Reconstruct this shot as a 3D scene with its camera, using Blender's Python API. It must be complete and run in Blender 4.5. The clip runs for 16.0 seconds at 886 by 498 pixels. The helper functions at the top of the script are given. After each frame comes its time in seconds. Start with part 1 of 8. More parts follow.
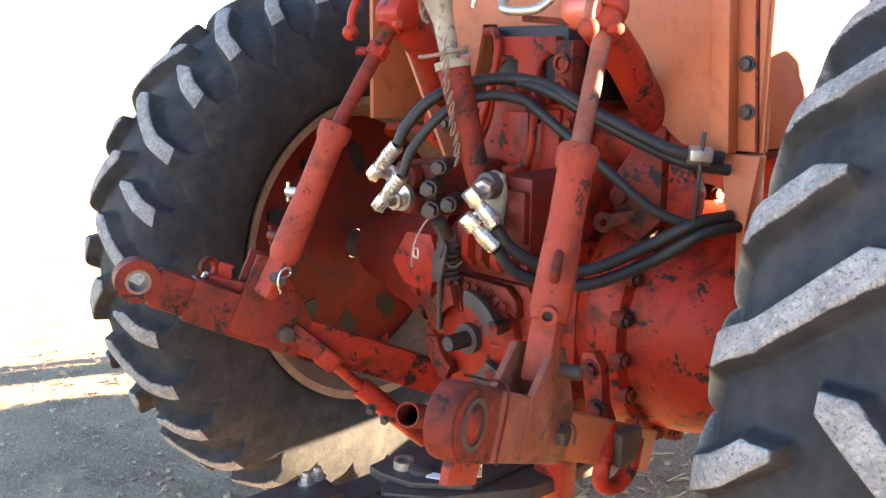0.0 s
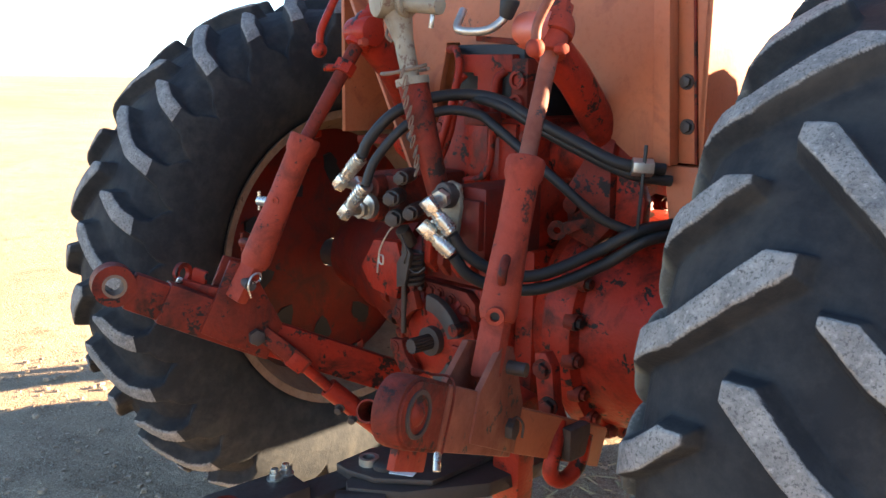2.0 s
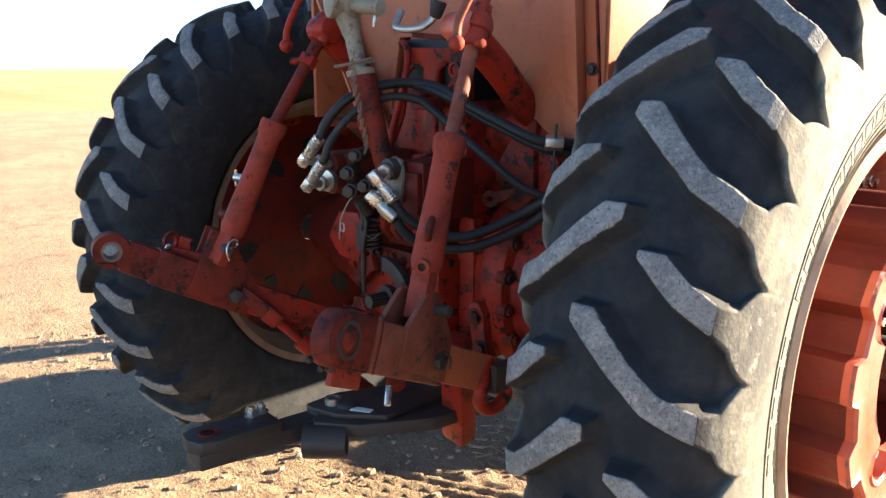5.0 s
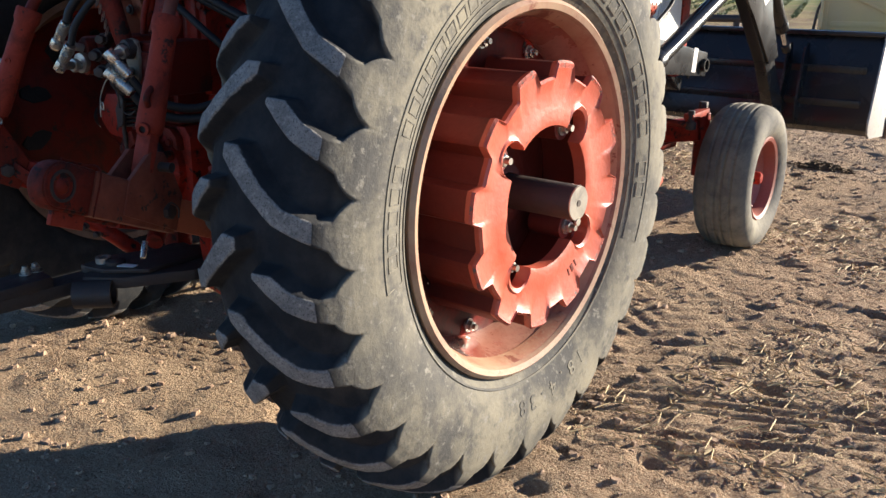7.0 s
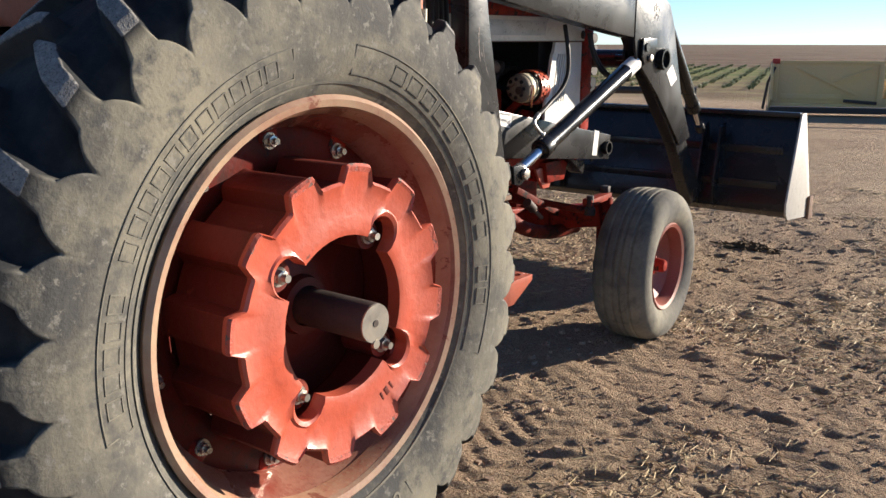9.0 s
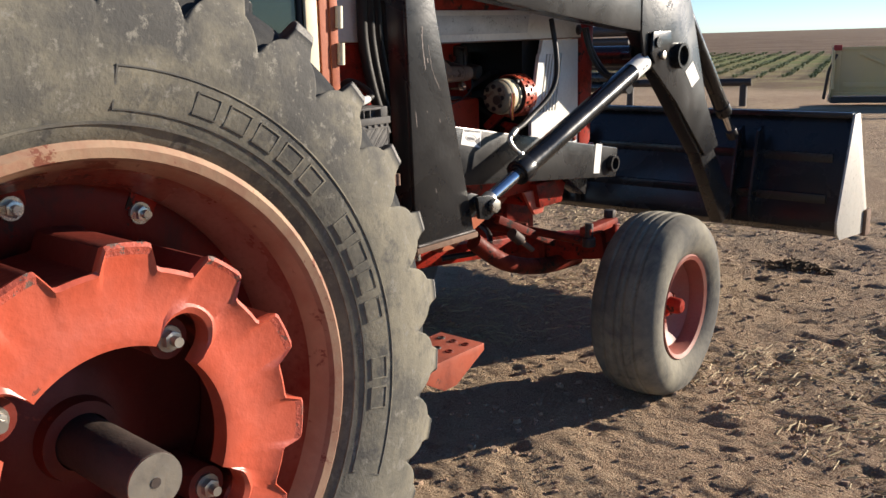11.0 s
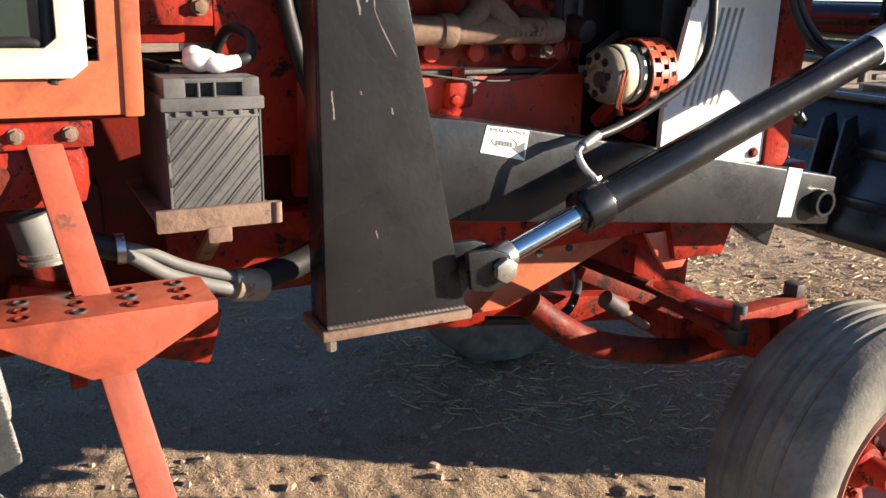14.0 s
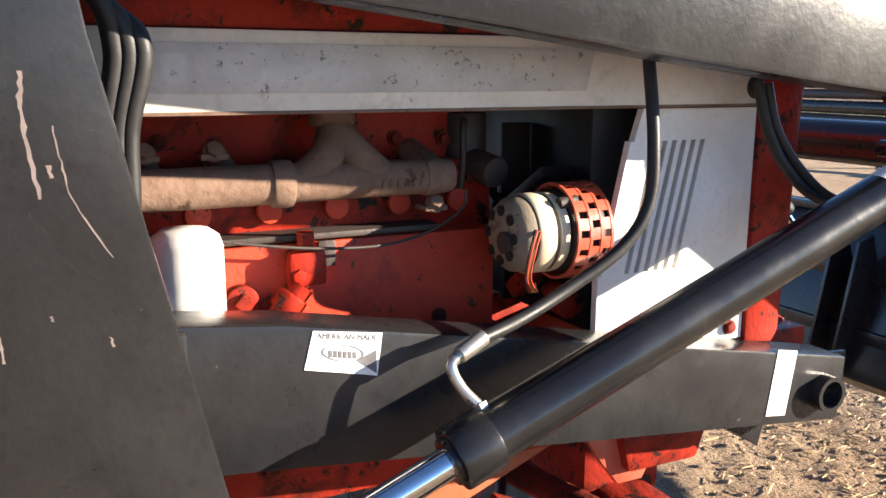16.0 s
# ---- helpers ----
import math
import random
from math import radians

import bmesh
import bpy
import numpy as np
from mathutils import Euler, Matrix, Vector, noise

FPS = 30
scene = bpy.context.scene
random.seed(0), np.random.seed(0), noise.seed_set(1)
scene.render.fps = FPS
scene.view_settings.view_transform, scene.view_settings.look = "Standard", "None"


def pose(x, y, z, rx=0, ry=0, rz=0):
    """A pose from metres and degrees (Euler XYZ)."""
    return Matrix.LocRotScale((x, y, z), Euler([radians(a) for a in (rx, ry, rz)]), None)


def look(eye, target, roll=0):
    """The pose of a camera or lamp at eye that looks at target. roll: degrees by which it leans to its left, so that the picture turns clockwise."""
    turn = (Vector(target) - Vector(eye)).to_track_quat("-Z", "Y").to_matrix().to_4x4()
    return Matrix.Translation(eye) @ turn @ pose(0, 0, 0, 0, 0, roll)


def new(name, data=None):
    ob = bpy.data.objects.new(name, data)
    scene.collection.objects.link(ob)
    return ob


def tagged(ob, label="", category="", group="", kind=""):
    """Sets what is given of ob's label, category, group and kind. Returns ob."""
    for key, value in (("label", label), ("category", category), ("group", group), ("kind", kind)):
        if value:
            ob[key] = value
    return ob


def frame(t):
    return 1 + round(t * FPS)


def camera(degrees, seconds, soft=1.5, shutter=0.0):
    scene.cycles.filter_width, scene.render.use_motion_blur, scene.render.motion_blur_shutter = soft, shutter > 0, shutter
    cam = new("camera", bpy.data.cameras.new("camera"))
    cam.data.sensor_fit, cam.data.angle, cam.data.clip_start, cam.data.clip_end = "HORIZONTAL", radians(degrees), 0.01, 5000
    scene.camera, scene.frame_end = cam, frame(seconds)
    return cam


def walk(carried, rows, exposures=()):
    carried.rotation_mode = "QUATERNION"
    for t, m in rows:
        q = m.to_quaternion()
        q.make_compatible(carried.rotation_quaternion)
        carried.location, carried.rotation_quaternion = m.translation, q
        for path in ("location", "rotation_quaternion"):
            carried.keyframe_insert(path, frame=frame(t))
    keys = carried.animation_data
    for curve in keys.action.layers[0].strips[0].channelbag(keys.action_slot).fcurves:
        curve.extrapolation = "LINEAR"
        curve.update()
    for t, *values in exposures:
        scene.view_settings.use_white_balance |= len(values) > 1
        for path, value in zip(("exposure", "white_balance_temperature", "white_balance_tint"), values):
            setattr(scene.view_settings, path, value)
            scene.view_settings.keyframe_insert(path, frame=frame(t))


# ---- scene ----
cam = camera(54.3, 16.0)
PATH = [
    (0, (1.356, -1.773, 1.416), (-0.055, -0.419, 0.995), 0.6),
    (0.5, (1.381, -1.792, 1.42), (-0.036, -0.443, 1.005), 0.7),
    (1, (1.408, -1.822, 1.424), (0.002, -0.457, 1.026), 1.0),
    (1.5, (1.431, -1.828, 1.419), (0.049, -0.436, 1.03), 1.2),
    (2, (1.473, -1.797, 1.425), (0.073, -0.423, 1.032), 0.8),
    (2.5, (1.531, -1.768, 1.423), (0.095, -0.436, 1.019), 0.9),
    (3, (1.556, -1.768, 1.43), (0.087, -0.468, 1.039), 0.9),
    (5.5, (1.981, -1.924, 1.434), (0.598, -0.551, 0.985), 0.3),
    (6, (2.187, -1.863, 1.406), (0.856, -0.458, 0.9), 1.6),
    (6.5, (2.336, -1.824, 1.393), (1.067, -0.391, 0.813), 1.2),
    (7, (2.429, -1.902, 1.393), (1.232, -0.424, 0.776), -0.1),
    (7.5, (2.52, -1.923, 1.405), (1.385, -0.381, 0.827), -1.0),
    (8, (2.605, -1.745, 1.418), (1.476, -0.166, 0.935), -0.6),
    (10.5, (2.578, -0.883, 1.466), (1.285, 0.564, 0.982), -0.5),
    (11, (2.467, -0.595, 1.458), (1.178, 0.858, 0.981), -1.9),
    (11.5, (2.404, -0.305, 1.453), (1.112, 1.148, 0.987), -0.4),
    (12, (2.371, 0.043, 1.453), (1.032, 1.45, 0.978), 1.8),
    (12.5, (2.272, 0.277, 1.424), (0.894, 1.643, 0.938), 0.2),
    (13, (2.176, 0.472, 1.431), (0.712, 1.748, 0.953), 0.2),
    (13.5, (2.102, 0.746, 1.434), (0.473, 1.783, 0.914), 1.7),
    (14, (2.015, 0.88, 1.403), (0.314, 1.763, 0.828), 1.2),
    (14.5, (1.814, 1.002, 1.412), (0.098, 1.893, 0.899), 0.5),
    (15, (1.697, 1.124, 1.454), (-0.067, 1.97, 1.04), 0.3),
    (15.5, (1.62, 1.311, 1.464), (-0.172, 2.121, 1.102), 0.7),
    (16, (1.601, 1.43, 1.486), (-0.164, 2.286, 1.094), 0.1),
]
walk(cam, [(t, look(eye, target, roll)) for t, eye, target, roll in PATH],
     exposures=[(0, 4.5, 10600, 17), (1.0, 4.25, 10000, 14), (2.0, 3.55, 9200, 13), (2.5, 3.72, 9200, 12), (3.0, 3.72, 9200, 12), (5.5, 2.45, 7600, 10), (6.0, 1.95, 7200, 10), (6.5, 1.68, 7000, 10), (7.5, 1.5, 6750, 10), (8.0, 1.38, 6750, 10), (10.5, 0.95, 6800, 11), (11.5, 1.18, 6850, 11), (12.5, 1.25, 6900, 11), (13.5, 1.65, 7050, 11), (14.5, 1.92, 7050, 12), (16.0, 2.2, 7050, 12)])

GROUND = -0.035
TRACK = 1.012            # rear wheel's middle, from the tractor's centreline
HUB_Z = 0.815          # rear axle's height

# ---- world and sun ----
SUN_AZ, SUN_EL = math.atan2(0.485, 0.875), radians(14)
world = bpy.data.worlds.new("sky")
scene.world = world
world.use_nodes = True
wn = world.node_tree
wn.nodes.clear()
sky = wn.nodes.new("ShaderNodeTexSky")
sky.sky_type, sky.sun_disc = "NISHITA", False
sky.sun_elevation, sky.sun_rotation = SUN_EL, SUN_AZ
sky.air_density, sky.dust_density, sky.ozone_density = 0.75, 0.0, 4.0
sky.altitude = 1500
back = wn.nodes.new("ShaderNodeBackground")
back.inputs["Strength"].default_value = 0.08
wout = wn.nodes.new("ShaderNodeOutputWorld")
wn.links.new(sky.outputs["Color"], back.inputs["Color"])
wn.links.new(back.outputs["Background"], wout.inputs["Surface"])
sun_data = bpy.data.lights.new("sun", "SUN")
sun_data.energy, sun_data.angle, sun_data.color = 5.0, radians(0.55), (1.0, 0.91, 0.79)
sun = new("sun", sun_data)
sun_way = Vector((math.sin(SUN_AZ) * math.cos(SUN_EL), math.cos(SUN_AZ) * math.cos(SUN_EL), math.sin(SUN_EL)))
sun.matrix_world = look(sun_way * 30, (0, 0, 0))


# ---- materials ----
def surface(name, base, worn, amount=0.5, scale=6.0, rough=(0.45, 0.7), metal=0.0, bump=0.15, grain=90.0, chip=None, chip_at=0.68, chip_scale=16.0, dust=None, dust_at=0.55, dust_scale=2.0, grime=None, grime_at=0.47, spec=0.5):
    """Paint or plain stuff: a base that drifts to a worn colour, fine grain, chips that bare another colour, dust in large clouds."""
    m = bpy.data.materials.new(name)
    m.use_nodes = True
    nt = m.node_tree
    n, l = nt.nodes, nt.links
    bsdf = n["Principled BSDF"]
    tc = n.new("ShaderNodeTexCoord")

    def noise_node(sc, detail=6.0, rough_=0.6, dist=0.0):
        t = n.new("ShaderNodeTexNoise")
        t.inputs["Scale"].default_value, t.inputs["Detail"].default_value = sc, detail
        t.inputs["Roughness"].default_value, t.inputs["Distortion"].default_value = rough_, dist
        l.new(tc.outputs["Object"], t.inputs["Vector"])
        return t.outputs["Fac"]

    def ramp(src, a, b):
        r = n.new("ShaderNodeMapRange")
        r.inputs["From Min"].default_value, r.inputs["From Max"].default_value = a, b
        l.new(src, r.inputs["Value"])
        return r.outputs["Result"]

    def mix(fac, a, b):
        x = n.new("ShaderNodeMix")
        x.data_type = "RGBA"
        l.new(fac, x.inputs["Factor"])
        for sock, v in ((x.inputs["A"], a), (x.inputs["B"], b)):
            if hasattr(v, "is_linked"):
                l.new(v, sock)
            else:
                sock.default_value = (*v, 1)
        return x.outputs["Result"]

    big, fine = noise_node(scale, 5, 0.62, 0.4), noise_node(grain, 3)
    col = mix(ramp(big, 0.5 - 0.25 * amount - 0.05, 0.72), base, worn)
    dark = tuple(c * 0.72 for c in base)
    col = mix(ramp(fine, 0.5, 0.95), col, dark)
    if chip:
        c_mask = ramp(noise_node(chip_scale, 9, 0.72, 0.2), chip_at, chip_at + 0.02)
        col = mix(c_mask, col, chip)
    if dust:
        col = mix(ramp(noise_node(dust_scale, 7, 0.66), dust_at, dust_at + 0.3), col, dust)
    if grime:
        g_mask = n.new("ShaderNodeMath")
        g_mask.operation = "MULTIPLY"
        g_mask.inputs[1].default_value = 0.85
        l.new(ramp(noise_node(7.5, 8, 0.7, 0.6), grime_at, grime_at + 0.16), g_mask.inputs[0])
        col = mix(g_mask.outputs[0], col, grime)
    l.new(col, bsdf.inputs["Base Color"])
    r = n.new("ShaderNodeMapRange")
    r.inputs["To Min"].default_value, r.inputs["To Max"].default_value = rough
    l.new(ramp(big, 0.3, 0.7), r.inputs["Value"])
    l.new(r.outputs["Result"], bsdf.inputs["Roughness"])
    bsdf.inputs["Metallic"].default_value = metal
    bsdf.inputs["Specular IOR Level"].default_value = spec
    if bump:
        b = n.new("ShaderNodeBump")
        b.inputs["Strength"].default_value, b.inputs["Distance"].default_value = bump, 0.004
        add = n.new("ShaderNodeMath")
        add.operation = "ADD"
        l.new(fine, add.inputs[0])
        l.new(big, add.inputs[1])
        l.new(add.outputs[0], b.inputs["Height"])
        l.new(b.outputs["Normal"], bsdf.inputs["Normal"])
    return m


RED = surface("faded_red_paint", (0.35, 0.022, 0.011), (0.24, 0.024, 0.013), 0.6, 5, (0.3, 0.6), bump=0.35, chip=(0.022, 0.014, 0.011), chip_at=0.575, chip_scale=20, grime=(0.035, 0.010, 0.007), grime_at=0.49, spec=0.14)
HUBRED = surface("bright_orange_red_paint", (0.52, 0.085, 0.042), (0.45, 0.09, 0.052), 0.5, 4, (0.34, 0.5), bump=0.3, grain=45, chip=(0.16, 0.05, 0.035), chip_at=0.66, chip_scale=11, spec=0.8)
# Worn drum paint, darkened for the shade on its sides and in the bore.
HUBSIDE = surface("worn_shaded_red_drum", (0.16, 0.022, 0.014), (0.10, 0.022, 0.015), 0.6, 6, (0.4, 0.65), bump=0.3, grain=60, chip=(0.24, 0.04, 0.022), chip_at=0.61, chip_scale=7, spec=0.3)
CHIPPED = surface("chipped_tooth_tip", (0.46, 0.072, 0.038), (0.36, 0.07, 0.045), 0.6, 14, (0.5, 0.75), bump=0.6, grain=110, chip=(0.12, 0.075, 0.06), chip_at=0.55, chip_scale=34)
ORANGE = surface("sun_faded_orange_paint", (0.45, 0.11, 0.045), (0.36, 0.11, 0.055), 0.6, 4, (0.4, 0.6), bump=0.1, chip=(0.10, 0.045, 0.03), chip_at=0.645, chip_scale=10, grime=(0.24, 0.055, 0.03), grime_at=0.54, spec=0.3)
PINK = surface("chalky_red_paint", (0.34, 0.048, 0.027), (0.24, 0.035, 0.021), 0.6, 9, (0.5, 0.75), bump=0.4, chip=(0.05, 0.024, 0.02), chip_at=0.60, chip_scale=26, grime=(0.12, 0.022, 0.014), grime_at=0.5, spec=0.12)
WORNPINK = surface("worn_pinkish_brown_arm", (0.27, 0.078, 0.045), (0.15, 0.036, 0.022), 0.6, 14, (0.5, 0.75), bump=0.3, chip=(0.05, 0.035, 0.03), chip_at=0.585, spec=0.25)
RUSTRED = surface("rusty_red_paint", (0.21, 0.02, 0.010), (0.11, 0.02, 0.012), 0.7, 12, (0.42, 0.8), bump=0.45, chip=(0.022, 0.014, 0.012), chip_at=0.565, grime=(0.028, 0.011, 0.008), grime_at=0.485, spec=0.15)
# Dirty red, also darkened to stand for the shade on enclosed parts.
DISCRED = surface("dirty_shaded_red", (0.15, 0.010, 0.005), (0.085, 0.012, 0.008), 0.6, 5, (0.4, 0.65), bump=0.2, chip=(0.03, 0.02, 0.018), chip_at=0.62, grime=(0.04, 0.014, 0.011), grime_at=0.48, spec=0.2)
CREAM = surface("yellowed_cream_paint", (0.72, 0.66, 0.48), (0.62, 0.48, 0.26), 0.5, 6, (0.4, 0.6), bump=0.06, chip=(0.25, 0.10, 0.05), chip_at=0.72)
WHITE = surface("dirty_white_paint", (0.76, 0.75, 0.71), (0.62, 0.60, 0.55), 0.5, 5, (0.35, 0.55), bump=0.05, chip=(0.35, 0.22, 0.15), chip_at=0.77)
SIDEWALL = surface("grey_weathered_rubber", (0.125, 0.12, 0.11), (0.075, 0.073, 0.069), 0.8, 3.2, (0.75, 0.92), bump=0.3, grain=120, dust=(0.29, 0.265, 0.20), dust_at=0.42, dust_scale=3.0, grime=(0.075, 0.072, 0.067), grime_at=0.52, spec=0.2)
BLACK = surface("black_loader_paint", (0.012, 0.012, 0.0135), (0.019, 0.019, 0.0195), 0.5, 4, (0.2, 0.36), bump=0.12, grain=70, chip=(0.12, 0.11, 0.10), chip_at=0.68, chip_scale=24, dust=(0.027, 0.0265, 0.025), dust_at=0.52, dust_scale=3.2, spec=0.4)
# Lighter copy of the red: sunlight on the block put into the colour.
BLOCKRED = surface("sunlit_red_engine_paint", (0.56, 0.055, 0.026), (0.44, 0.045, 0.022), 0.6, 5, (0.35, 0.6), bump=0.35, chip=(0.09, 0.03, 0.022), chip_at=0.60, chip_scale=20, grime=(0.20, 0.03, 0.016), grime_at=0.54, spec=0.25)
GLOSS = surface("glossy_black_paint", (0.008, 0.008, 0.009), (0.014, 0.0135, 0.013), 0.5, 6, (0.14, 0.32), bump=0.05, grain=60, chip=(0.15, 0.13, 0.11), chip_at=0.74, chip_scale=40)
HOSE = surface("black_hose_rubber", (0.011, 0.011, 0.012), (0.022, 0.021, 0.02), 0.5, 12, (0.42, 0.62), bump=0.1, spec=0.3)
STEEL = surface("bare_steel", (0.52, 0.50, 0.46), (0.38, 0.34, 0.28), 0.5, 20, (0.3, 0.5), metal=0.9, bump=0.1)
ZINC = surface("zinc_plated_fitting", (0.60, 0.575, 0.52), (0.42, 0.39, 0.33), 0.5, 30, (0.18, 0.4), metal=0.85, bump=0.08)
CHROME = surface("chrome_rod", (0.75, 0.76, 0.78), (0.66, 0.67, 0.70), 0.3, 8, (0.06, 0.14), metal=1.0, bump=0.0)
RUST = surface("brown_rust", (0.155, 0.092, 0.064), (0.22, 0.145, 0.105), 0.6, 18, (0.7, 0.9), bump=0.5, grain=60, chip=(0.085, 0.045, 0.03), chip_at=0.62, spec=0.2)
OLDIRON = surface("greasy_dark_iron", (0.026, 0.021, 0.019), (0.055, 0.034, 0.026), 0.6, 12, (0.45, 0.75), bump=0.3)
CASTGREY = surface("weathered_grey_casting", (0.27, 0.235, 0.17), (0.17, 0.125, 0.085), 0.7, 16, (0.5, 0.75), bump=0.3, chip=(0.13, 0.075, 0.05), chip_at=0.57, chip_scale=26)
BATTERY = surface("dusty_grey_battery_plastic", (0.072, 0.07, 0.068), (0.105, 0.10, 0.096), 0.6, 9, (0.55, 0.8), bump=0.08, dust=(0.16, 0.15, 0.135), dust_at=0.5, dust_scale=8, spec=0.3)
PLASTIC_W = surface("white_plastic", (0.72, 0.71, 0.68), (0.62, 0.60, 0.55), 0.4, 14, (0.35, 0.5), bump=0.04)
PAPER = surface("white_sticker", (0.78, 0.77, 0.74), (0.68, 0.66, 0.62), 0.4, 14, (0.5, 0.6), bump=0.02)
SILVER = surface("worn_silver_foil", (0.52, 0.50, 0.46), (0.40, 0.385, 0.35), 0.7, 14, (0.4, 0.6), metal=0.15, bump=0.05, chip=(0.17, 0.16, 0.145), chip_at=0.60, chip_scale=60)
INK = surface("grey_ink", (0.10, 0.10, 0.11), (0.16, 0.16, 0.16), 0.4, 30, (0.5, 0.6), bump=0.0)
YELLOW = surface("faded_yellow_paint", (0.74, 0.52, 0.21), (0.63, 0.46, 0.25), 0.6, 1.2, (0.45, 0.65), bump=0.05, chip=(0.20, 0.12, 0.06), chip_at=0.74, chip_scale=5)
# The cream here paints sun glare onto a red rim lip; the stains are rust.
RIMCREAM = surface("rust_stained_glare_rim", (0.46, 0.34, 0.23), (0.25, 0.10, 0.065), 0.75, 6, (0.35, 0.55), bump=0.2, chip=(0.20, 0.07, 0.045), chip_at=0.60, chip_scale=14)
RIMRED = surface("rim_red_brown_paint", (0.30, 0.065, 0.045), (0.26, 0.11, 0.08), 0.6, 7, (0.45, 0.65), bump=0.15, chip=(0.13, 0.06, 0.04), chip_at=0.7)
BARREL = surface("glossy_red_rim_barrel", (0.22, 0.04, 0.027), (0.42, 0.24, 0.17), 0.5, 3.5, (0.2, 0.36), bump=0.12, chip=(0.12, 0.05, 0.035), chip_at=0.61, chip_scale=10, spec=1.0)
GREYHOSE = surface("dusty_grey_rubber_hose", (0.15, 0.145, 0.135), (0.10, 0.095, 0.09), 0.6, 9, (0.5, 0.7), bump=0.08)
SCRAPE = surface("scraped_bare_paint", (0.19, 0.145, 0.13), (0.11, 0.092, 0.085), 0.6, 30, (0.6, 0.8), bump=0.1)
HOODWHITE = surface("grimy_off_white_paint", (0.70, 0.665, 0.58), (0.58, 0.53, 0.45), 0.6, 5, (0.35, 0.55), bump=0.05, chip=(0.26, 0.15, 0.09), chip_at=0.66, grime=(0.40, 0.35, 0.27), grime_at=0.55)
WIRE_R = surface("red_wire", (0.45, 0.03, 0.02), (0.35, 0.03, 0.02), 0.3, 20, (0.4, 0.5), bump=0)
WIRE_Y = surface("yellow_wire", (0.6, 0.42, 0.05), (0.5, 0.35, 0.05), 0.3, 20, (0.4, 0.5), bump=0)
WOOD = surface("grey_weathered_wood", (0.30, 0.23, 0.16), (0.22, 0.17, 0.12), 0.6, 5, (0.7, 0.9), bump=0.3)
STEPRED = surface("scuffed_orange_red_steps", (0.40, 0.075, 0.038), (0.30, 0.085, 0.05), 0.6, 7, (0.4, 0.6), bump=0.12, chip=(0.14, 0.06, 0.04), chip_at=0.62, chip_scale=14, grime=(0.22, 0.05, 0.03), spec=0.35)
# Cream for the glare on the bead seat, over red stains.
BEADCREAM = surface("glare_cream_bead_seat", (0.52, 0.38, 0.25), (0.28, 0.095, 0.055), 0.75, 4, (0.26, 0.42), bump=0.12, chip=(0.20, 0.065, 0.04), chip_at=0.58, chip_scale=12, spec=0.8)
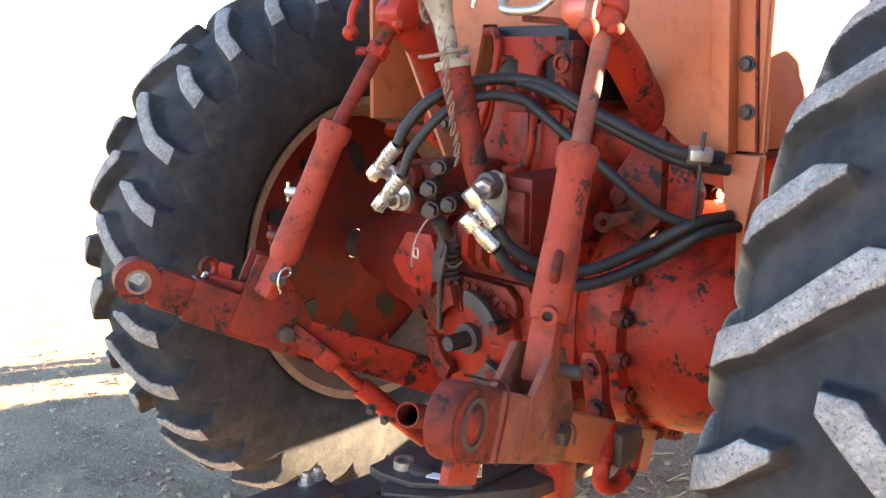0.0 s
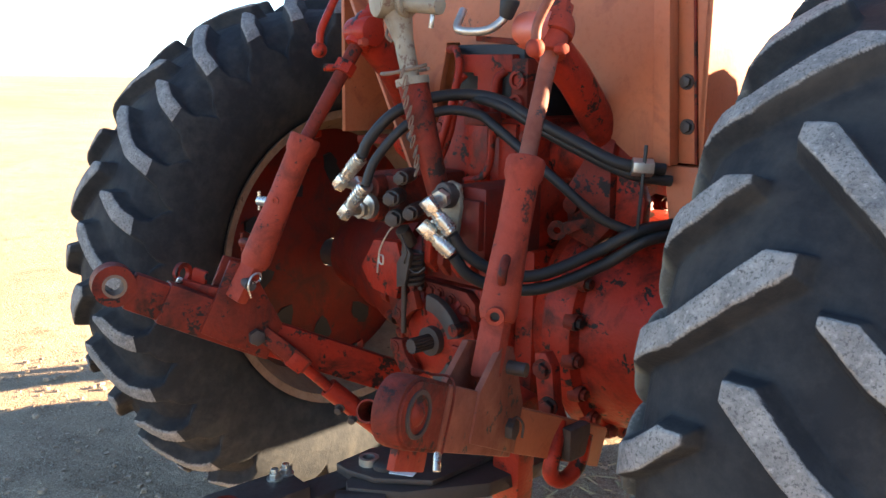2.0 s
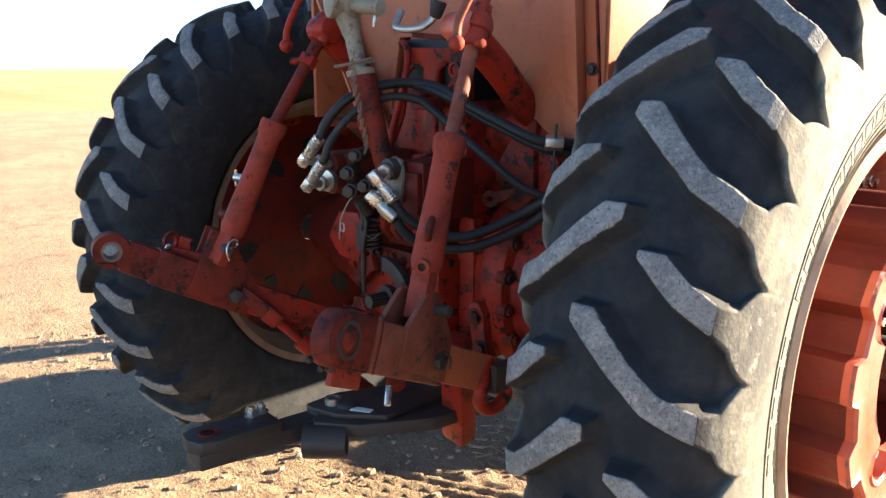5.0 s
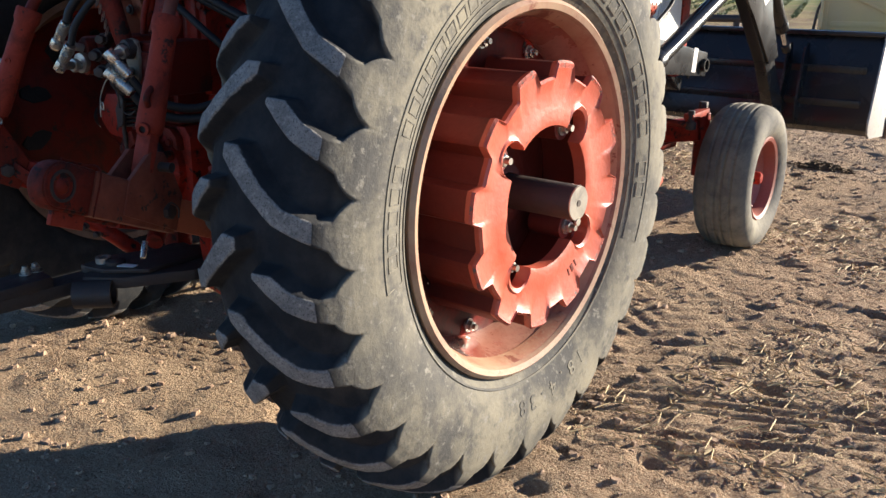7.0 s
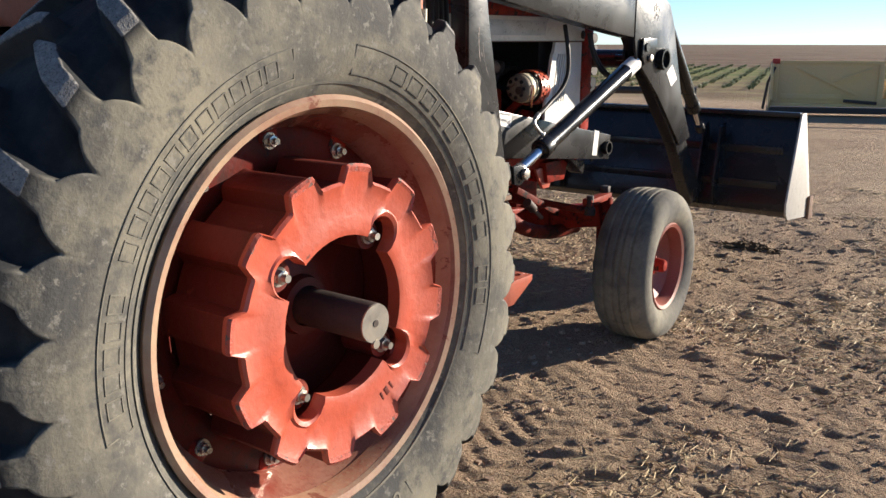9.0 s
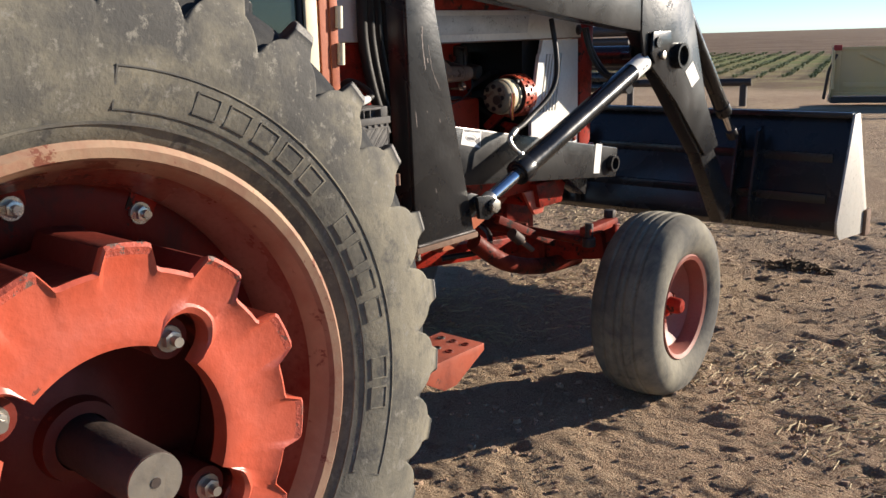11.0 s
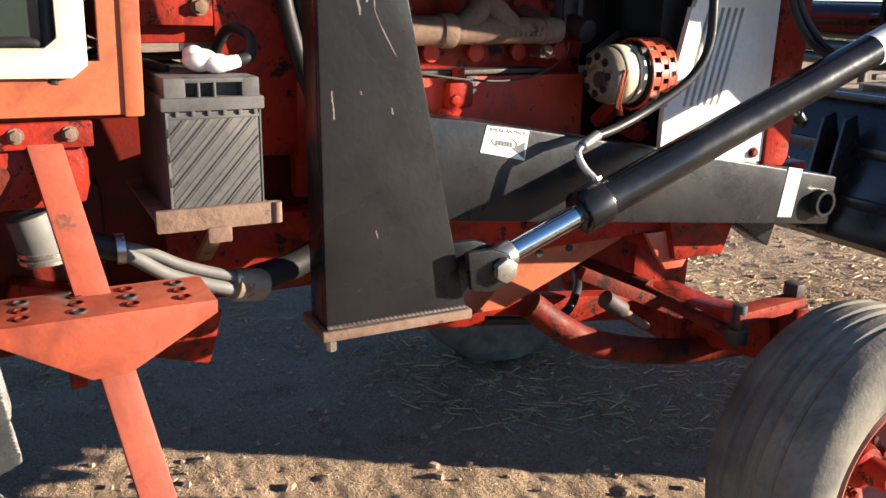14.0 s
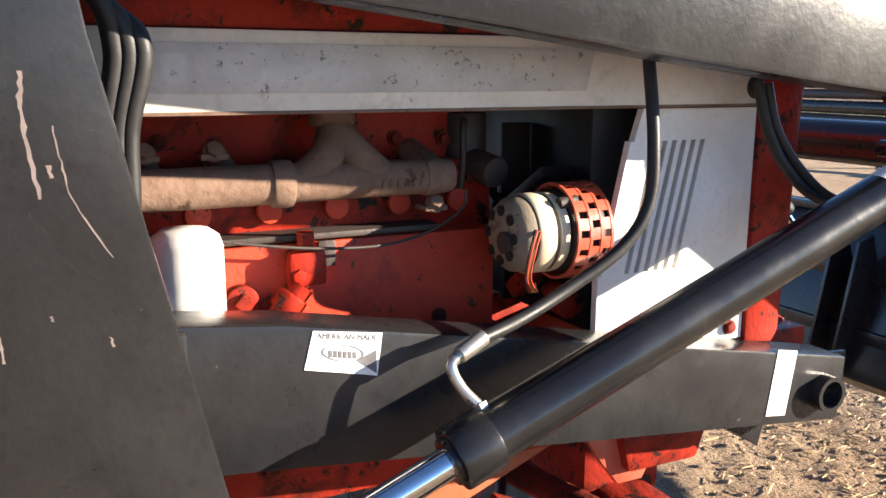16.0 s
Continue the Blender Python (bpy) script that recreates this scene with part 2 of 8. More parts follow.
def tyre_material():
    """Rubber blackened in the gaps as if shaded, grey and tan weathering on the sidewalls, pale scuffed tops on the
    bars.
    """
    m = bpy.data.materials.new("weathered_tyre_rubber")
    m.use_nodes = True
    n, l = m.node_tree.nodes, m.node_tree.links
    bsdf = n["Principled BSDF"]
    tc = n.new("ShaderNodeTexCoord")

    def nz(scale, detail=6.0, rough=0.62):
        t = n.new("ShaderNodeTexNoise")
        t.inputs["Scale"].default_value, t.inputs["Detail"].default_value, t.inputs["Roughness"].default_value = scale, detail, rough
        l.new(tc.outputs["Object"], t.inputs["Vector"])
        return t.outputs["Fac"]

    def rng(src, a, b):
        r = n.new("ShaderNodeMapRange")
        r.inputs["From Min"].default_value, r.inputs["From Max"].default_value = a, b
        l.new(src, r.inputs["Value"])
        return r.outputs["Result"]

    def calc(op, a, b):
        x = n.new("ShaderNodeMath")
        x.operation = op
        for sock, v in ((x.inputs[0], a), (x.inputs[1], b)):
            if hasattr(v, "is_linked"):
                l.new(v, sock)
            else:
                sock.default_value = v
        return x.outputs[0]

    def mix(fac, a, b):
        x = n.new("ShaderNodeMix")
        x.data_type = "RGBA"
        l.new(fac, x.inputs["Factor"])
        for sock, v in ((x.inputs["A"], a), (x.inputs["B"], b)):
            if hasattr(v, "is_linked"):
                l.new(v, sock)
            else:
                sock.default_value = (*v, 1)
        return x.outputs["Result"]

    def attr(name):
        a = n.new("ShaderNodeAttribute")
        a.attribute_name = name
        return a.outputs["Fac"]
    big, mid, fine, speck = nz(4.0), nz(14, 7, 0.7), nz(130, 3), nz(260, 2)
    # gap: dark rubber with the shade of the recesses in its colour
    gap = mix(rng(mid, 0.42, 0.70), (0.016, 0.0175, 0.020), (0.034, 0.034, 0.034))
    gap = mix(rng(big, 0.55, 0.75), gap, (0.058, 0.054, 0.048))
    side = mix(rng(nz(2.6, 8, 0.68), 0.36, 0.62), (0.085, 0.084, 0.079), (0.225, 0.205, 0.155))
    side = mix(rng(nz(1.6, 7, 0.7), 0.50, 0.60), side, (0.070, 0.069, 0.066))
    side = mix(rng(mid, 0.52, 0.66), side, (0.082, 0.08, 0.075))
    side = mix(rng(nz(34, 7, 0.75), 0.56, 0.64), side, (0.20, 0.19, 0.165))
    face = mix(rng(nz(20, 6, 0.7), 0.35, 0.65), (0.135, 0.132, 0.128), (0.27, 0.258, 0.238))
    face = mix(rng(speck, 0.50, 0.66), face, (0.085, 0.083, 0.08))
    face = mix(rng(fine, 0.55, 0.75), face, (0.36, 0.345, 0.315))
    ragged = calc("ADD", attr("worn"), calc("MULTIPLY", calc("SUBTRACT", nz(60, 5, 0.7), 0.5), 0.55))
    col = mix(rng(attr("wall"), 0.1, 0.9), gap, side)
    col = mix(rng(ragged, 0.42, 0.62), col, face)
    l.new(col, bsdf.inputs["Base Color"])
    bsdf.inputs["Roughness"].default_value = 0.82
    bsdf.inputs["Specular IOR Level"].default_value = 0.22
    b = n.new("ShaderNodeBump")
    b.inputs["Strength"].default_value, b.inputs["Distance"].default_value = 0.55, 0.003
    l.new(calc("ADD", calc("MULTIPLY", fine, 0.6), calc("ADD", mid, calc("MULTIPLY", calc("MULTIPLY", speck, attr("worn")), 0.8))), b.inputs["Height"])
    l.new(b.outputs["Normal"], bsdf.inputs["Normal"])
    return m


TYRE = tyre_material()
GLASS = bpy.data.materials.new("green_tinted_cab_glass")
GLASS.use_nodes = True
g = GLASS.node_tree.nodes["Principled BSDF"]
g.inputs["Base Color"].default_value = (0.05, 0.075, 0.062, 1)
g.inputs["Roughness"].default_value = 0.08
g.inputs["Transmission Weight"].default_value = 0.55
g.inputs["IOR"].default_value = 1.45


# ---- building helpers ----
def finish(name, bm, material, smooth=38):
    bmesh.ops.recalc_face_normals(bm, faces=bm.faces[:])
    me = bpy.data.meshes.new(name)
    bm.to_mesh(me)
    bm.free()
    me.materials.append(material)
    me.shade_smooth()
    me.set_sharp_from_angle(angle=radians(smooth))
    return new(name, me)


def part(name, bm, material, parent, label="", smooth=38):
    """One mesh under a thing or under a part; its points are given in the world's metres."""
    ob = finish(name, bm, material, smooth)
    ob.parent = parent
    at = Vector(parent.location)
    if parent.parent:
        at = Vector((0, 0, 0))
    ob.matrix_parent_inverse = Matrix.Translation(-at)
    return tagged(ob, label)


def thing(name, at, label, category, group=""):
    ob = new(name)
    ob.location = at
    ob.empty_display_size = 0.1
    return tagged(ob, label, category, group)


def bevel(bm, width, faces=None, segments=2, angle=30):
    edges = [e for e in bm.edges if len(e.link_faces) == 2 and e.calc_face_angle(0) > radians(angle)]
    if width and edges:
        bmesh.ops.bevel(bm, geom=edges, offset=width, segments=segments, profile=0.6, affect="EDGES", clamp_overlap=True)


def joined(bm, other):
    """Moves the mesh of other into bm."""
    me = bpy.data.meshes.new("t")
    other.to_mesh(me)
    other.free()
    bm.from_mesh(me)
    bpy.data.meshes.remove(me)
    return bm


def box(bm, lo, hi, r=0.004, m=None):
    b = bmesh.new()
    lo, hi = Vector(lo), Vector(hi)
    bmesh.ops.create_cube(b, size=1, matrix=Matrix.Translation((lo + hi) / 2) @ Matrix.Diagonal((*(hi - lo), 1)))
    bevel(b, r)
    if m is not None:
        b.transform(m)
    return joined(bm, b)


def basis(p0, p1):
    return (Vector(p1) - Vector(p0)).to_track_quat("Z", "Y").to_matrix().to_4x4()


def rod(bm, p0, p1, r0, r1=None, seg=20, r=0.0):
    """A round bar or cone from p0 to p1."""
    b = bmesh.new()
    p0, p1 = Vector(p0), Vector(p1)
    bmesh.ops.create_cone(b, cap_ends=True, segments=seg, radius1=r0, radius2=r0 if r1 is None else r1, depth=(p1 - p0).length)
    if r:
        bevel(b, r, angle=50)
    b.transform(Matrix.Translation((p0 + p1) / 2) @ basis(p0, p1))
    return joined(bm, b)


def bar(bm, p0, p1, w, h, r=0.004, side=(0, 0, 1), w1=None, h1=None):
    """A square bar from p0 to p1, w across and h along side; it may taper."""
    p0, p1 = Vector(p0), Vector(p1)
    way = (p1 - p0).normalized()
    up = (Vector(side) - way * way.dot(Vector(side))).normalized()
    across = way.cross(up)
    b = bmesh.new()
    rings = []
    for p, ww, hh in ((p0, w, h), (p1, w1 or w, h1 or h)):
        rings.append([b.verts.new(p + across * sx * ww / 2 + up * sz * hh / 2) for sx, sz in ((-1, -1), (1, -1), (1, 1), (-1, 1))])
    b.faces.new(rings[0])
    b.faces.new(rings[1][::-1])
    for k in range(4):
        b.faces.new((rings[0][k], rings[1][k], rings[1][(k + 1) % 4], rings[0][(k + 1) % 4]))
    bmesh.ops.recalc_face_normals(b, faces=b.faces[:])
    bevel(b, r)
    return joined(bm, b)


def plate(bm, outline, axis, a, b_, r=0.003, holes=()):
    """A flat plate: an outline in the two other axes, from a to b_ along axis."""
    b = bmesh.new()
    n = "xyz".index(axis)

    def at(p, v):
        q = list(p)
        q.insert(n, v)
        return Vector(q)
    lo = [b.verts.new(at(p, a)) for p in outline]
    hi = [b.verts.new(at(p, b_)) for p in outline]
    b.faces.new(lo)
    b.faces.new(hi[::-1])
    for k in range(len(lo)):
        j = (k + 1) % len(lo)
        b.faces.new((lo[k], hi[k], hi[j], lo[j]))
    bmesh.ops.recalc_face_normals(b, faces=b.faces[:])
    bevel(b, r, angle=25)
    return joined(bm, b)


def smooth_line(points, steps=10):
    """A Catmull-Rom line through the points."""
    pts = [Vector(p) for p in points]
    pts = [2 * pts[0] - pts[1]] + pts + [2 * pts[-1] - pts[-2]]
    out = []
    for a, b, c, d in zip(pts, pts[1:], pts[2:], pts[3:]):
        for k in range(steps):
            t = k / steps
            out.append(0.5 * (2 * b + (c - a) * t + (2 * a - 5 * b + 4 * c - d) * t * t + (3 * b - a - 3 * c + d) * t ** 3))
    return out + [pts[-2]]


def hose(bm, points, r, seg=12, steps=10):
    line = smooth_line(points, steps)
    b = bmesh.new()
    rings = []
    normal = None
    for k, p in enumerate(line):
        way = (line[min(k + 1, len(line) - 1)] - line[max(k - 1, 0)]).normalized()
        if normal is None:
            normal = way.orthogonal().normalized()
        normal = (normal - way * way.dot(normal)).normalized()
        other = way.cross(normal)
        rings.append([b.verts.new(p + (normal * math.cos(a) + other * math.sin(a)) * r) for a in (2 * math.pi * j / seg for j in range(seg))])
    for u, v in zip(rings, rings[1:]):
        for j in range(seg):
            b.faces.new((u[j], u[(j + 1) % seg], v[(j + 1) % seg], v[j]))
    b.faces.new(rings[0])
    b.faces.new(rings[-1][::-1])
    return joined(bm, b)


def lathe(bm, profile, origin, axis="x", seg=64, closed=False, sign=1, squash=None, caps=True):
    """Turns a profile of (along, radius) about an axis through origin."""
    b = bmesh.new()
    o = Vector(origin)
    rings = []
    for along, rad in profile:
        ring = []
        for k in range(seg):
            a = 2 * math.pi * k / seg
            c, s = math.cos(a) * rad, math.sin(a) * rad
            p = {"x": (along * sign, c, s), "y": (s, along * sign, c), "z": (c, s, along * sign)}[axis]
            q = o + Vector(p)
            if squash is not None and q.z < squash:
                q.z = squash + (q.z - squash) * 0.12
            ring.append(b.verts.new(q))
        rings.append(ring)
    pairs = list(zip(rings, rings[1:])) + ([(rings[-1], rings[0])] if closed else [])
    for u, v in pairs:
        for j in range(seg):
            b.faces.new((u[j], u[(j + 1) % seg], v[(j + 1) % seg], v[j]))
    if not closed and caps:
        for ring in (rings[0], rings[-1]):
            if (ring[0].co - ring[seg // 2].co).length > 1e-5:
                b.faces.new(ring)
    return joined(bm, b)


def text_bm(body, size, depth, align="CENTER"):
    """Raised lettering in the built-in font, in the xy plane."""
    cu = bpy.data.curves.new("lettering", "FONT")
    cu.body, cu.size, cu.extrude, cu.align_x = body, size, depth, align
    tmp = new("lettering", cu)
    me = bpy.data.meshes.new_from_object(tmp.evaluated_get(bpy.context.evaluated_depsgraph_get()))
    bpy.data.objects.remove(tmp)
    b = bmesh.new()
    b.from_mesh(me)
    bpy.data.meshes.remove(me)
    return b


def bolt(bm, at, way, r=0.012, h=0.01, washer=True):
    at, way = Vector(at), Vector(way).normalized()
    if washer:
        rod(bm, at - way * 0.002, at + way * h * 0.25, r * 1.35, seg=16)
    rod(bm, at, at + way * h, r, seg=6, r=r * 0.08)
    return bm


B = bmesh.new


# ---- ground ----
def ground_material():
    m = bpy.data.materials.new("tan_dirt_and_fields")
    m.use_nodes = True
    nt = m.node_tree
    n, l = nt.nodes, nt.links
    bsdf = n["Principled BSDF"]
    bsdf.inputs["Roughness"].default_value = 0.95
    bsdf.inputs["Specular IOR Level"].default_value = 0.15
    tc = n.new("ShaderNodeTexCoord")
    sep = n.new("ShaderNodeSeparateXYZ")
    l.new(tc.outputs["Object"], sep.inputs[0])

    def nz(scale, detail=6, rough=0.6, stretch=None):
        t = n.new("ShaderNodeTexNoise")
        t.inputs["Scale"].default_value, t.inputs["Detail"].default_value, t.inputs["Roughness"].default_value = scale, detail, rough
        src = tc.outputs["Object"]
        if stretch:
            mp = n.new("ShaderNodeMapping")
            mp.inputs["Scale"].default_value = stretch
            l.new(src, mp.inputs["Vector"])
            src = mp.outputs["Vector"]
        l.new(src, t.inputs["Vector"])
        return t.outputs["Fac"]

    def rng(src, a, b):
        r = n.new("ShaderNodeMapRange")
        r.interpolation_type = "SMOOTHSTEP"
        r.inputs["From Min"].default_value, r.inputs["From Max"].default_value = a, b
        l.new(src, r.inputs["Value"])
        return r.outputs["Result"]

    def mix(fac, a, b):
        x = n.new("ShaderNodeMix")
        x.data_type = "RGBA"
        l.new(fac, x.inputs["Factor"])
        for sock, v in ((x.inputs["A"], a), (x.inputs["B"], b)):
            if hasattr(v, "is_linked"):
                l.new(v, sock)
            else:
                sock.default_value = (*v, 1)
        return x.outputs["Result"]

    def calc(op, a, b):
        x = n.new("ShaderNodeMath")
        x.operation = op
        for sock, v in ((x.inputs[0], a), (x.inputs[1], b)):
            if hasattr(v, "is_linked"):
                l.new(v, sock)
            else:
                sock.default_value = v
        return x.outputs[0]

    big, mid, fine = nz(0.7, 5), nz(5, 7, 0.65), nz(70, 4, 0.7)
    dirt = mix(rng(big, 0.35, 0.65), (0.42, 0.28, 0.185), (0.52, 0.37, 0.24))
    dirt = mix(rng(mid, 0.5, 0.75), dirt, (0.25, 0.158, 0.10))
    dirt = mix(rng(nz(24, 5, 0.7), 0.55, 0.72), dirt, (0.45, 0.34, 0.22))
    dirt = mix(rng(fine, 0.52, 0.72), dirt, (0.20, 0.13, 0.088))
    dirt = mix(rng(nz(150, 3, 0.7), 0.52, 0.62), dirt, (0.62, 0.49, 0.34))
    dirt = mix(rng(nz(95, 4, 0.75), 0.58, 0.68), dirt, (0.15, 0.10, 0.07))
    # fields: a green crop ahead, brown tilled land beyond and all round
    ploughed = mix(rng(nz(0.12, 8, 0.7, (1, 2.4, 1)), 0.4, 0.65), (0.16, 0.10, 0.065), (0.24, 0.17, 0.11))
    stubble = mix(rng(nz(0.6, 6, 0.7), 0.4, 0.6), (0.30, 0.24, 0.12), (0.22, 0.15, 0.09))
    green = mix(rng(nz(0.5, 6, 0.7), 0.45, 0.6), (0.16, 0.20, 0.06), (0.26, 0.22, 0.10))
    wob = calc("MULTIPLY", calc("SUBTRACT", nz(0.25, 3), 0.5), 3.0)
    y = calc("ADD", sep.outputs["Y"], wob)
    x = calc("ADD", sep.outputs["X"], wob)
    col = mix(rng(y, 19.5, 21.5), dirt, stubble)
    col = mix(rng(y, 24, 40), col, green)
    col = mix(rng(y, 44, 50), col, ploughed)
    pale = mix(rng(nz(0.05, 6, 0.7, (1, 3, 1)), 0.4, 0.6), (0.46, 0.38, 0.20), (0.36, 0.31, 0.15))
    col = mix(calc("MULTIPLY", rng(x, -24, -30), rng(calc("ADD", y, calc("MULTIPLY", x, 1.2)), 0, -20)), col, pale)
    l.new(col, bsdf.inputs["Base Color"])
    b = n.new("ShaderNodeBump")
    b.inputs["Strength"].default_value, b.inputs["Distance"].default_value = 1.0, 0.03
    l.new(calc("ADD", calc("MULTIPLY", fine, 1.1), calc("ADD", calc("MULTIPLY", nz(200, 3, 0.7), 0.35), calc("ADD", mid, nz(24, 6, 0.7)))), b.inputs["Height"])
    l.new(b.outputs["Normal"], bsdf.inputs["Normal"])
    return m


def ground_height(x, y):
    """Uneven yard: lumps, pits and scuffs, a ribbed front-tyre track and lug prints."""
    n = noise.noise
    h = 0.016 * n((x * 1.3, y * 1.3, 0)) + 0.013 * n((x * 4.2, y * 4.2, 3)) + 0.007 * n((x * 24, y * 24, 9))
    lump = abs(n((x * 8, y * 8, 7)))
    h += 0.010 * lump + 0.010 * abs(n((x * 17, y * 17, 13)))
    pit = n((x * 6.5, y * 8.5, 21)) - 0.36
    if pit > 0 and x > 0.2:
        h -= min(0.018, pit * 0.12)
    # ribbed track that crosses the yard beside the rear wheel, bending a little
    u, v = x * 0.93 + y * 0.37, -x * 0.37 + y * 0.93
    v -= 0.04 + 0.05 * n((u * 0.7, 2, 0))
    if abs(v) < 0.2:
        f = min(1.0, (0.2 - abs(v)) / 0.04) * max(0.15, min(1.0, 0.75 + 1.3 * n((u * 1.6, v * 5, 5))))
        h = h * (1 - 0.55 * f) + f * (0.008 * math.sin(v * 2 * math.pi / 0.062 + 1.2 * n((u * 3, v, 8))) - 0.008)
    # lug prints between the rear and the front wheel
    d = abs(x - 1.0 - 0.06 * n((y * 0.6, 4, 0)))
    if d < 0.26 and 0.75 < y < 2.7:
        f = min(1.0, (0.26 - d) / 0.06) * max(0.0, 0.7 + 0.9 * n((x * 1.5, y * 1.1, 15)))
        h = h * (1 - 0.4 * min(1, f)) + f * 0.0055 * math.sin((y - 0.75 * d) * 2 * math.pi / 0.105)
    return h


def build_ground():
    def axis(lo, hi, step, far):
        inner = list(np.arange(lo, hi + 1e-6, step))
        out, d = [], step
        v = hi
        while v < far:
            d *= 1.22
            v += d
            out.append(v)
        back, d, v = [], step, lo
        while v > -far:
            d *= 1.22
            v -= d
            back.append(v)
        return back[::-1] + inner + out
    xs, ys = axis(-3.5, 4.2, 0.025, 2500), axis(-2.2, 6.5, 0.025, 2500)
    ys = sorted(ys + [v + 0.0125 for v in ys if 0 < v < 2.6])     # closer where the tyre tracks lie
    verts = []
    for y in ys:
        for x in xs:
            r = math.hypot(x, y)
            near = max(0.0, 1 - max(0.0, r - 4.5) / 12) * (1 if x > -1.5 else max(0.3, 1 + (x + 1.5) * 0.5))
            near *= max(0.0, min(1.0, 4.2 - x)) * max(0.0, min(1.0, (y + 2.2) / 0.5))
            z = GROUND + (ground_height(x, y) * near if near > 0 else 0.0)
            if r > 30:
                z += 0.5 * noise.noise((x * 0.012, y * 0.012, 2)) * min(1, (r - 30) / 100)
                z -= 0.005 * (r - 60) if r > 60 else 0.0
            verts.append((x, y, z))
    w = len(xs)
    faces = [(j * w + i, j * w + i + 1, (j + 1) * w + i + 1, (j + 1) * w + i) for j in range(len(ys) - 1) for i in range(w - 1)]
    me = bpy.data.meshes.new("ground")
    me.from_pydata(verts, [], faces)
    me.materials.append(ground_material())
    me.shade_smooth()
    return tagged(new("ground", me), "tan farmyard dirt with clods, tyre prints and fields beyond", "ground", kind="structure")


ground = build_ground()

# ---- the tractor ----
tractor = thing("tractor", (0, 0, GROUND), "faded red and white row-crop farm tractor with cab, parked on dirt", "tractor")


def tyre_bm(c, side, phase):
    """A lugged tyre: the carcass is raised to the bars' height inside each bar's outline, with sloping flanks."""
    floor = np.array([(0, .822), (.05, .8195), (.10, .811), (.14, .797), (.163, .782), (.178, .765), (.190, .745), (.200, .725), (.209, .705), (.2165, .683), (.2215, .652), (.2195, .62), (.212, .578), (.196, .535), (.172, .503), (.145, .482)])
    top = np.array([(0, .866), (.05, .8635), (.10, .854), (.145, .8385), (.174, .821), (.190, .803), (.201, .778), (.2105, .750), (.217, .720), (.2205, .690), (.2222, .655), (.2195, .62), (.212, .578), (.196, .535), (.172, .503), (.145, .482)])
    run = np.concatenate(([0], np.cumsum(np.hypot(*np.diff(top, axis=0).T))))
    step = 0.0038 if side > 0 else 0.0052
    v_half = np.concatenate((np.arange(0, run[10], step), run[10:]))
    v = np.concatenate((-v_half[:0:-1], v_half))
    av = np.abs(v)
    fx, fr = (np.interp(av, run, floor[:, q]) * (np.sign(v) if q == 0 else 1) for q in (0, 1))
    tx, tr = (np.interp(av, run, top[:, q]) * (np.sign(v) if q == 0 else 1) for q in (0, 1))
    pairs = 15
    cols = 100 if side > 0 else 66
    pitch = 360 / pairs
    ang = np.arange(cols) * pitch / cols
    V, A = np.meshgrid(v, ang, indexing="ij")
    deg = np.pi / 180 * 0.85
    edge = run[5]
    wide_at, wide = [-.1, .0, .05, .10, edge, run[6], run[7], run[8], run[9]], [.036, .034, .031, .0295, .034, .040, .049, .064, .098]
    long_bar = ([-.03, -.012, .03, .08, .13, edge, edge + .06, run[10]], [-11.6, -10.2, -7.6, -4.6, -1.9, 0, .8, 1.2])
    short_bar = ([.065, .085, .12, .15, edge, edge + .06, run[10]], [-6.8, -5.4, -3.4, -1.8, 0, .8, 1.2])
    sdf = np.full(V.shape, 9.0)
    for row in (1, -1):
        for (line_v, line_a), end_v, end_a, at in ((long_bar, -.036, -11.3, phase[0 if row > 0 else 1]), (short_bar, .058, -6.2, phase[0 if row > 0 else 1] + pitch / 2)):
            cv = np.concatenate((np.arange(line_v[0] - .02, edge, .006), np.arange(edge, run[9] + .006, .006)))
            ca = np.interp(cv, line_v, line_a)
            ca[cv < line_v[0]] -= (line_v[0] - cv[cv < line_v[0]]) * 60
            cw = np.interp(cv, wide_at, wide)
            for turn_ in (-2, -1, 0, 1, 2):
                da = A - ((at % pitch) + turn_ * pitch)
                best = np.full(V.shape, 9.0)
                for q in range(len(cv)):
                    best = np.minimum(best, np.hypot(V * row - cv[q], (da - ca[q]) * deg) - cw[q])
                nose = np.maximum((end_a - da) * deg, end_v - V * row)
                sdf = np.minimum(sdf, np.maximum(best, nose))
    t = np.clip(-sdf / 0.015 + 0.25, 0, 1)
    rise = 0.35 * t + 0.65 * t * t * (3 - 2 * t)
    worn = np.clip((-sdf - 0.0055) / 0.0085, 0, 1) * np.clip((edge + .004 - np.abs(V)) / .008, 0, 1)
    wall = np.clip((np.abs(V) - edge) / .03, 0, 1) * np.clip(0.25 + rise + np.clip((np.abs(V) - run[8]) / .05, 0, 1), 0, 1)
    # left tyre: walls darkened, the inner one nearly black, to imitate shade
    if side < 0:
        wall = np.where(V > 0, wall * 0.5, wall * 0.08)
    x = fx[:, None] + (tx - fx)[:, None] * rise
    r = fr[:, None] + (tr - fr)[:, None] * rise
    n_a, n_v = cols * pairs, len(v)
    x, r, worn, wall = (np.tile(q, (1, pairs)) for q in (x, r, worn, wall))
    a = np.radians(np.arange(n_a) * 360 / n_a)[None, :]
    rough = np.array([[noise.noise((i * 0.09, j * 0.07, side)) for j in range(n_a)] for i in range(n_v)])
    r = r + rough * 0.0014 * worn
    px, py, pz = c[0] + side * x, c[1] + np.cos(a) * r, c[2] + np.sin(a) * r
    low = GROUND - 0.012
    pz = np.where(pz < low, low + (pz - low) * 0.1, pz)
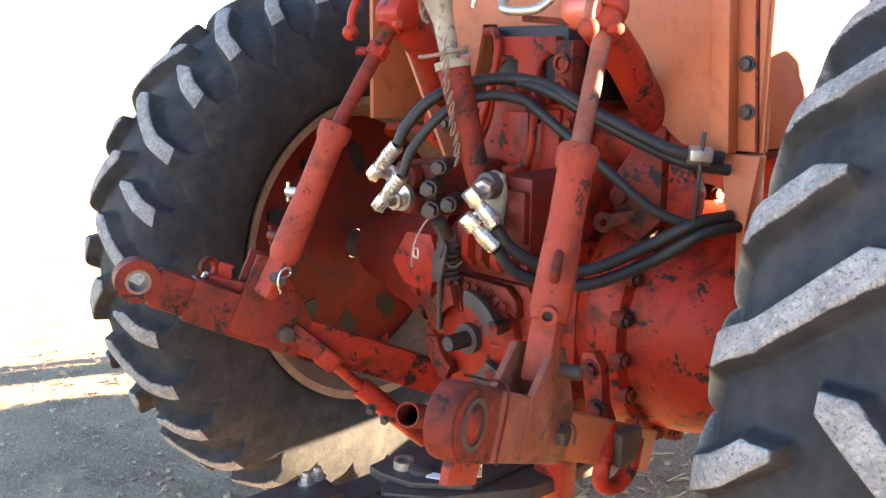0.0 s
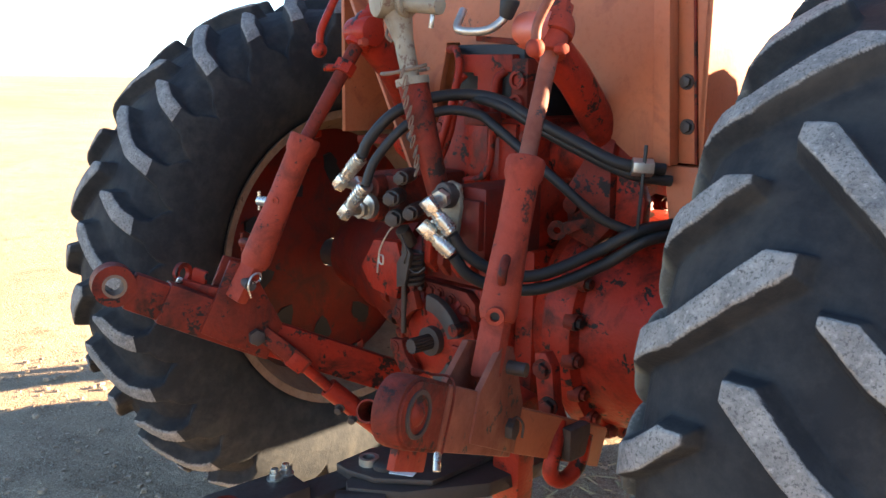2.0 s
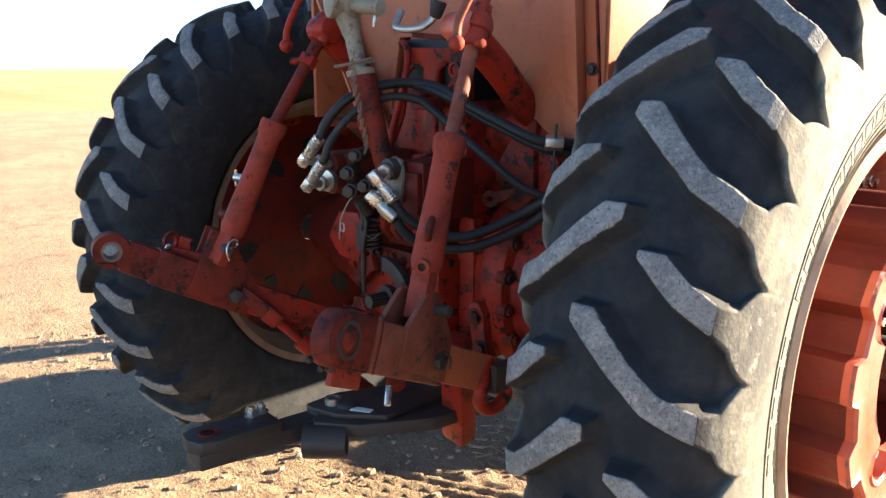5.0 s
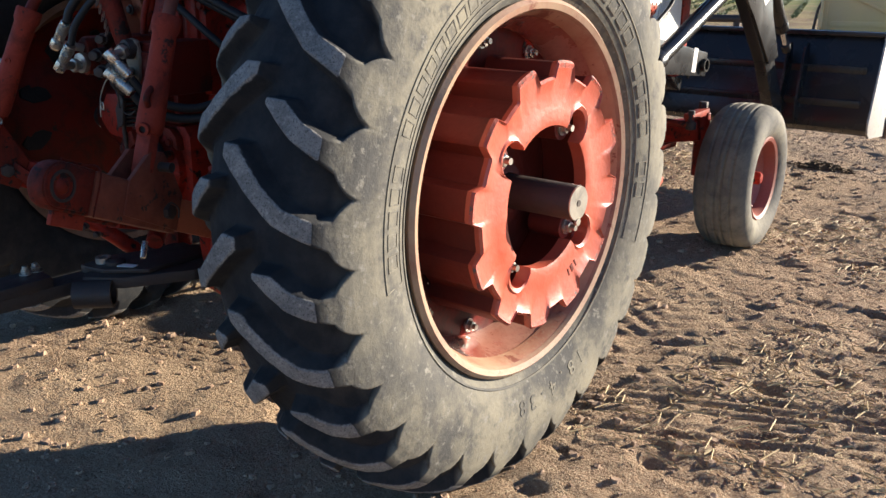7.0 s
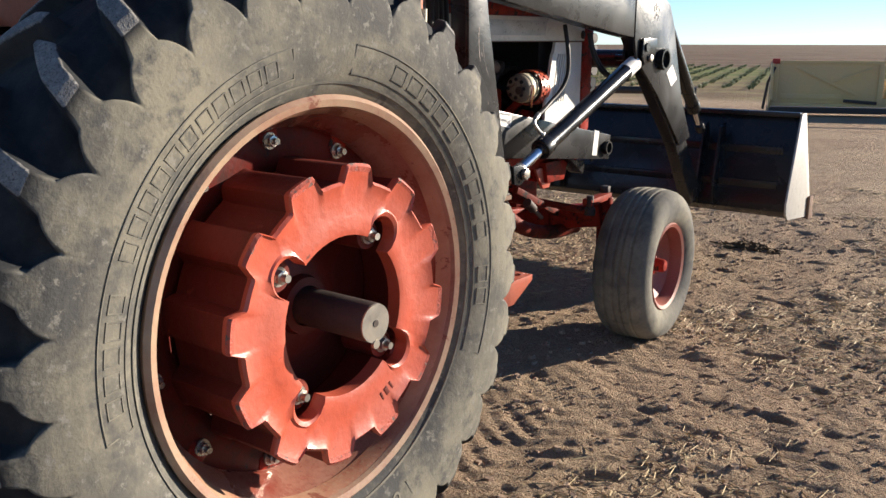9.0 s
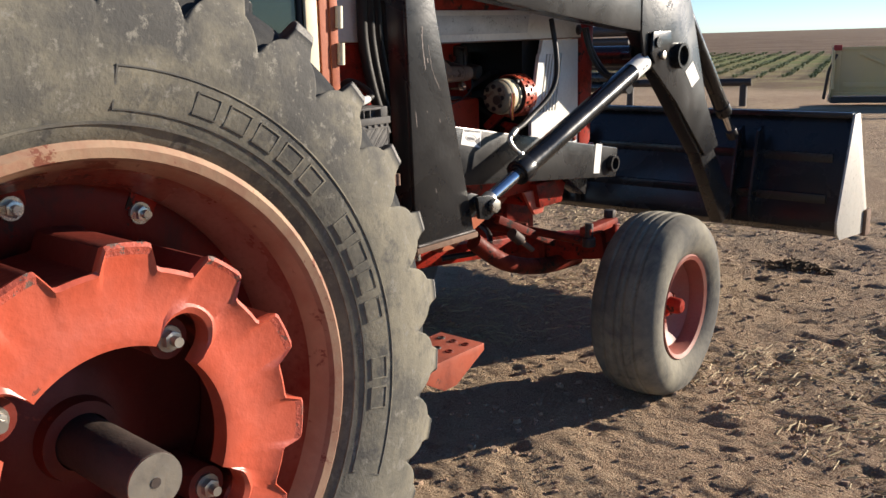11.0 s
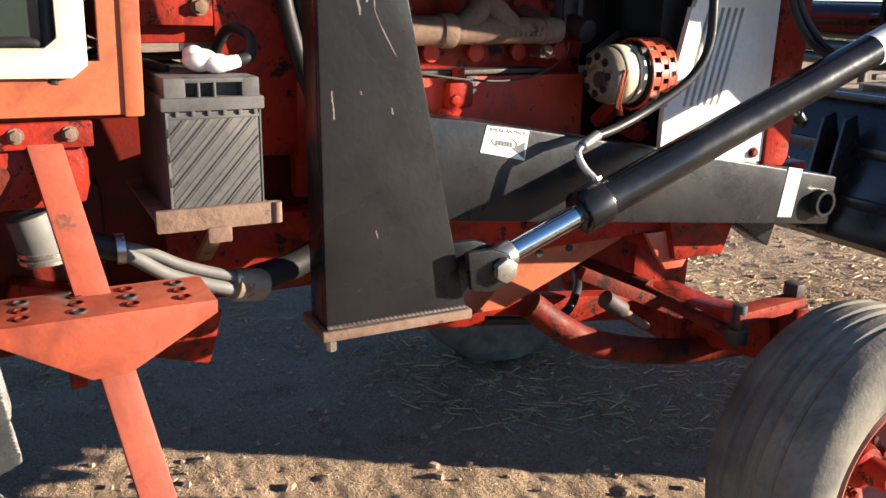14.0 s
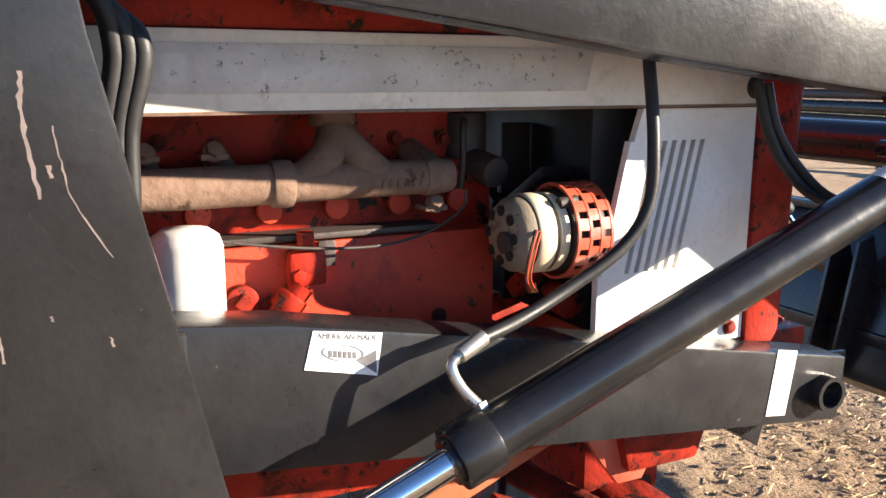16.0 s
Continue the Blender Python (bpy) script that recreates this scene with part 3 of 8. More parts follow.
    pts = np.stack((px, py, pz), axis=-1).reshape(-1, 3)
    i, j = np.meshgrid(np.arange(n_v - 1), np.arange(n_a), indexing="ij")
    j2 = (j + 1) % n_a
    quads = np.stack((i * n_a + j, i * n_a + j2, (i + 1) * n_a + j2, (i + 1) * n_a + j), axis=-1).reshape(-1, 4)
    me = bpy.data.meshes.new("tyre")
    me.from_pydata(pts.tolist(), [], quads.tolist())
    for name, vals in (("worn", worn), ("wall", wall)):
        me.attributes.new(name, "FLOAT", "POINT").data.foreach_set("value", np.ascontiguousarray(vals.reshape(-1), dtype=np.float32))
    b = bmesh.new()
    b.from_mesh(me)
    bpy.data.meshes.remove(me)
    return b


def rear_wheel(side, phase):
    """side: 1 the tractor's right, -1 its left."""
    c = (TRACK if side > 0 else -0.965, 0, HUB_Z)
    wheel_bm = B()
    # rim: flanges, bead seats and the drop centre
    prof = [(0.19, 0.505), (0.206, 0.512), (0.212, 0.505), (0.205, 0.49), (0.185, 0.482), (0.16, 0.476), (0.11, 0.462), (0.07, 0.44), (-0.07, 0.44), (-0.11, 0.462), (-0.16, 0.476), (-0.20, 0.486), (-0.21, 0.512), (-0.19, 0.508), (-0.17, 0.492), (-0.08, 0.455), (0.08, 0.455), (0.17, 0.49)]
    slim = lambda line: [(a * 0.89, r - 0.010) for a, r in line]
    lathe(wheel_bm, slim(prof), c, seg=96, closed=True, sign=side)
    # the left rim's brown stands in for the shade it lies in
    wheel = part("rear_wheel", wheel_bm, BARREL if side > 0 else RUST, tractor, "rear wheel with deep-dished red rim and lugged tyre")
    lip = B()
    lathe(lip, slim([(0.198, 0.513), (0.21, 0.517), (0.219, 0.509), (0.214, 0.496), (0.204, 0.491), (0.205, 0.488), (0.218, 0.493), (0.224, 0.509), (0.213, 0.52), (0.197, 0.517)]), c, seg=96, closed=True, sign=side)
    part("rim_lip", lip, RIMCREAM, wheel, "rust-stained rim lip, sun glare painted on it as cream")
    # strip that carries painted glare inside the lip
    band = B()
    lathe(band, slim([(0.2045, 0.4885), (0.185, 0.4795), (0.158, 0.473), (0.158, 0.4755), (0.185, 0.4815), (0.2045, 0.49)]), c, seg=96, closed=True, sign=side)
    part("rim_band", band, BEADCREAM, wheel, "band inside the rim lip, stained red, its cream imitating sun glare")
    # tyre: bead to bead, with tread bars that stand out of it in two rows and meet in a V
    half = [(0.145, 0.482), (0.172, 0.503), (0.196, 0.535), (0.212, 0.578), (0.2195, 0.62), (0.2215, 0.652)]
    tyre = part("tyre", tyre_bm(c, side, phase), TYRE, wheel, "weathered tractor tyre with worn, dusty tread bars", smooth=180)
    # embossed frames and raised letter blocks on the sidewall
    em = B()

    def arc_strip(r0, r1, a0, a1, lift, seg=40):
        b = B()
        prev = None
        for k in range(seg + 1):
            a = math.radians(a0 + (a1 - a0) * k / seg)
            ring = []
            for rr in (r0, r1):
                xs_ = np.interp(rr, [h[1] for h in half], [h[0] for h in half])
                for dx in (-0.003, lift):
                    ring.append(b.verts.new((c[0] + side * (xs_ + dx), c[1] + math.cos(a) * rr, c[2] + math.sin(a) * rr)))
            if prev:
                for i, j in ((1, 3), (0, 1), (3, 2)):
                    b.faces.new((prev[i], prev[j], ring[j], ring[i]))
            else:
                b.faces.new([ring[i] for i in (0, 1, 3, 2)])
            prev = ring
        b.faces.new([prev[i] for i in (0, 2, 3, 1)])
        joined(em, b)
    if side > 0:
        arc_strip(0.534, 0.539, -180, 180, 0.003, 120)
        for a0, a1 in ((83, -25), (189, 101)):
            arc_strip(0.556, 0.5585, a0, a1, 0.0022)
            arc_strip(0.622, 0.6245, a0, a1, 0.0022)
            for a in (a0, a1):
                arc_strip(0.556, 0.6245, a, a - 0.3, 0.0022, 2)
            count_ = 13 if a0 < 100 else 17
            first, pace = (67.0, -6.35) if a0 < 100 else (183.0, -4.75)
            for k_ in range(count_):
                if (a0 < 100 and k_ in (5, 10)) or (a0 > 100 and k_ == 5):
                    continue
                a, w = first + pace * k_, abs(pace) * 0.37
                for e0, e1 in ((a - w, a - w + 0.28), (a + w - 0.28, a + w)):
                    arc_strip(0.571, 0.609, e0, e1, 0.0018, 2)
                for q0 in (0.571, 0.6065):
                    arc_strip(q0, q0 + 0.0025, a - w, a + w, 0.0018, 4)
        for k_, glyph in enumerate("18.4-38"):
            g_bm = text_bm(glyph, 0.066, 0.0016)
            a = -66 - 5.0 * k_
            g_bm.transform(Matrix.Translation(Vector((c[0] + 0.2165, c[1], c[2]))) @ Matrix.Rotation(radians(a - 90), 4, "X") @ Matrix.Translation((0, 0, 0.585)) @ Matrix.Rotation(radians(90), 4, "Z") @ Matrix.Rotation(radians(90), 4, "X"))
            for v_ in g_bm.verts:
                r_at = math.hypot(v_.co.y - c[1], v_.co.z - c[2])
                v_.co.x = c[0] + np.interp(r_at, [h[1] for h in half], [h[0] for h in half]) + (v_.co.x - c[0] - 0.2165)
            bmesh.ops.recalc_face_normals(g_bm, faces=g_bm.faces[:])
            part("size_marking", g_bm, SIDEWALL, wheel)
    else:
        arc_strip(0.534, 0.539, -180, 180, 0.003, 120)
    part("sidewall_marking", em, SIDEWALL, wheel)
    # wheel disc bolted in the rim, and the toothed hub casting
    disc = B()
    lathe(disc, [(0.0, 0.455), (0.022, 0.455), (0.03, 0.43), (0.03, 0.36), (0.015, 0.33), (-0.005, 0.30), (-0.03, 0.12), (-0.03, 0.05), (-0.05, 0.05), (-0.05, 0.12), (-0.02, 0.31), (0.0, 0.34)], c, seg=72, closed=True, sign=side)
    for k in range(11):
        a = radians(62 + 360 / 11 * k)
        clamp_bm = B()
        box(clamp_bm, (-0.012, -0.045, -0.03), (0.034, 0.045, 0.03), 0.01, Matrix.Translation(Vector(c)) @ Matrix.Rotation(a, 4, "X") @ Matrix.Translation((0, 0.44, 0)) if side > 0 else Matrix.Translation(Vector(c)) @ Matrix.Rotation(a, 4, "X") @ Matrix.Translation((-0.022, 0.44, 0)))
        part("rim_clamp", clamp_bm, RED, wheel)
    part("wheel_disc", disc, DISCRED, wheel, "dirty wheel disc, its red darkened for shade")
    if side < 0:
        for k in range(10):
            a0 = radians(36 * k + 10)
            b = B()
            vs = []
            for xx in (c[0] + 0.006, c[0] + 0.034):
                vs.append([b.verts.new((xx - (0.02 if r_ > 0.3 else 0.0), math.cos(a0 + w_) * r_, c[2] + math.sin(a0 + w_) * r_)) for r_, w_ in ((0.345, 0.05), (0.335, 0.13), (0.295, 0.17), (0.245, 0.09), (0.228, 0.0), (0.26, -0.08), (0.315, -0.06))])
            b.faces.new(vs[0])
            b.faces.new(vs[1][::-1])
            for q_ in range(7):
                b.faces.new((vs[0][q_], vs[1][q_], vs[1][(q_ + 1) % 7], vs[0][(q_ + 1) % 7]))
            part("disc_slot", b, HOSE, wheel)
    if side > 0:
        for k in range(11):
            a = radians(62 + 360 / 11 * k)
            bb = B()
            p = Vector((c[0] + 0.034, math.cos(a) * 0.40, c[2] + math.sin(a) * 0.40))
            bolt(bb, p, (1, 0, 0), 0.015, 0.018)
            rod(bb, p, p + Vector((0.03, 0, 0)), 0.008, seg=10)
            part("rim_bolt", bb, ZINC, wheel)
        hub = B()
        # fluted drum: twelve ribs, hollow, with a flanged face
        x0, x1 = 1.035, 1.262

        def flute(a, lift=0.0):
            u = (math.degrees(a) - 22.5) / 30
            f = abs(u - round(u))                      # 0 on a rib, 0.5 between
            s = min(1.0, max(0.0, (f - 0.19) / 0.12))
            return 0.354 - 0.039 * (s * s * (3 - 2 * s)) + lift
        seg = 288
        rows = []
        stations = [(x0, 0.0, 0.006), (x0 + 0.02, 0.0, 0.0), (x1 - 0.022, 0.0, 0.0), (x1 - 0.006, 0.0, 0.004), (x1, 0.0, -0.003)]
        b = B()
        for x, inner_, lift in stations:
            rows.append([b.verts.new((x, math.cos(2 * math.pi * k / seg) * flute(2 * math.pi * k / seg, lift), c[2] + math.sin(2 * math.pi * k / seg) * flute(2 * math.pi * k / seg, lift))) for k in range(seg)])

        def bore(a):
            """The face's opening: a round hole with four round scallops at the bolts."""
            best = 0.192
            for s_ in range(4):
                d = (math.degrees(a) - 53.2 - 90 * s_ + 180) % 360 - 180
                if abs(d) < 17:
                    dd = radians(d)
                    disc_ = 0.046 ** 2 - (0.214 * math.sin(dd)) ** 2
                    if disc_ > 0:
                        best = max(best, 0.214 * math.cos(dd) + math.sqrt(disc_))
            return best
        for x, f in ((x1 - 0.004, 0.93), (x1 - 0.010, 0.80), (x1 - 0.012, 0.4), (x1 - 0.008, 0.12), (x1 - 0.012, 0.0), (x1 - 0.05, 0.0)):
            ring = []
            for k in range(seg):
                a = 2 * math.pi * k / seg
                outer, inn = flute(a) - 0.004, bore(a)
                r = inn + (outer - inn) * f
                if f in (0.80, 0.4):
                    r = inn + (0.296 - inn) * f / 0.93
                ring.append(b.verts.new((x, math.cos(a) * r, c[2] + math.sin(a) * r)))
            rows.append(ring)
        for x, r in ((x1 - 0.055, 0.255), (x0 + 0.03, 0.262)):
            rows.append([b.verts.new((x, math.cos(2 * math.pi * k / seg) * r, c[2] + math.sin(2 * math.pi * k / seg) * r)) for k in range(seg)])
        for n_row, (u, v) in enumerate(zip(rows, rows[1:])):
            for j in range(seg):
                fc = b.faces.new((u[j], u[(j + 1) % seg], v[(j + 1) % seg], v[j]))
                # flanks and bore take the red that has shade mixed in
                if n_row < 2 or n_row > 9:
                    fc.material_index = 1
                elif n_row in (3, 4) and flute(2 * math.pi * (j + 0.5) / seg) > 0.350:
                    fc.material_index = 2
        joined(hub, b)
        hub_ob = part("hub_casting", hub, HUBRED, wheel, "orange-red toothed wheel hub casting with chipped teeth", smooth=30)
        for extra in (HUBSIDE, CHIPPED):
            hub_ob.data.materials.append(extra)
        for k, w_ in enumerate((0.006, 0.013, 0.006)):
            bb = B()
            a_ = radians(-64 + 4.2 * k)
            box(bb, (-0.002, -w_ / 2, -0.012), (0.0018, w_ / 2, 0.012), 0.001, Matrix.Translation((x1 - 0.011, math.cos(a_) * 0.268, c[2] + math.sin(a_) * 0.268)) @ Matrix.Rotation(a_ + radians(90), 4, "X"))
            part("cast_mark", bb, HUBSIDE, wheel)
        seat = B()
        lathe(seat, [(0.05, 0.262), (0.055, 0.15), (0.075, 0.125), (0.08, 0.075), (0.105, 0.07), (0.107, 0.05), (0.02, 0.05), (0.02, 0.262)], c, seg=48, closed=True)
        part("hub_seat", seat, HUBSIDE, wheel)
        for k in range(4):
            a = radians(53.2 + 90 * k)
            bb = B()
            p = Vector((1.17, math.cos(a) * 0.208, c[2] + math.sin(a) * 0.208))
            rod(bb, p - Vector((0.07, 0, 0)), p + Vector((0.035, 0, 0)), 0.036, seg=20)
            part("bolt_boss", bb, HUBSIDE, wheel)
            bb = B()
            bolt(bb, p + Vector((0.036, 0, 0)), (1, 0, 0), 0.017, 0.018)
            rod(bb, p + Vector((0.036, 0, 0)), p + Vector((0.07, 0, 0)), 0.009, seg=12)
            part("hub_bolt", bb, STEEL, wheel)
    axle = B()
    rod(axle, (side * 0.3, 0, HUB_Z), (side * 1.338, 0, HUB_Z), 0.047, seg=32, r=0.004)
    ax = part("axle_shaft", axle, OLDIRON, wheel, "dark steel axle shaft")
    if side > 0:
        b = B()
        rod(b, (1.337, 0, HUB_Z), (1.341, 0, HUB_Z), 0.0455, seg=32)
        rod(b, (1.336, 0, HUB_Z - 0.05), (1.343, 0, HUB_Z - 0.05), 0.011, seg=12)
        part("axle_end", b, STEEL, wheel, "bright machined axle end")
        b = B()
        rod(b, (1.339, 0, HUB_Z), (1.3425, 0, HUB_Z), 0.0085, seg=16)
        part("centre_hole", b, OLDIRON, wheel)
    return wheel


rear_wheel(1, (150.3, 162.8))
rear_wheel(-1, (142.0, 154.0))


def front_wheel(side, x, y, turn):
    m = Matrix.Translation((x, y, 0)) @ Matrix.Rotation(radians(turn), 4, "Z") @ Matrix.Translation((-x, -y, 0))
    zc = 0.335
    shrink = 0.925
    c = (x, y, zc)

    def put(name, b, mat, parent, label="", smooth=40):
        b.transform(m @ Matrix.Translation((x, y, zc)) @ Matrix.Diagonal((1.0, shrink, shrink, 1)) @ Matrix.Translation((-x, -y, -zc)))
        return part(name, b, mat, parent, label, smooth)
    w = B()
    lathe(w, [(0.105, 0.232), (0.118, 0.24), (0.125, 0.234), (0.118, 0.216), (0.09, 0.206), (0.03, 0.19), (-0.10, 0.206), (-0.12, 0.236), (-0.10, 0.232), (-0.08, 0.214), (0.03, 0.198), (0.09, 0.216)], c, seg=64, closed=True, sign=side)
    wheel = put("front_wheel", w, RIMRED, tractor, "front wheel with red rim and ribbed tyre")
    t = B()
    half = [(0.10, 0.225), (0.118, 0.243), (0.135, 0.275), (0.146, 0.315), (0.143, 0.35), (0.132, 0.378), (0.118, 0.394), (0.104, 0.403), (0.100, 0.406), (0.072, 0.4135), (0.066, 0.409), (0.058, 0.4095), (0.052, 0.4165), (0.026, 0.418), (0.020, 0.412), (0.012, 0.412), (0.006, 0.4185)]
    lathe(t, half + [(-a, r) for a, r in half[::-1]], c, seg=96, sign=side, squash=GROUND - 0.008, caps=False)
    put("tyre", t, SIDEWALL, wheel, "dusty ribbed front tyre", 30)
    d = B()
    lathe(d, [(0.05, 0.205), (0.062, 0.19), (0.03, 0.15), (0.015, 0.085), (0.02, 0.07), (-0.005, 0.07), (-0.005, 0.2)], c, seg=48, closed=True, sign=side)
    put("wheel_disc", d, RIMRED, wheel)
    h = B()
    lathe(h, [(-0.08, 0.06), (0.03, 0.062), (0.045, 0.055), (0.05, 0.038), (0.095, 0.036), (0.106, 0.028), (0.108, 0.0)], c, seg=32, sign=side)
    put("hub", h, RED, wheel)
    for k in range(6):
        a = radians(60 * k + 15)
        b = B()
        bolt(b, (x + side * 0.026, y + math.cos(a) * 0.078, zc + math.sin(a) * 0.078), (side, 0, 0), 0.011, 0.016)
        put("wheel_bolt", b, RUSTRED, wheel)
    return wheel


front_wheel(1, 0.825, 2.62, 3)
front_wheel(-1, -0.83, 2.62, 3)


# chassis, final drives and hitch
def bolts(parent, name, places, way, r=0.012, h=0.012, mat=None):
    for at in places:
        b = B()
        bolt(b, at, way, r, h)
        part(name, b, mat or RUSTRED, parent)


def tube(bm, p0, p1, r0, r1, seg=24):
    """An open-ended tube from p0 to p1."""
    p0, p1 = Vector(p0), Vector(p1)
    b = B()
    ln = (p1 - p0).length
    lathe(b, [(0, r0), (ln, r0), (ln, r1), (0, r1)], (0, 0, 0), "z", seg=seg, closed=True)
    b.transform(Matrix.Translation(p0) @ basis(p0, p1))
    return joined(bm, b)


def ring_plate(bm, centre, axis, r0, r1, thick, seg=32):
    """A flat eye: a ring about an axis through centre."""
    axis = Vector(axis).normalized()
    return tube(bm, Vector(centre) - axis * thick / 2, Vector(centre) + axis * thick / 2, r0, r1, seg)


REAR = -0.262          # rear face of the main housing
b = B()
box(b, (-0.185, REAR, 0.60), (0.215, 0.36, 1.03), 0.03)
box(b, (-0.115, REAR - 0.01, 1.02), (0.195, 0.72, 1.335), 0.022)
housing = part("transmission_housing", b, RED, tractor, "greasy red cast transmission housing")
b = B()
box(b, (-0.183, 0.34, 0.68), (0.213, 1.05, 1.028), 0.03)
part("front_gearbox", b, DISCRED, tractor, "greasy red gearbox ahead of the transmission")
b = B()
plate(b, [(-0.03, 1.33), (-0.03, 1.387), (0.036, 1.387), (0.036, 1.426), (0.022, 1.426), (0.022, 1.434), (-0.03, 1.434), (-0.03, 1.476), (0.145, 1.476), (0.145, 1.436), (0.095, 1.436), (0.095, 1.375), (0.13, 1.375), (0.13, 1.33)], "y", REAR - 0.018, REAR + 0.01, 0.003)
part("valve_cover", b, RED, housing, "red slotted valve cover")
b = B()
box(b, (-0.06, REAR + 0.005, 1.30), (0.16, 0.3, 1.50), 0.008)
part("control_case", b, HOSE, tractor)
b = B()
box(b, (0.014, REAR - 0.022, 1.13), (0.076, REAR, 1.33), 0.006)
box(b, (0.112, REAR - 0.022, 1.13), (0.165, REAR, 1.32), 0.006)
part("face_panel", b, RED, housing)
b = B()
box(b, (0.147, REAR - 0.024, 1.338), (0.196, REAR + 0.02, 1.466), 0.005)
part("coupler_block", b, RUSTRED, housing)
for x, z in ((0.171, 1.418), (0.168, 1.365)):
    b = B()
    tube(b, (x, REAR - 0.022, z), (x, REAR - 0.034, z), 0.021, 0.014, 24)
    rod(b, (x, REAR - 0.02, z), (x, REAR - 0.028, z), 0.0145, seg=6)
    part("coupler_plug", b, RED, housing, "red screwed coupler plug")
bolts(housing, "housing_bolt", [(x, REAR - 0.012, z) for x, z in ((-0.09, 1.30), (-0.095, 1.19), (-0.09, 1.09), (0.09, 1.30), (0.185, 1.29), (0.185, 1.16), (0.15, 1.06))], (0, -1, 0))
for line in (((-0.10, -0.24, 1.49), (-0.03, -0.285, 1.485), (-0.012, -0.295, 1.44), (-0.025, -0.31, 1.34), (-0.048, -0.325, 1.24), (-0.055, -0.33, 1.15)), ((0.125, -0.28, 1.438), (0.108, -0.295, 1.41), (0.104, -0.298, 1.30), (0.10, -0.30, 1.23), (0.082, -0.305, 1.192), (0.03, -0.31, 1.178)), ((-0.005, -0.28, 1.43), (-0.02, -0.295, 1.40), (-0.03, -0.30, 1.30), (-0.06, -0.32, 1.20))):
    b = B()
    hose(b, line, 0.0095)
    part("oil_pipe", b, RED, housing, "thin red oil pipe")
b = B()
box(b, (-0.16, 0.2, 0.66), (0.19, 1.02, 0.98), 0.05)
part("gear_case", b, DISCRED, tractor, "dark red gear case")
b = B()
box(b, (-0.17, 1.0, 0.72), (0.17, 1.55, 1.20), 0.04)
part("bell_housing", b, DISCRED, tractor, "dark red bell housing")

# final drives: a domed casting behind a ring of bolts
for side in (1, -1):
    b = B()
    prof_ = [(0.14, 0.20), (0.20, 0.255), (0.235, 0.262), (0.24, 0.272), (0.285, 0.272), (0.288, 0.302), (0.328, 0.302), (0.338, 0.297), (0.347, 0.272), (0.40, 0.266), (0.47, 0.25), (0.54, 0.215), (0.60, 0.165), (0.64, 0.135), (0.76, 0.12), (0.775, 0.10), (0.775, 0.0)]
    small = 1.0 if side > 0 else 0.8
    lathe(b, [(a + (0.012 if side > 0 else 0.0), r * small if a < 0.6 else r) for a, r in prof_], (0, 0, 0.845), seg=72, sign=side)
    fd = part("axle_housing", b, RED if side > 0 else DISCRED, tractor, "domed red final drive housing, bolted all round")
    for k in range(20):
        a = radians(18 * k + 9)
        rr = 0.286 * small
        b = B()
        rod(b, (side * 0.335, math.cos(a) * rr, 0.845 + math.sin(a) * rr), (side * 0.362, math.cos(a) * rr, 0.845 + math.sin(a) * rr), 0.023, 0.019, seg=18, r=0.003)
        bolt(b, (side * 0.361, math.cos(a) * rr, 0.845 + math.sin(a) * rr), (side, 0, 0), 0.0135, 0.014)
        part("flange_bolt", b, RUSTRED, fd)
b = B()
bolt(b, (0.475, -0.20, 0.74), (0.6, -0.7, -0.2), 0.02, 0.014)
part("drain_plug", b, RED, fd)

# power take-off housing, its bolted cover and broken guard
PX, PZ = 0.014, 0.792
b = B()
plate(b, [(-0.125, 0.64), (-0.135, 0.86), (-0.10, 0.925), (0.14, 0.932), (0.165, 0.90), (0.16, 0.64), (0.09, 0.60), (-0.06, 0.60)], "y", -0.345, REAR + 0.01, 0.014)
lathe(b, [(0.0, 0.118), (-0.028, 0.116), (-0.045, 0.10), (-0.052, 0.055), (-0.052, 0.0)], (PX, -0.34, PZ), "y", seg=40)
pto = part("pto_housing", b, RED, tractor, "red power take-off housing with dark splined shaft")
b = B()
plate(b, [(-0.10, 0.868), (-0.098, 0.918), (-0.08, 0.930), (0.10, 0.925), (0.13, 0.90), (0.135, 0.855), (0.06, 0.885), (-0.03, 0.885)], "y", -0.372, -0.344, 0.008)
part("pto_cover", b, RUSTRED, pto, "bolted cover strip with worn paint")
bolts(pto, "cover_bolt", [(x, -0.372, z) for x, z in ((-0.078, 0.908), (-0.045, 0.910), (-0.015, 0.908), (0.012, 0.906), (0.052, 0.898), (0.10, 0.882))], (0, -1, 0), 0.0115, 0.011)
b = B()
teeth = []
for k in range(56):
    a = 2 * math.pi * k / 56
    rr = 0.019 if k % 4 in (0, 1) else 0.0155
    teeth.append((PX + math.sin(a) * rr, PZ + math.cos(a) * rr))
plate(b, teeth, "y", -0.468, -0.36, 0)
part("splined_shaft", b, OLDIRON, pto, "dark splined shaft")
b = B()
tube(b, (PX, -0.385, PZ), (PX, -0.41, PZ), 0.036, 0.02)
part("shaft_seal", b, OLDIRON, pto)
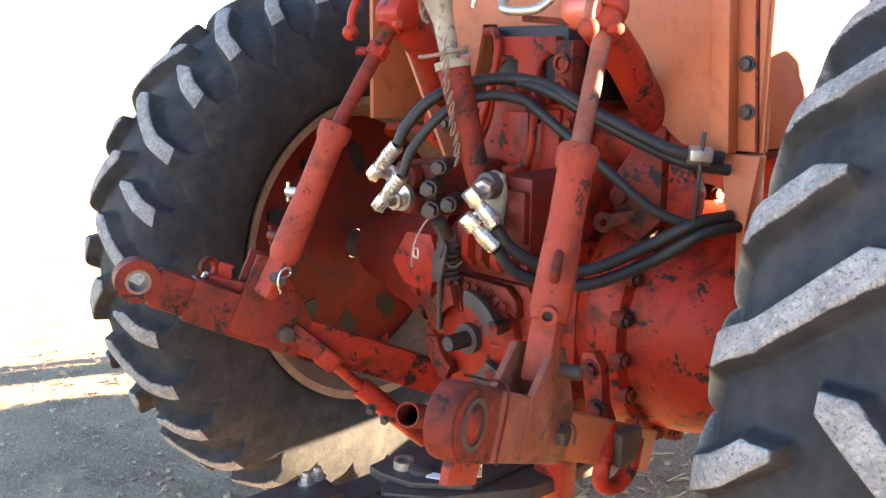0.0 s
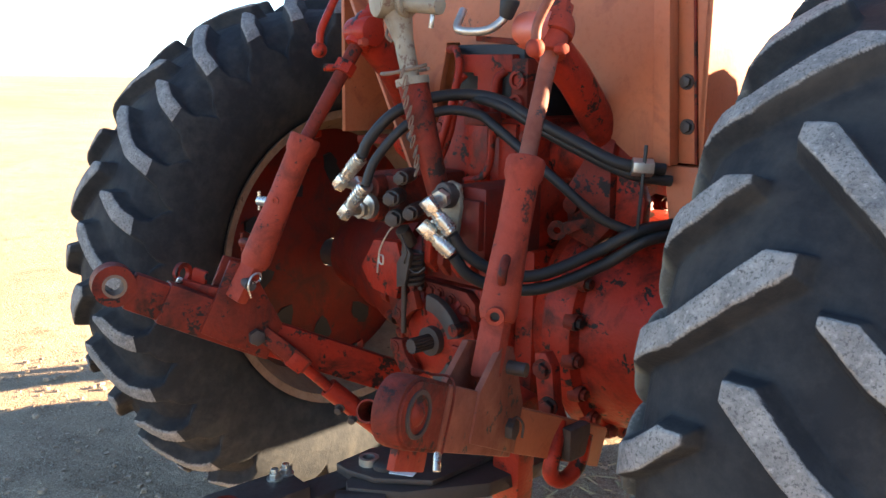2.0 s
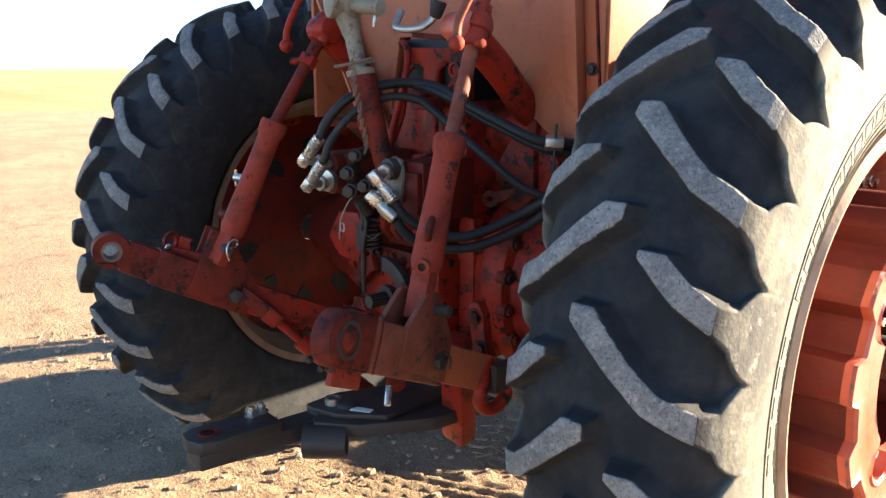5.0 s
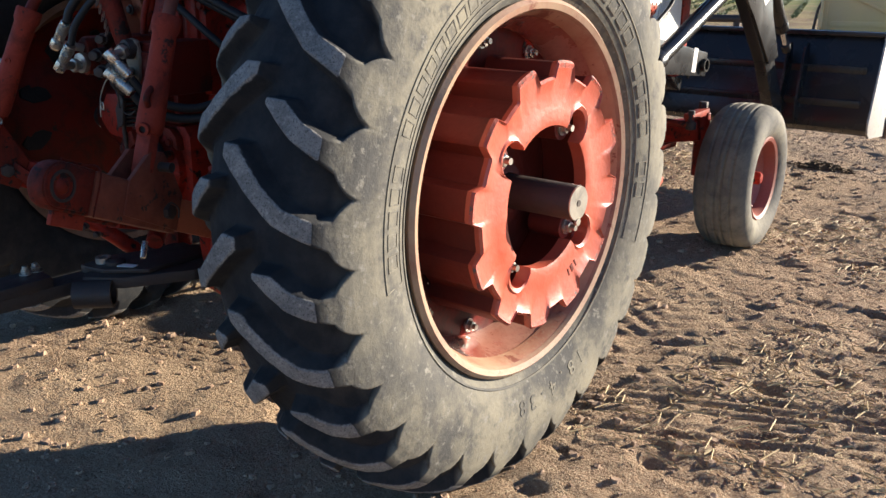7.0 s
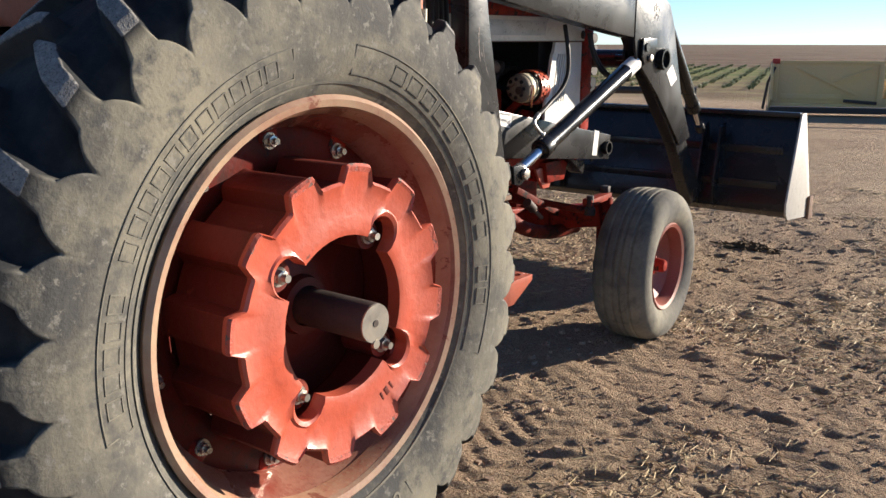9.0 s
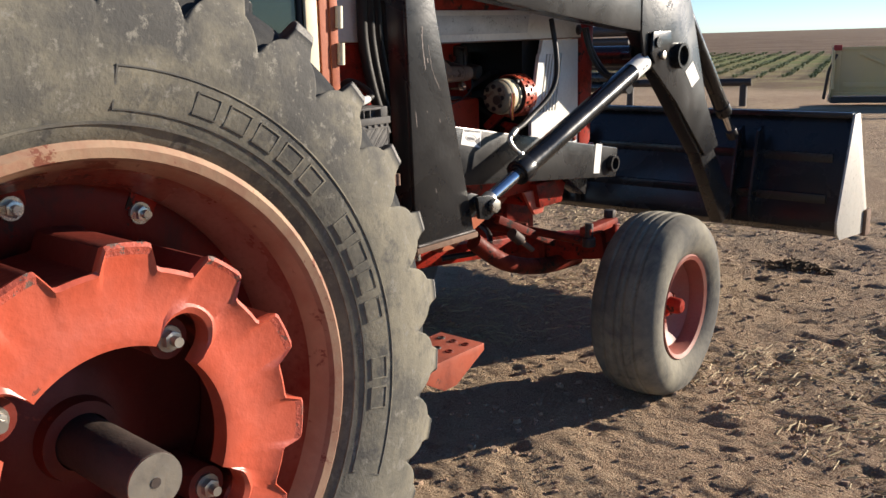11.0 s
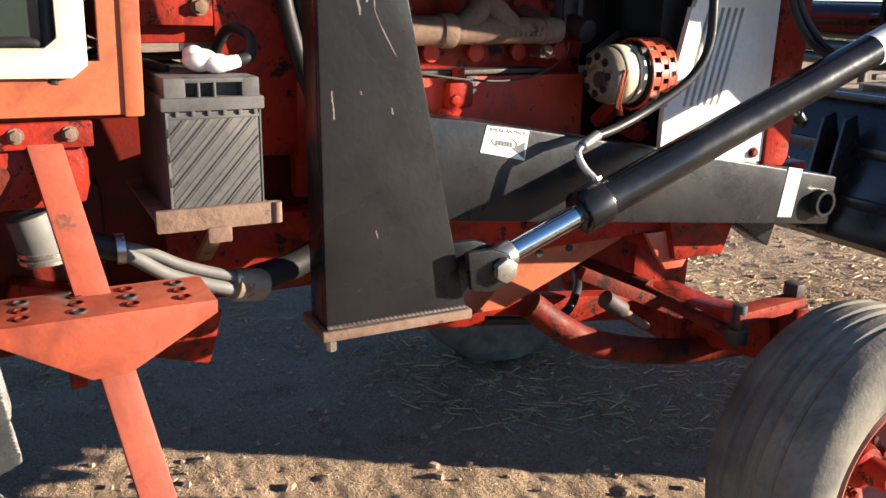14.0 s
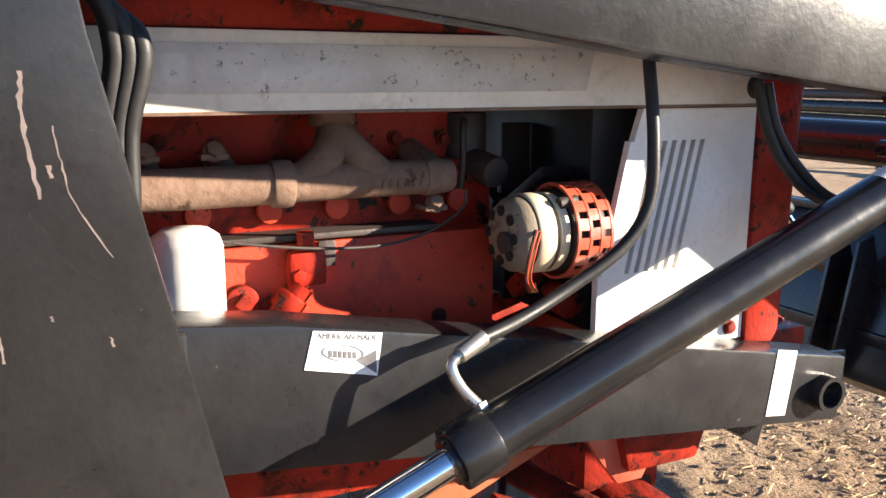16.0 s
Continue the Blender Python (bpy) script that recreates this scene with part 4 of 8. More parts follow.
for a0, a1, ro in ((-72, -18, 0.128), (2, 72, 0.122), (112, 160, 0.125), (205, 262, 0.128)):
    n_ = 9
    pts_o = [(PX + math.sin(radians(a)) * ro, PZ + math.cos(radians(a)) * ro) for a in np.linspace(a0, a1, n_)]
    pts_i = [(PX + math.sin(radians(a)) * 0.082, PZ + math.cos(radians(a)) * 0.082) for a in np.linspace(a1, a0, n_)]
    b = B()
    plate(b, pts_o + pts_i, "y", -0.425, -0.403, 0.004)
    part("guard_segment", b, OLDIRON if a0 in (2, 112) else RUSTRED, pto, "broken guard flange, greasy with chipped red paint")
for a in (-62, 62, 122, 152, 215, 252):
    ca, sa = math.sin(radians(a)), math.cos(radians(a))
    b = B()
    rod(b, (PX + ca * 0.112, -0.38, PZ + sa * 0.112), (PX + ca * 0.112, -0.428, PZ + sa * 0.112), 0.016, seg=14, r=0.002)
    rod(b, (PX + ca * 0.112, -0.426, PZ + sa * 0.112), (PX + ca * 0.112, -0.4285, PZ + sa * 0.112), 0.0075, seg=12)
    part("guard_boss", b, RUSTRED, pto)
for k in range(3):
    b = B()
    a = radians(-30 + 62 * k)
    bar(b, (PX + math.sin(a) * 0.06, -0.385, PZ + math.cos(a) * 0.06), (PX + math.sin(a) * 0.12, -0.36, PZ + math.cos(a) * 0.12), 0.016, 0.03, 0.005, side=(0, 1, 0))
    part("cast_rib", b, RED, pto)

# ribbed hydraulic block and draft spring over the cover
for k in range(4):
    b = B()
    x = -0.018 + 0.045 * k
    plate(b, [(-0.40, 0.985), (-0.395, 1.06), (-0.37, 1.075), (-0.26, 1.075), (-0.26, 0.955), (-0.375, 0.955)], "x", x, x + 0.022, 0.006)
    part("cooling_rib", b, RED if k % 2 == 0 else RUSTRED, tractor, "thick red casting rib")
b = B()
box(b, (-0.04, -0.37, 0.94), (0.16, -0.25, 1.07), 0.012)
part("rib_block", b, DISCRED, tractor)
b = B()
hose(b, [(-0.055 + math.cos(k * math.pi / 3) * 0.026, -0.40 + math.sin(k * math.pi / 3) * 0.026, 0.915 + 0.0022 * k) for k in range(42)], 0.0052, 8, 2)
part("draft_spring", b, OLDIRON, tractor, "greasy black coil spring")

# remote valve on the one side, oily block on the other, with plated hose fittings
b = B()
box(b, (-0.13, -0.50, 1.085), (0.005, -0.28, 1.20), 0.012)
for z in (1.12, 1.17):
    rod(b, (-0.06, -0.48, z), (-0.06, -0.53, z), 0.03, seg=20, r=0.004)
valve = part("remote_valve", b, RUSTRED, tractor, "greasy red hydraulic valve block with hose fittings")
for x, y, z, r_ in ((0.02, -0.50, 1.20, 0.017), (0.01, -0.52, 1.155, 0.019), (-0.005, -0.50, 1.105, 0.02), (0.03, -0.48, 1.12, 0.018)):
    b = B()
    rod(b, (x - 0.03, y + 0.05, z), (x + 0.015, y - 0.02, z), r_, seg=16, r=0.003)
    rod(b, (x + 0.012, y - 0.016, z), (x + 0.026, y - 0.038, z), r_ * 0.82, seg=6, r=0.002)
    part("valve_plug", b, OLDIRON, valve)
b = B()
box(b, (0.185, -0.51, 1.05), (0.285, -0.33, 1.20), 0.008)
box(b, (0.215, -0.525, 1.07), (0.28, -0.50, 1.175), 0.006)
block = part("pump_block", b, DISCRED, tractor, "oily dark hydraulic block with plated fittings")
b = B()
plate(b, [(0.185, 1.10), (0.172, 1.15), (0.176, 1.19), (0.20, 1.212), (0.228, 1.205), (0.236, 1.16), (0.226, 1.10), (0.205, 1.08)], "y", -0.535, -0.520, 0.004)
part("port_plate", b, CASTGREY, block, "oval steel port plate")


def fitting(parent, p, q, adapter):
    """A plated elbow: hex head at p, then a swaged sleeve from the bend towards q; its adapter screws into the block."""
    p, q = Vector(p), Vector(q)
    d = (q - p).normalized()
    b = B()
    rod(b, p - d * 0.018, p + d * 0.016, 0.0175, seg=6, r=0.003)
    rod(b, p + d * 0.012, p + d * 0.03, 0.0125, seg=16)
    rod(b, p + d * 0.026, q, 0.0155, 0.0145, seg=18, r=0.003)
    for k in range(4):
        at = p + (q - p) * (0.55 + 0.11 * k)
        rod(b, at, at + d * 0.004, 0.0168, seg=18)
    part("hose_fitting", b, ZINC, parent, "shiny zinc-plated hose fitting")
    b = B()
    a = Vector(adapter)
    rod(b, a, p, 0.012, seg=14)
    mid = a.lerp(p, 0.45)
    rod(b, mid - (p - a).normalized() * 0.008, mid + (p - a).normalized() * 0.008, 0.0205, seg=6, r=0.002)
    part("port_adapter", b, STEEL, parent)


fitting(valve, (-0.074, -0.602, 1.188), (-0.006, -0.60, 1.250), (-0.06, -0.53, 1.17))
fitting(valve, (-0.036, -0.618, 1.128), (0.018, -0.61, 1.188), (-0.06, -0.53, 1.12))
fitting(block, (0.226, -0.61, 1.168), (0.255, -0.58, 1.114), (0.205, -0.535, 1.185))
fitting(block, (0.220, -0.612, 1.118), (0.259, -0.58, 1.070), (0.20, -0.535, 1.12))
b = B()
rod(b, (0.205, -0.53, 1.182), (0.205, -0.556, 1.182), 0.027, seg=24, r=0.003)
rod(b, (0.205, -0.55, 1.182), (0.206, -0.572, 1.18), 0.019, seg=6, r=0.002)
part("port_union", b, OLDIRON, block)
b = B()
rod(b, (-0.06, -0.53, 1.128), (-0.058, -0.548, 1.128), 0.03, seg=24, r=0.003)
part("port_union", b, STEEL, valve)
runs = [
    ([(-0.004, -0.60, 1.252), (0.012, -0.59, 1.29), (0.052, -0.555, 1.345), (0.10, -0.49, 1.378), (0.150, -0.42, 1.386), (0.225, -0.395, 1.372), (0.304, -0.38, 1.335), (0.39, -0.345, 1.292), (0.478, -0.32, 1.256), (0.535, -0.25, 1.245)], 0.0125),
    ([(0.020, -0.61, 1.19), (0.04, -0.595, 1.25), (0.088, -0.55, 1.322), (0.13, -0.48, 1.352), (0.18, -0.43, 1.345), (0.215, -0.42, 1.325), (0.29, -0.40, 1.27), (0.362, -0.38, 1.215), (0.437, -0.33, 1.143), (0.50, -0.28, 1.11)], 0.0105),
    ([(0.257, -0.578, 1.110), (0.275, -0.555, 1.07), (0.318, -0.50, 1.03), (0.372, -0.43, 1.025), (0.448, -0.34, 1.075), (0.514, -0.30, 1.12), (0.545, -0.22, 1.13)], 0.0125),
    ([(0.261, -0.578, 1.066), (0.28, -0.55, 1.025), (0.322, -0.49, 0.995), (0.38, -0.42, 0.998), (0.455, -0.33, 1.045), (0.525, -0.29, 1.10), (0.56, -0.20, 1.11)], 0.0125),
    ([(0.15, -0.415, 1.382), (0.235, -0.40, 1.36), (0.315, -0.37, 1.315), (0.40, -0.33, 1.27), (0.485, -0.30, 1.235), (0.54, -0.23, 1.22)], 0.0115),
]
for r, w_ in runs:
    b = B()
    hose(b, r, w_, 14)
    part("hydraulic_hose", b, HOSE, tractor, "black rubber hydraulic hose")
b = B()
rod(b, (0.50, -0.315, 1.252), (0.53, -0.285, 1.249), 0.019, seg=6, r=0.002)
part("hose_coupling", b, STEEL, tractor)
b = B()
rod(b, (0.03, -0.30, 1.355), (0.09, -0.335, 1.335), 0.018, seg=18, r=0.004)
box(b, (0.07, -0.36, 1.315), (0.135, -0.30, 1.345), 0.006)
part("hose_clamp_block", b, RUSTRED, tractor)

# rockshaft with its lift arms, and the lift links
b = B()
rod(b, (-0.37, -0.13, 1.255), (0.43, -0.13, 1.255), 0.066, seg=32, r=0.006)
rod(b, (0.30, -0.13, 1.255), (0.385, -0.13, 1.255), 0.085, seg=32, r=0.008)
rod(b, (-0.34, -0.13, 1.255), (-0.27, -0.13, 1.255), 0.08, seg=32, r=0.008)
rock = part("rockshaft", b, RED, tractor, "red rockshaft across the rear housing")
b = B()
plate(b, [(0.275, 1.18), (0.285, 1.07), (0.35, 1.05), (0.40, 1.10), (0.395, 1.24), (0.33, 1.26)], "y", -0.235, -0.19, 0.008)
rod(b, (0.30, -0.235, 1.145), (0.30, -0.25, 1.145), 0.02, seg=18, r=0.003)
part("rockshaft_bracket", b, RUSTRED, rock)
b = B()
plate(b, [(0.40, 1.255), (0.40, 1.10), (0.47, 1.09), (0.475, 1.17), (0.44, 1.25)], "y", -0.22, -0.19, 0.006)
part("rockshaft_cap", b, RED, rock)
for side, knx, kny, knz in ((1, 0.345, -0.44, 1.515), (-1, -0.19, -0.44, 1.525)):
    b = B()
    hose(b, [(0.345 if side > 0 else -0.30, -0.13, 1.27), (0.345 if side > 0 else -0.285, -0.22, 1.335), (knx + 0.012 * side, -0.33, 1.43), (knx, kny, knz)], 0.043, 16)
    bmesh.ops.scale(b, vec=(0.72, 1, 1), verts=b.verts[:], space=Matrix.Translation((-knx, 0, 0)))
    arm = part("lift_arm", b, RED, rock)
    b = B()
    rod(b, (knx - 0.03, kny - 0.01, knz), (knx + 0.05, kny - 0.01, knz), 0.037, seg=28, r=0.014)
    part("arm_eye", b, HUBRED if side > 0 else RED, rock)
for side, top, a_, b1, low in ((1, (0.393, -0.452, 1.478), (0.433, -0.563, 1.272), (0.470, -0.672, 1.005), (0.482, -0.715, 0.895)), (-1, (-0.185, -0.462, 1.50), (-0.213, -0.60, 1.276), (-0.256, -0.72, 0.99), (-0.275, -0.765, 0.90))):
    top, a_, b1, low = (Vector(v) for v in (top, a_, b1, low))
    d = (b1 - a_).normalized()
    ln = (b1 - a_).length
    b = B()
    lathe(b, [(-0.004, 0.0), (-0.004, 0.034), (0.002, 0.0375), (0.03, 0.0365), (0.042, 0.031), (ln * 0.45, 0.0305), (ln * 0.75, 0.034), (ln - 0.005, 0.0355), (ln + 0.012, 0.030), (ln + 0.014, 0.0)], (0, 0, 0), "z", seg=32)
    b.transform(Matrix.Translation(a_) @ basis(a_, b1))
    link = part("lift_link", b, PINK, tractor, "chalky red lift link with a bare screw rod")
    b = B()
    bar(b, b1 - d * 0.02, low, 0.034, 0.052, 0.010, side=(1, 0.2, 0))
    part("link_tongue", b, PINK, link)
    b = B()
    rod(b, top, a_ + d * 0.01, 0.0175, 0.0165, seg=20)
    part("screw_rod", b, RUSTRED if side < 0 else WORNPINK, link)
    u = (top - a_).normalized()
    b = B()
    rod(b, top - u * 0.012, top + u * 0.032, 0.031, 0.029, seg=28, r=0.006)
    rod(b, top + u * 0.028, top + u * 0.075, 0.040, 0.034, seg=28, r=0.016)
    rod(b, top + u * 0.07, top + u * 0.10, 0.027, seg=8, r=0.005)
    rod(b, top + u * 0.095, top + u * 0.14, 0.017, seg=16)
    part("knuckle", b, PINK if side > 0 else RED, link)
    b = B()
    rod(b, top + Vector((0.025, -0.012, 0)), top + Vector((0.05, -0.02, 0)), 0.011, seg=6, r=0.002)
    part("lock_bolt", b, PINK, link)
    if side < 0:
        b = B()
        rod(b, top - u * 0.085, top - u * 0.055, 0.027, seg=8, r=0.004)
        rod(b, top - u * 0.07 + Vector((-0.02, -0.015, 0)), top - u * 0.07 + Vector((-0.04, -0.03, 0)), 0.009, seg=12)
        part("collar", b, RED, link)
    b = B()
    knob = top + (Vector((0.022, -0.075, 0.008)) if side > 0 else Vector((-0.075, -0.06, -0.01)))
    hose(b, [knob, knob + Vector((0.002, 0.005, 0.04)), knob + Vector((0.02, 0.02, 0.09)), knob + Vector((0.035, 0.04, 0.14))], 0.0095)
    part("crank_handle", b, WORNPINK if side > 0 else RED, link)
    b = B()
    bmesh.ops.create_uvsphere(b, u_segments=18, v_segments=12, radius=0.0185, matrix=Matrix.Translation(knob - Vector((0, 0, 0.008))))
    part("crank_knob", b, PINK if side > 0 else RED, link, "round red crank knob")
    out = Vector((0.55, -0.83, 0.0))
    for f, r_, ln_ in (((0.975, 0.0165, 0.046), (0.60, 0.006, 0.034)) if side > 0 else ((0.49, 0.009, 0.036), (0.86, 0.007, 0.036))):
        at_ = a_.lerp(b1, f)
        b = B()
        tube(b, at_ + out * 0.02, at_ + out * ln_, r_, r_ * 0.55, 20)
        part("grease_boss", b, PINK, link)
        b = B()
        rod(b, at_ + out * (ln_ - 0.012), at_ + out * (ln_ - 0.010), r_ * 0.6, seg=16)
        part("boss_hole", b, HOSE, link)
    if side > 0:
        b = B()
        hose(b, [a_.lerp(b1, 0.62) + out * 0.03, a_.lerp(b1, 0.66) + out * 0.048, a_.lerp(b1, 0.72) + out * 0.048, a_.lerp(b1, 0.78) + out * 0.03], 0.009, 10)
        part("link_loop", b, RUSTRED, link)
    else:
        for f in (0.52, 0.86):
            at_ = a_.lerp(b1, f) + Vector((-0.03, -0.012, 0))
            b = B()
            rod(b, at_ + Vector((0.012, 0, 0)), at_ + Vector((-0.026, -0.008, 0)), 0.012, seg=14, r=0.002)
            rod(b, at_ + Vector((-0.024, -0.008, -0.022)), at_ + Vector((-0.024, -0.008, 0.022)), 0.0045, seg=8)
            part("toggle_pin", b, ZINC if f < 0.6 else RUSTRED, link, "zinc toggle pin" if f < 0.6 else "")

# lower draft arms
for side, end, knee, front in ((1, (0.553, -0.99, 0.934), (0.452, -0.668, 0.788), (0.44, -0.30, 0.63)), (-1, (-0.402, -1.0, 0.953), (-0.312, -0.70, 0.80), (-0.15, -0.25, 0.59))):
    end, knee, front = Vector(end), Vector(knee), Vector(front)
    d = (knee - end).normalized()
    across = d.cross(Vector((0, 0, 1))).normalized()
    lift = across.cross(d).normalized()
    up = Vector((0, 0, 1))
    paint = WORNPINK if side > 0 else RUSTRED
    b = B()
    if side < 0:
        bar(b, end + d * 0.115, knee + d * 0.055, 0.056, 0.098, 0.007)
    else:
        bar(b, end + d * 0.10 + across * 0.010, knee + d * 0.05 + across * 0.008, 0.054, 0.108, 0.007)
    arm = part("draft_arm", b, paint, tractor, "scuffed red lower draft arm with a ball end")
    b = B()
    if side < 0:
        ring_plate(b, end, across, 0.0475, 0.021, 0.05, 36)
        bar(b, end + d * 0.035, end + d * 0.125, 0.042, 0.088, 0.010)
        part("arm_eye", b, RUSTRED, arm, "rounded eye of the draft arm")
        b = B()
        ring_plate(b, end, across, 0.027, 0.0205, 0.052, 32)
        part("ball", b, RUST, arm, "worn steel hitch ball")
        for f, g in ((0.135, 0.052), (0.085, -0.045)):
            b = B()
            rod(b, end + d * f + lift * g - across * 0.012, end + d * f + lift * (g + 0.012) - across * 0.006, 0.006, seg=10)
            part("roll_pin", b, ZINC, arm)
    else:
        rod(b, end - across * 0.010, end + across * 0.036, 0.056, seg=48, r=0.008)
        bar(b, end + across * 0.013, end + across * 0.013 + d * 0.098, 0.046, 0.112, 0.008)
        part("arm_eye", b, RUSTRED, arm, "wide rounded end of the draft arm")
        b = B()
        rod(b, end + across * 0.034, end + across * 0.0395, 0.050, seg=44, r=0.004)
        bar(b, end + across * 0.0362, end + across * 0.0362 + d * 0.085, 0.0068, 0.098, 0.003)
        part("end_cap", b, RUSTRED, arm, "dark greasy cap round the hitch ball")
        b = B()
        ring_plate(b, end + across * 0.040, across, 0.037, 0.030, 0.006, 36)
        part("ball_seat", b, OLDIRON, arm)
        b = B()
        bmesh.ops.create_uvsphere(b, u_segments=24, v_segments=14, radius=0.027, matrix=Matrix.Translation(end + across * 0.021))
        part("ball", b, RUSTRED, arm, "worn steel hitch ball")
        b = B()
        hose(b, [end + d * 0.02 + lift * 0.064, end + d * 0.09 + lift * 0.064, end + d * 0.11 + lift * 0.055 + across * 0.036, end + d * 0.11 - lift * 0.055 + across * 0.038], 0.0022, 8)
        part("weld_seam", b, RUSTRED, arm)
        b = B()
        box(b, (-0.05, -0.026, -0.014), (0.05, 0.026, 0.0), 0.003, Matrix.Translation(end + d * 0.06 - lift * 0.064) @ basis(end, knee) @ Matrix.Rotation(radians(90), 4, "Y"))
        part("wear_pad", b, PINK, arm)
    b = B()
    bar(b, knee - d * 0.03, front, 0.034, 0.088, 0.005)
    part("arm_bar", b, RED if side < 0 else ORANGE, arm)
    # upright plates that hold the lift link
    tip = Vector((0.487, -0.668, 0.94)) if side > 0 else Vector((-0.262, -0.745, 0.975))
    for o in ((-0.034, 0.034) if side > 0 else (-0.031, 0.031)):
        b = B()
        vs = []
        base0, base1 = knee - d * (0.16 if side > 0 else 0.13), knee + d * 0.05
        mid_tip = tip - across * (tip - knee).dot(across)
        outline = (base0 - lift * 0.035, base1 - lift * 0.045, base1 + lift * 0.05, mid_tip + d * 0.045 - up * 0.02, mid_tip + d * 0.022 + up * 0.012, mid_tip - d * 0.03 + up * 0.005, base0 + lift * 0.052)
        for th in (-0.0065, 0.0065):
            vs.append([b.verts.new(v + across * (o + th)) for v in outline])
        b.faces.new(vs[0])
        b.faces.new(vs[1][::-1])
        for k in range(7):
            b.faces.new((vs[0][k], vs[1][k], vs[1][(k + 1) % 7], vs[0][(k + 1) % 7]))
        bmesh.ops.recalc_face_normals(b, faces=b.faces[:])
        bevel(b, 0.003)
        part("link_plate", b, paint, arm)
    b = B()
    out = 0.05 if side < 0 else 0.043
    rod(b, tip - across * out - up * 0.03, tip + across * out - up * 0.03, 0.013, seg=16)
    part("pin", b, OLDIRON, arm)
    if side < 0:
        b = B()
        at_ = tip + across * 0.05 - up * 0.03
        hose(b, [at_ + v_ for v_ in (Vector((0.0, 0, -0.028)), Vector((0.0, -0.006, 0.0)), Vector((0.0, 0.004, 0.022)), Vector((0.0, 0.024, 0.026)), Vector((0.0, 0.026, 0.010)), Vector((0.0, 0.004, 0.006)))], 0.0028, 6)
        part("linch_pin", b, ZINC, arm, "bent wire linch pin")
    b = B()
    rod(b, knee - across * 0.045, knee + across * 0.045, 0.013, seg=16)
    rod(b, knee + across * 0.036, knee + across * 0.055, 0.021, seg=6, r=0.003)
    part("knee_bolt", b, OLDIRON, arm)
    if side > 0:
        b = B()
        hose(b, [knee + across * 0.056 + v_ for v_ in (Vector((0, -0.016, 0.02)), Vector((0, 0.0, 0.025)), Vector((0, 0.018, 0.006)), Vector((0, 0.016, -0.02)))], 0.0025, 6)
        part("split_pin", b, OLDIRON, arm)
b = B()
ring_plate(b, (-0.391, -0.835, 0.955), (0.95, 0.3, 0), 0.027, 0.0155, 0.012, 24)
bar(b, (-0.385, -0.812, 0.948), (-0.352, -0.795, 0.94), 0.012, 0.042, 0.004)
bar(b, (-0.395, -0.845, 0.93), (-0.335, -0.77, 0.905), 0.018, 0.03, 0.004)
lug = part("stabiliser_lug", b, RED, tractor, "red lug plate with two holes")
b = B()
rod(b, (-0.3475, -0.797, 0.949), (-0.3445, -0.796, 0.949), 0.008, seg=18)
part("lug_hole", b, HOSE, lug)
b = B()
box(b, (-0.02, -0.016, -0.012), (0.02, 0.016, 0.012), 0.004, Matrix.Translation((-0.385, -0.86, 0.925)) @ Matrix.Rotation(radians(-25), 4, "X"))
part("latch_block", b, RUSTRED, tractor)
# adjustable stay with a clevis on the arm
for o in (-0.017, 0.017):
    b = B()
    bar(b, (-0.287 + o, -0.70, 0.81), (-0.232 + o, -0.605, 0.712), 0.010, 0.04, 0.004)
    part("stay_clevis", b, RUSTRED, tractor)
b = B()
bar(b, (-0.25, -0.635, 0.742), (-0.232, -0.605, 0.712), 0.042, 0.042, 0.005)
rod(b, (-0.236, -0.61, 0.718), (-0.20, -0.54, 0.64), 0.014, seg=18)
tube(b, (-0.205, -0.55, 0.65), (-0.10, -0.38, 0.47), 0.026, 0.018, 20)
stay = part("sway_stay", b, RED, tractor, "adjustable red sway stay")
bolts(stay, "stay_bolt", [(-0.176, -0.535, 0.60), (-0.16, -0.505, 0.57)], (0.5, -0.8, -0.2), 0.010, 0.02, OLDIRON)
b = B()
tube(b, (0.225, -0.775, 0.775), (0.14, -0.60, 0.69), 0.024, 0.0205, 28)
part("stay_tube", b, RUSTRED, tractor, "open-ended rusty red tube")
b = B()
bar(b, (0.15, -0.62, 0.70), (0.06, -0.36, 0.61), 0.05, 0.055, 0.008)
part("stay_socket", b, RED, tractor)
# sway plate and hook inside the arm
b = B()
plate(b, [(0.355, 0.85), (0.385, 0.858), (0.405, 0.83), (0.415, 0.75), (0.44, 0.70), (0.40, 0.69), (0.37, 0.74), (0.36, 0.80)], "y", -0.425, -0.395, 0.006)
sway = part("sway_plate", b, RED, tractor, "red bolted sway plate")
bolts(sway, "bracket_bolt", [(0.38, -0.425, 0.82), (0.40, -0.425, 0.742)], (0.2, -1, 0), 0.0165, 0.016)
b = B()
hose(b, [(0.452, -0.455, 0.735), (0.468, -0.49, 0.68), (0.468, -0.495, 0.635), (0.475, -0.46, 0.615), (0.48, -0.42, 0.64), (0.48, -0.40, 0.70)], 0.017, 12)
part("sway_hook", b, RED, tractor, "red sway hook with chain loop")
b = B()
box(b, (0.468, -0.47, 0.66), (0.495, -0.40, 0.73), 0.008)
part("hook_shackle", b, OLDIRON, tractor)

# top link hanging with chain
b = B()
rod(b, (0.152, -0.515, 1.175), (0.104, -0.55, 1.412), 0.024, 0.033, seg=28, r=0.004)
top_link = part("top_link", b, RUSTRED, tractor, "hanging top link, red tube with a bare steel end")
b = B()
tube(b, (0.106, -0.55, 1.405), (0.103, -0.551, 1.42), 0.036, 0.02, 28)
rod(b, (0.104, -0.55, 1.40), (0.078, -0.553, 1.50), 0.0185, 0.021, seg=24)
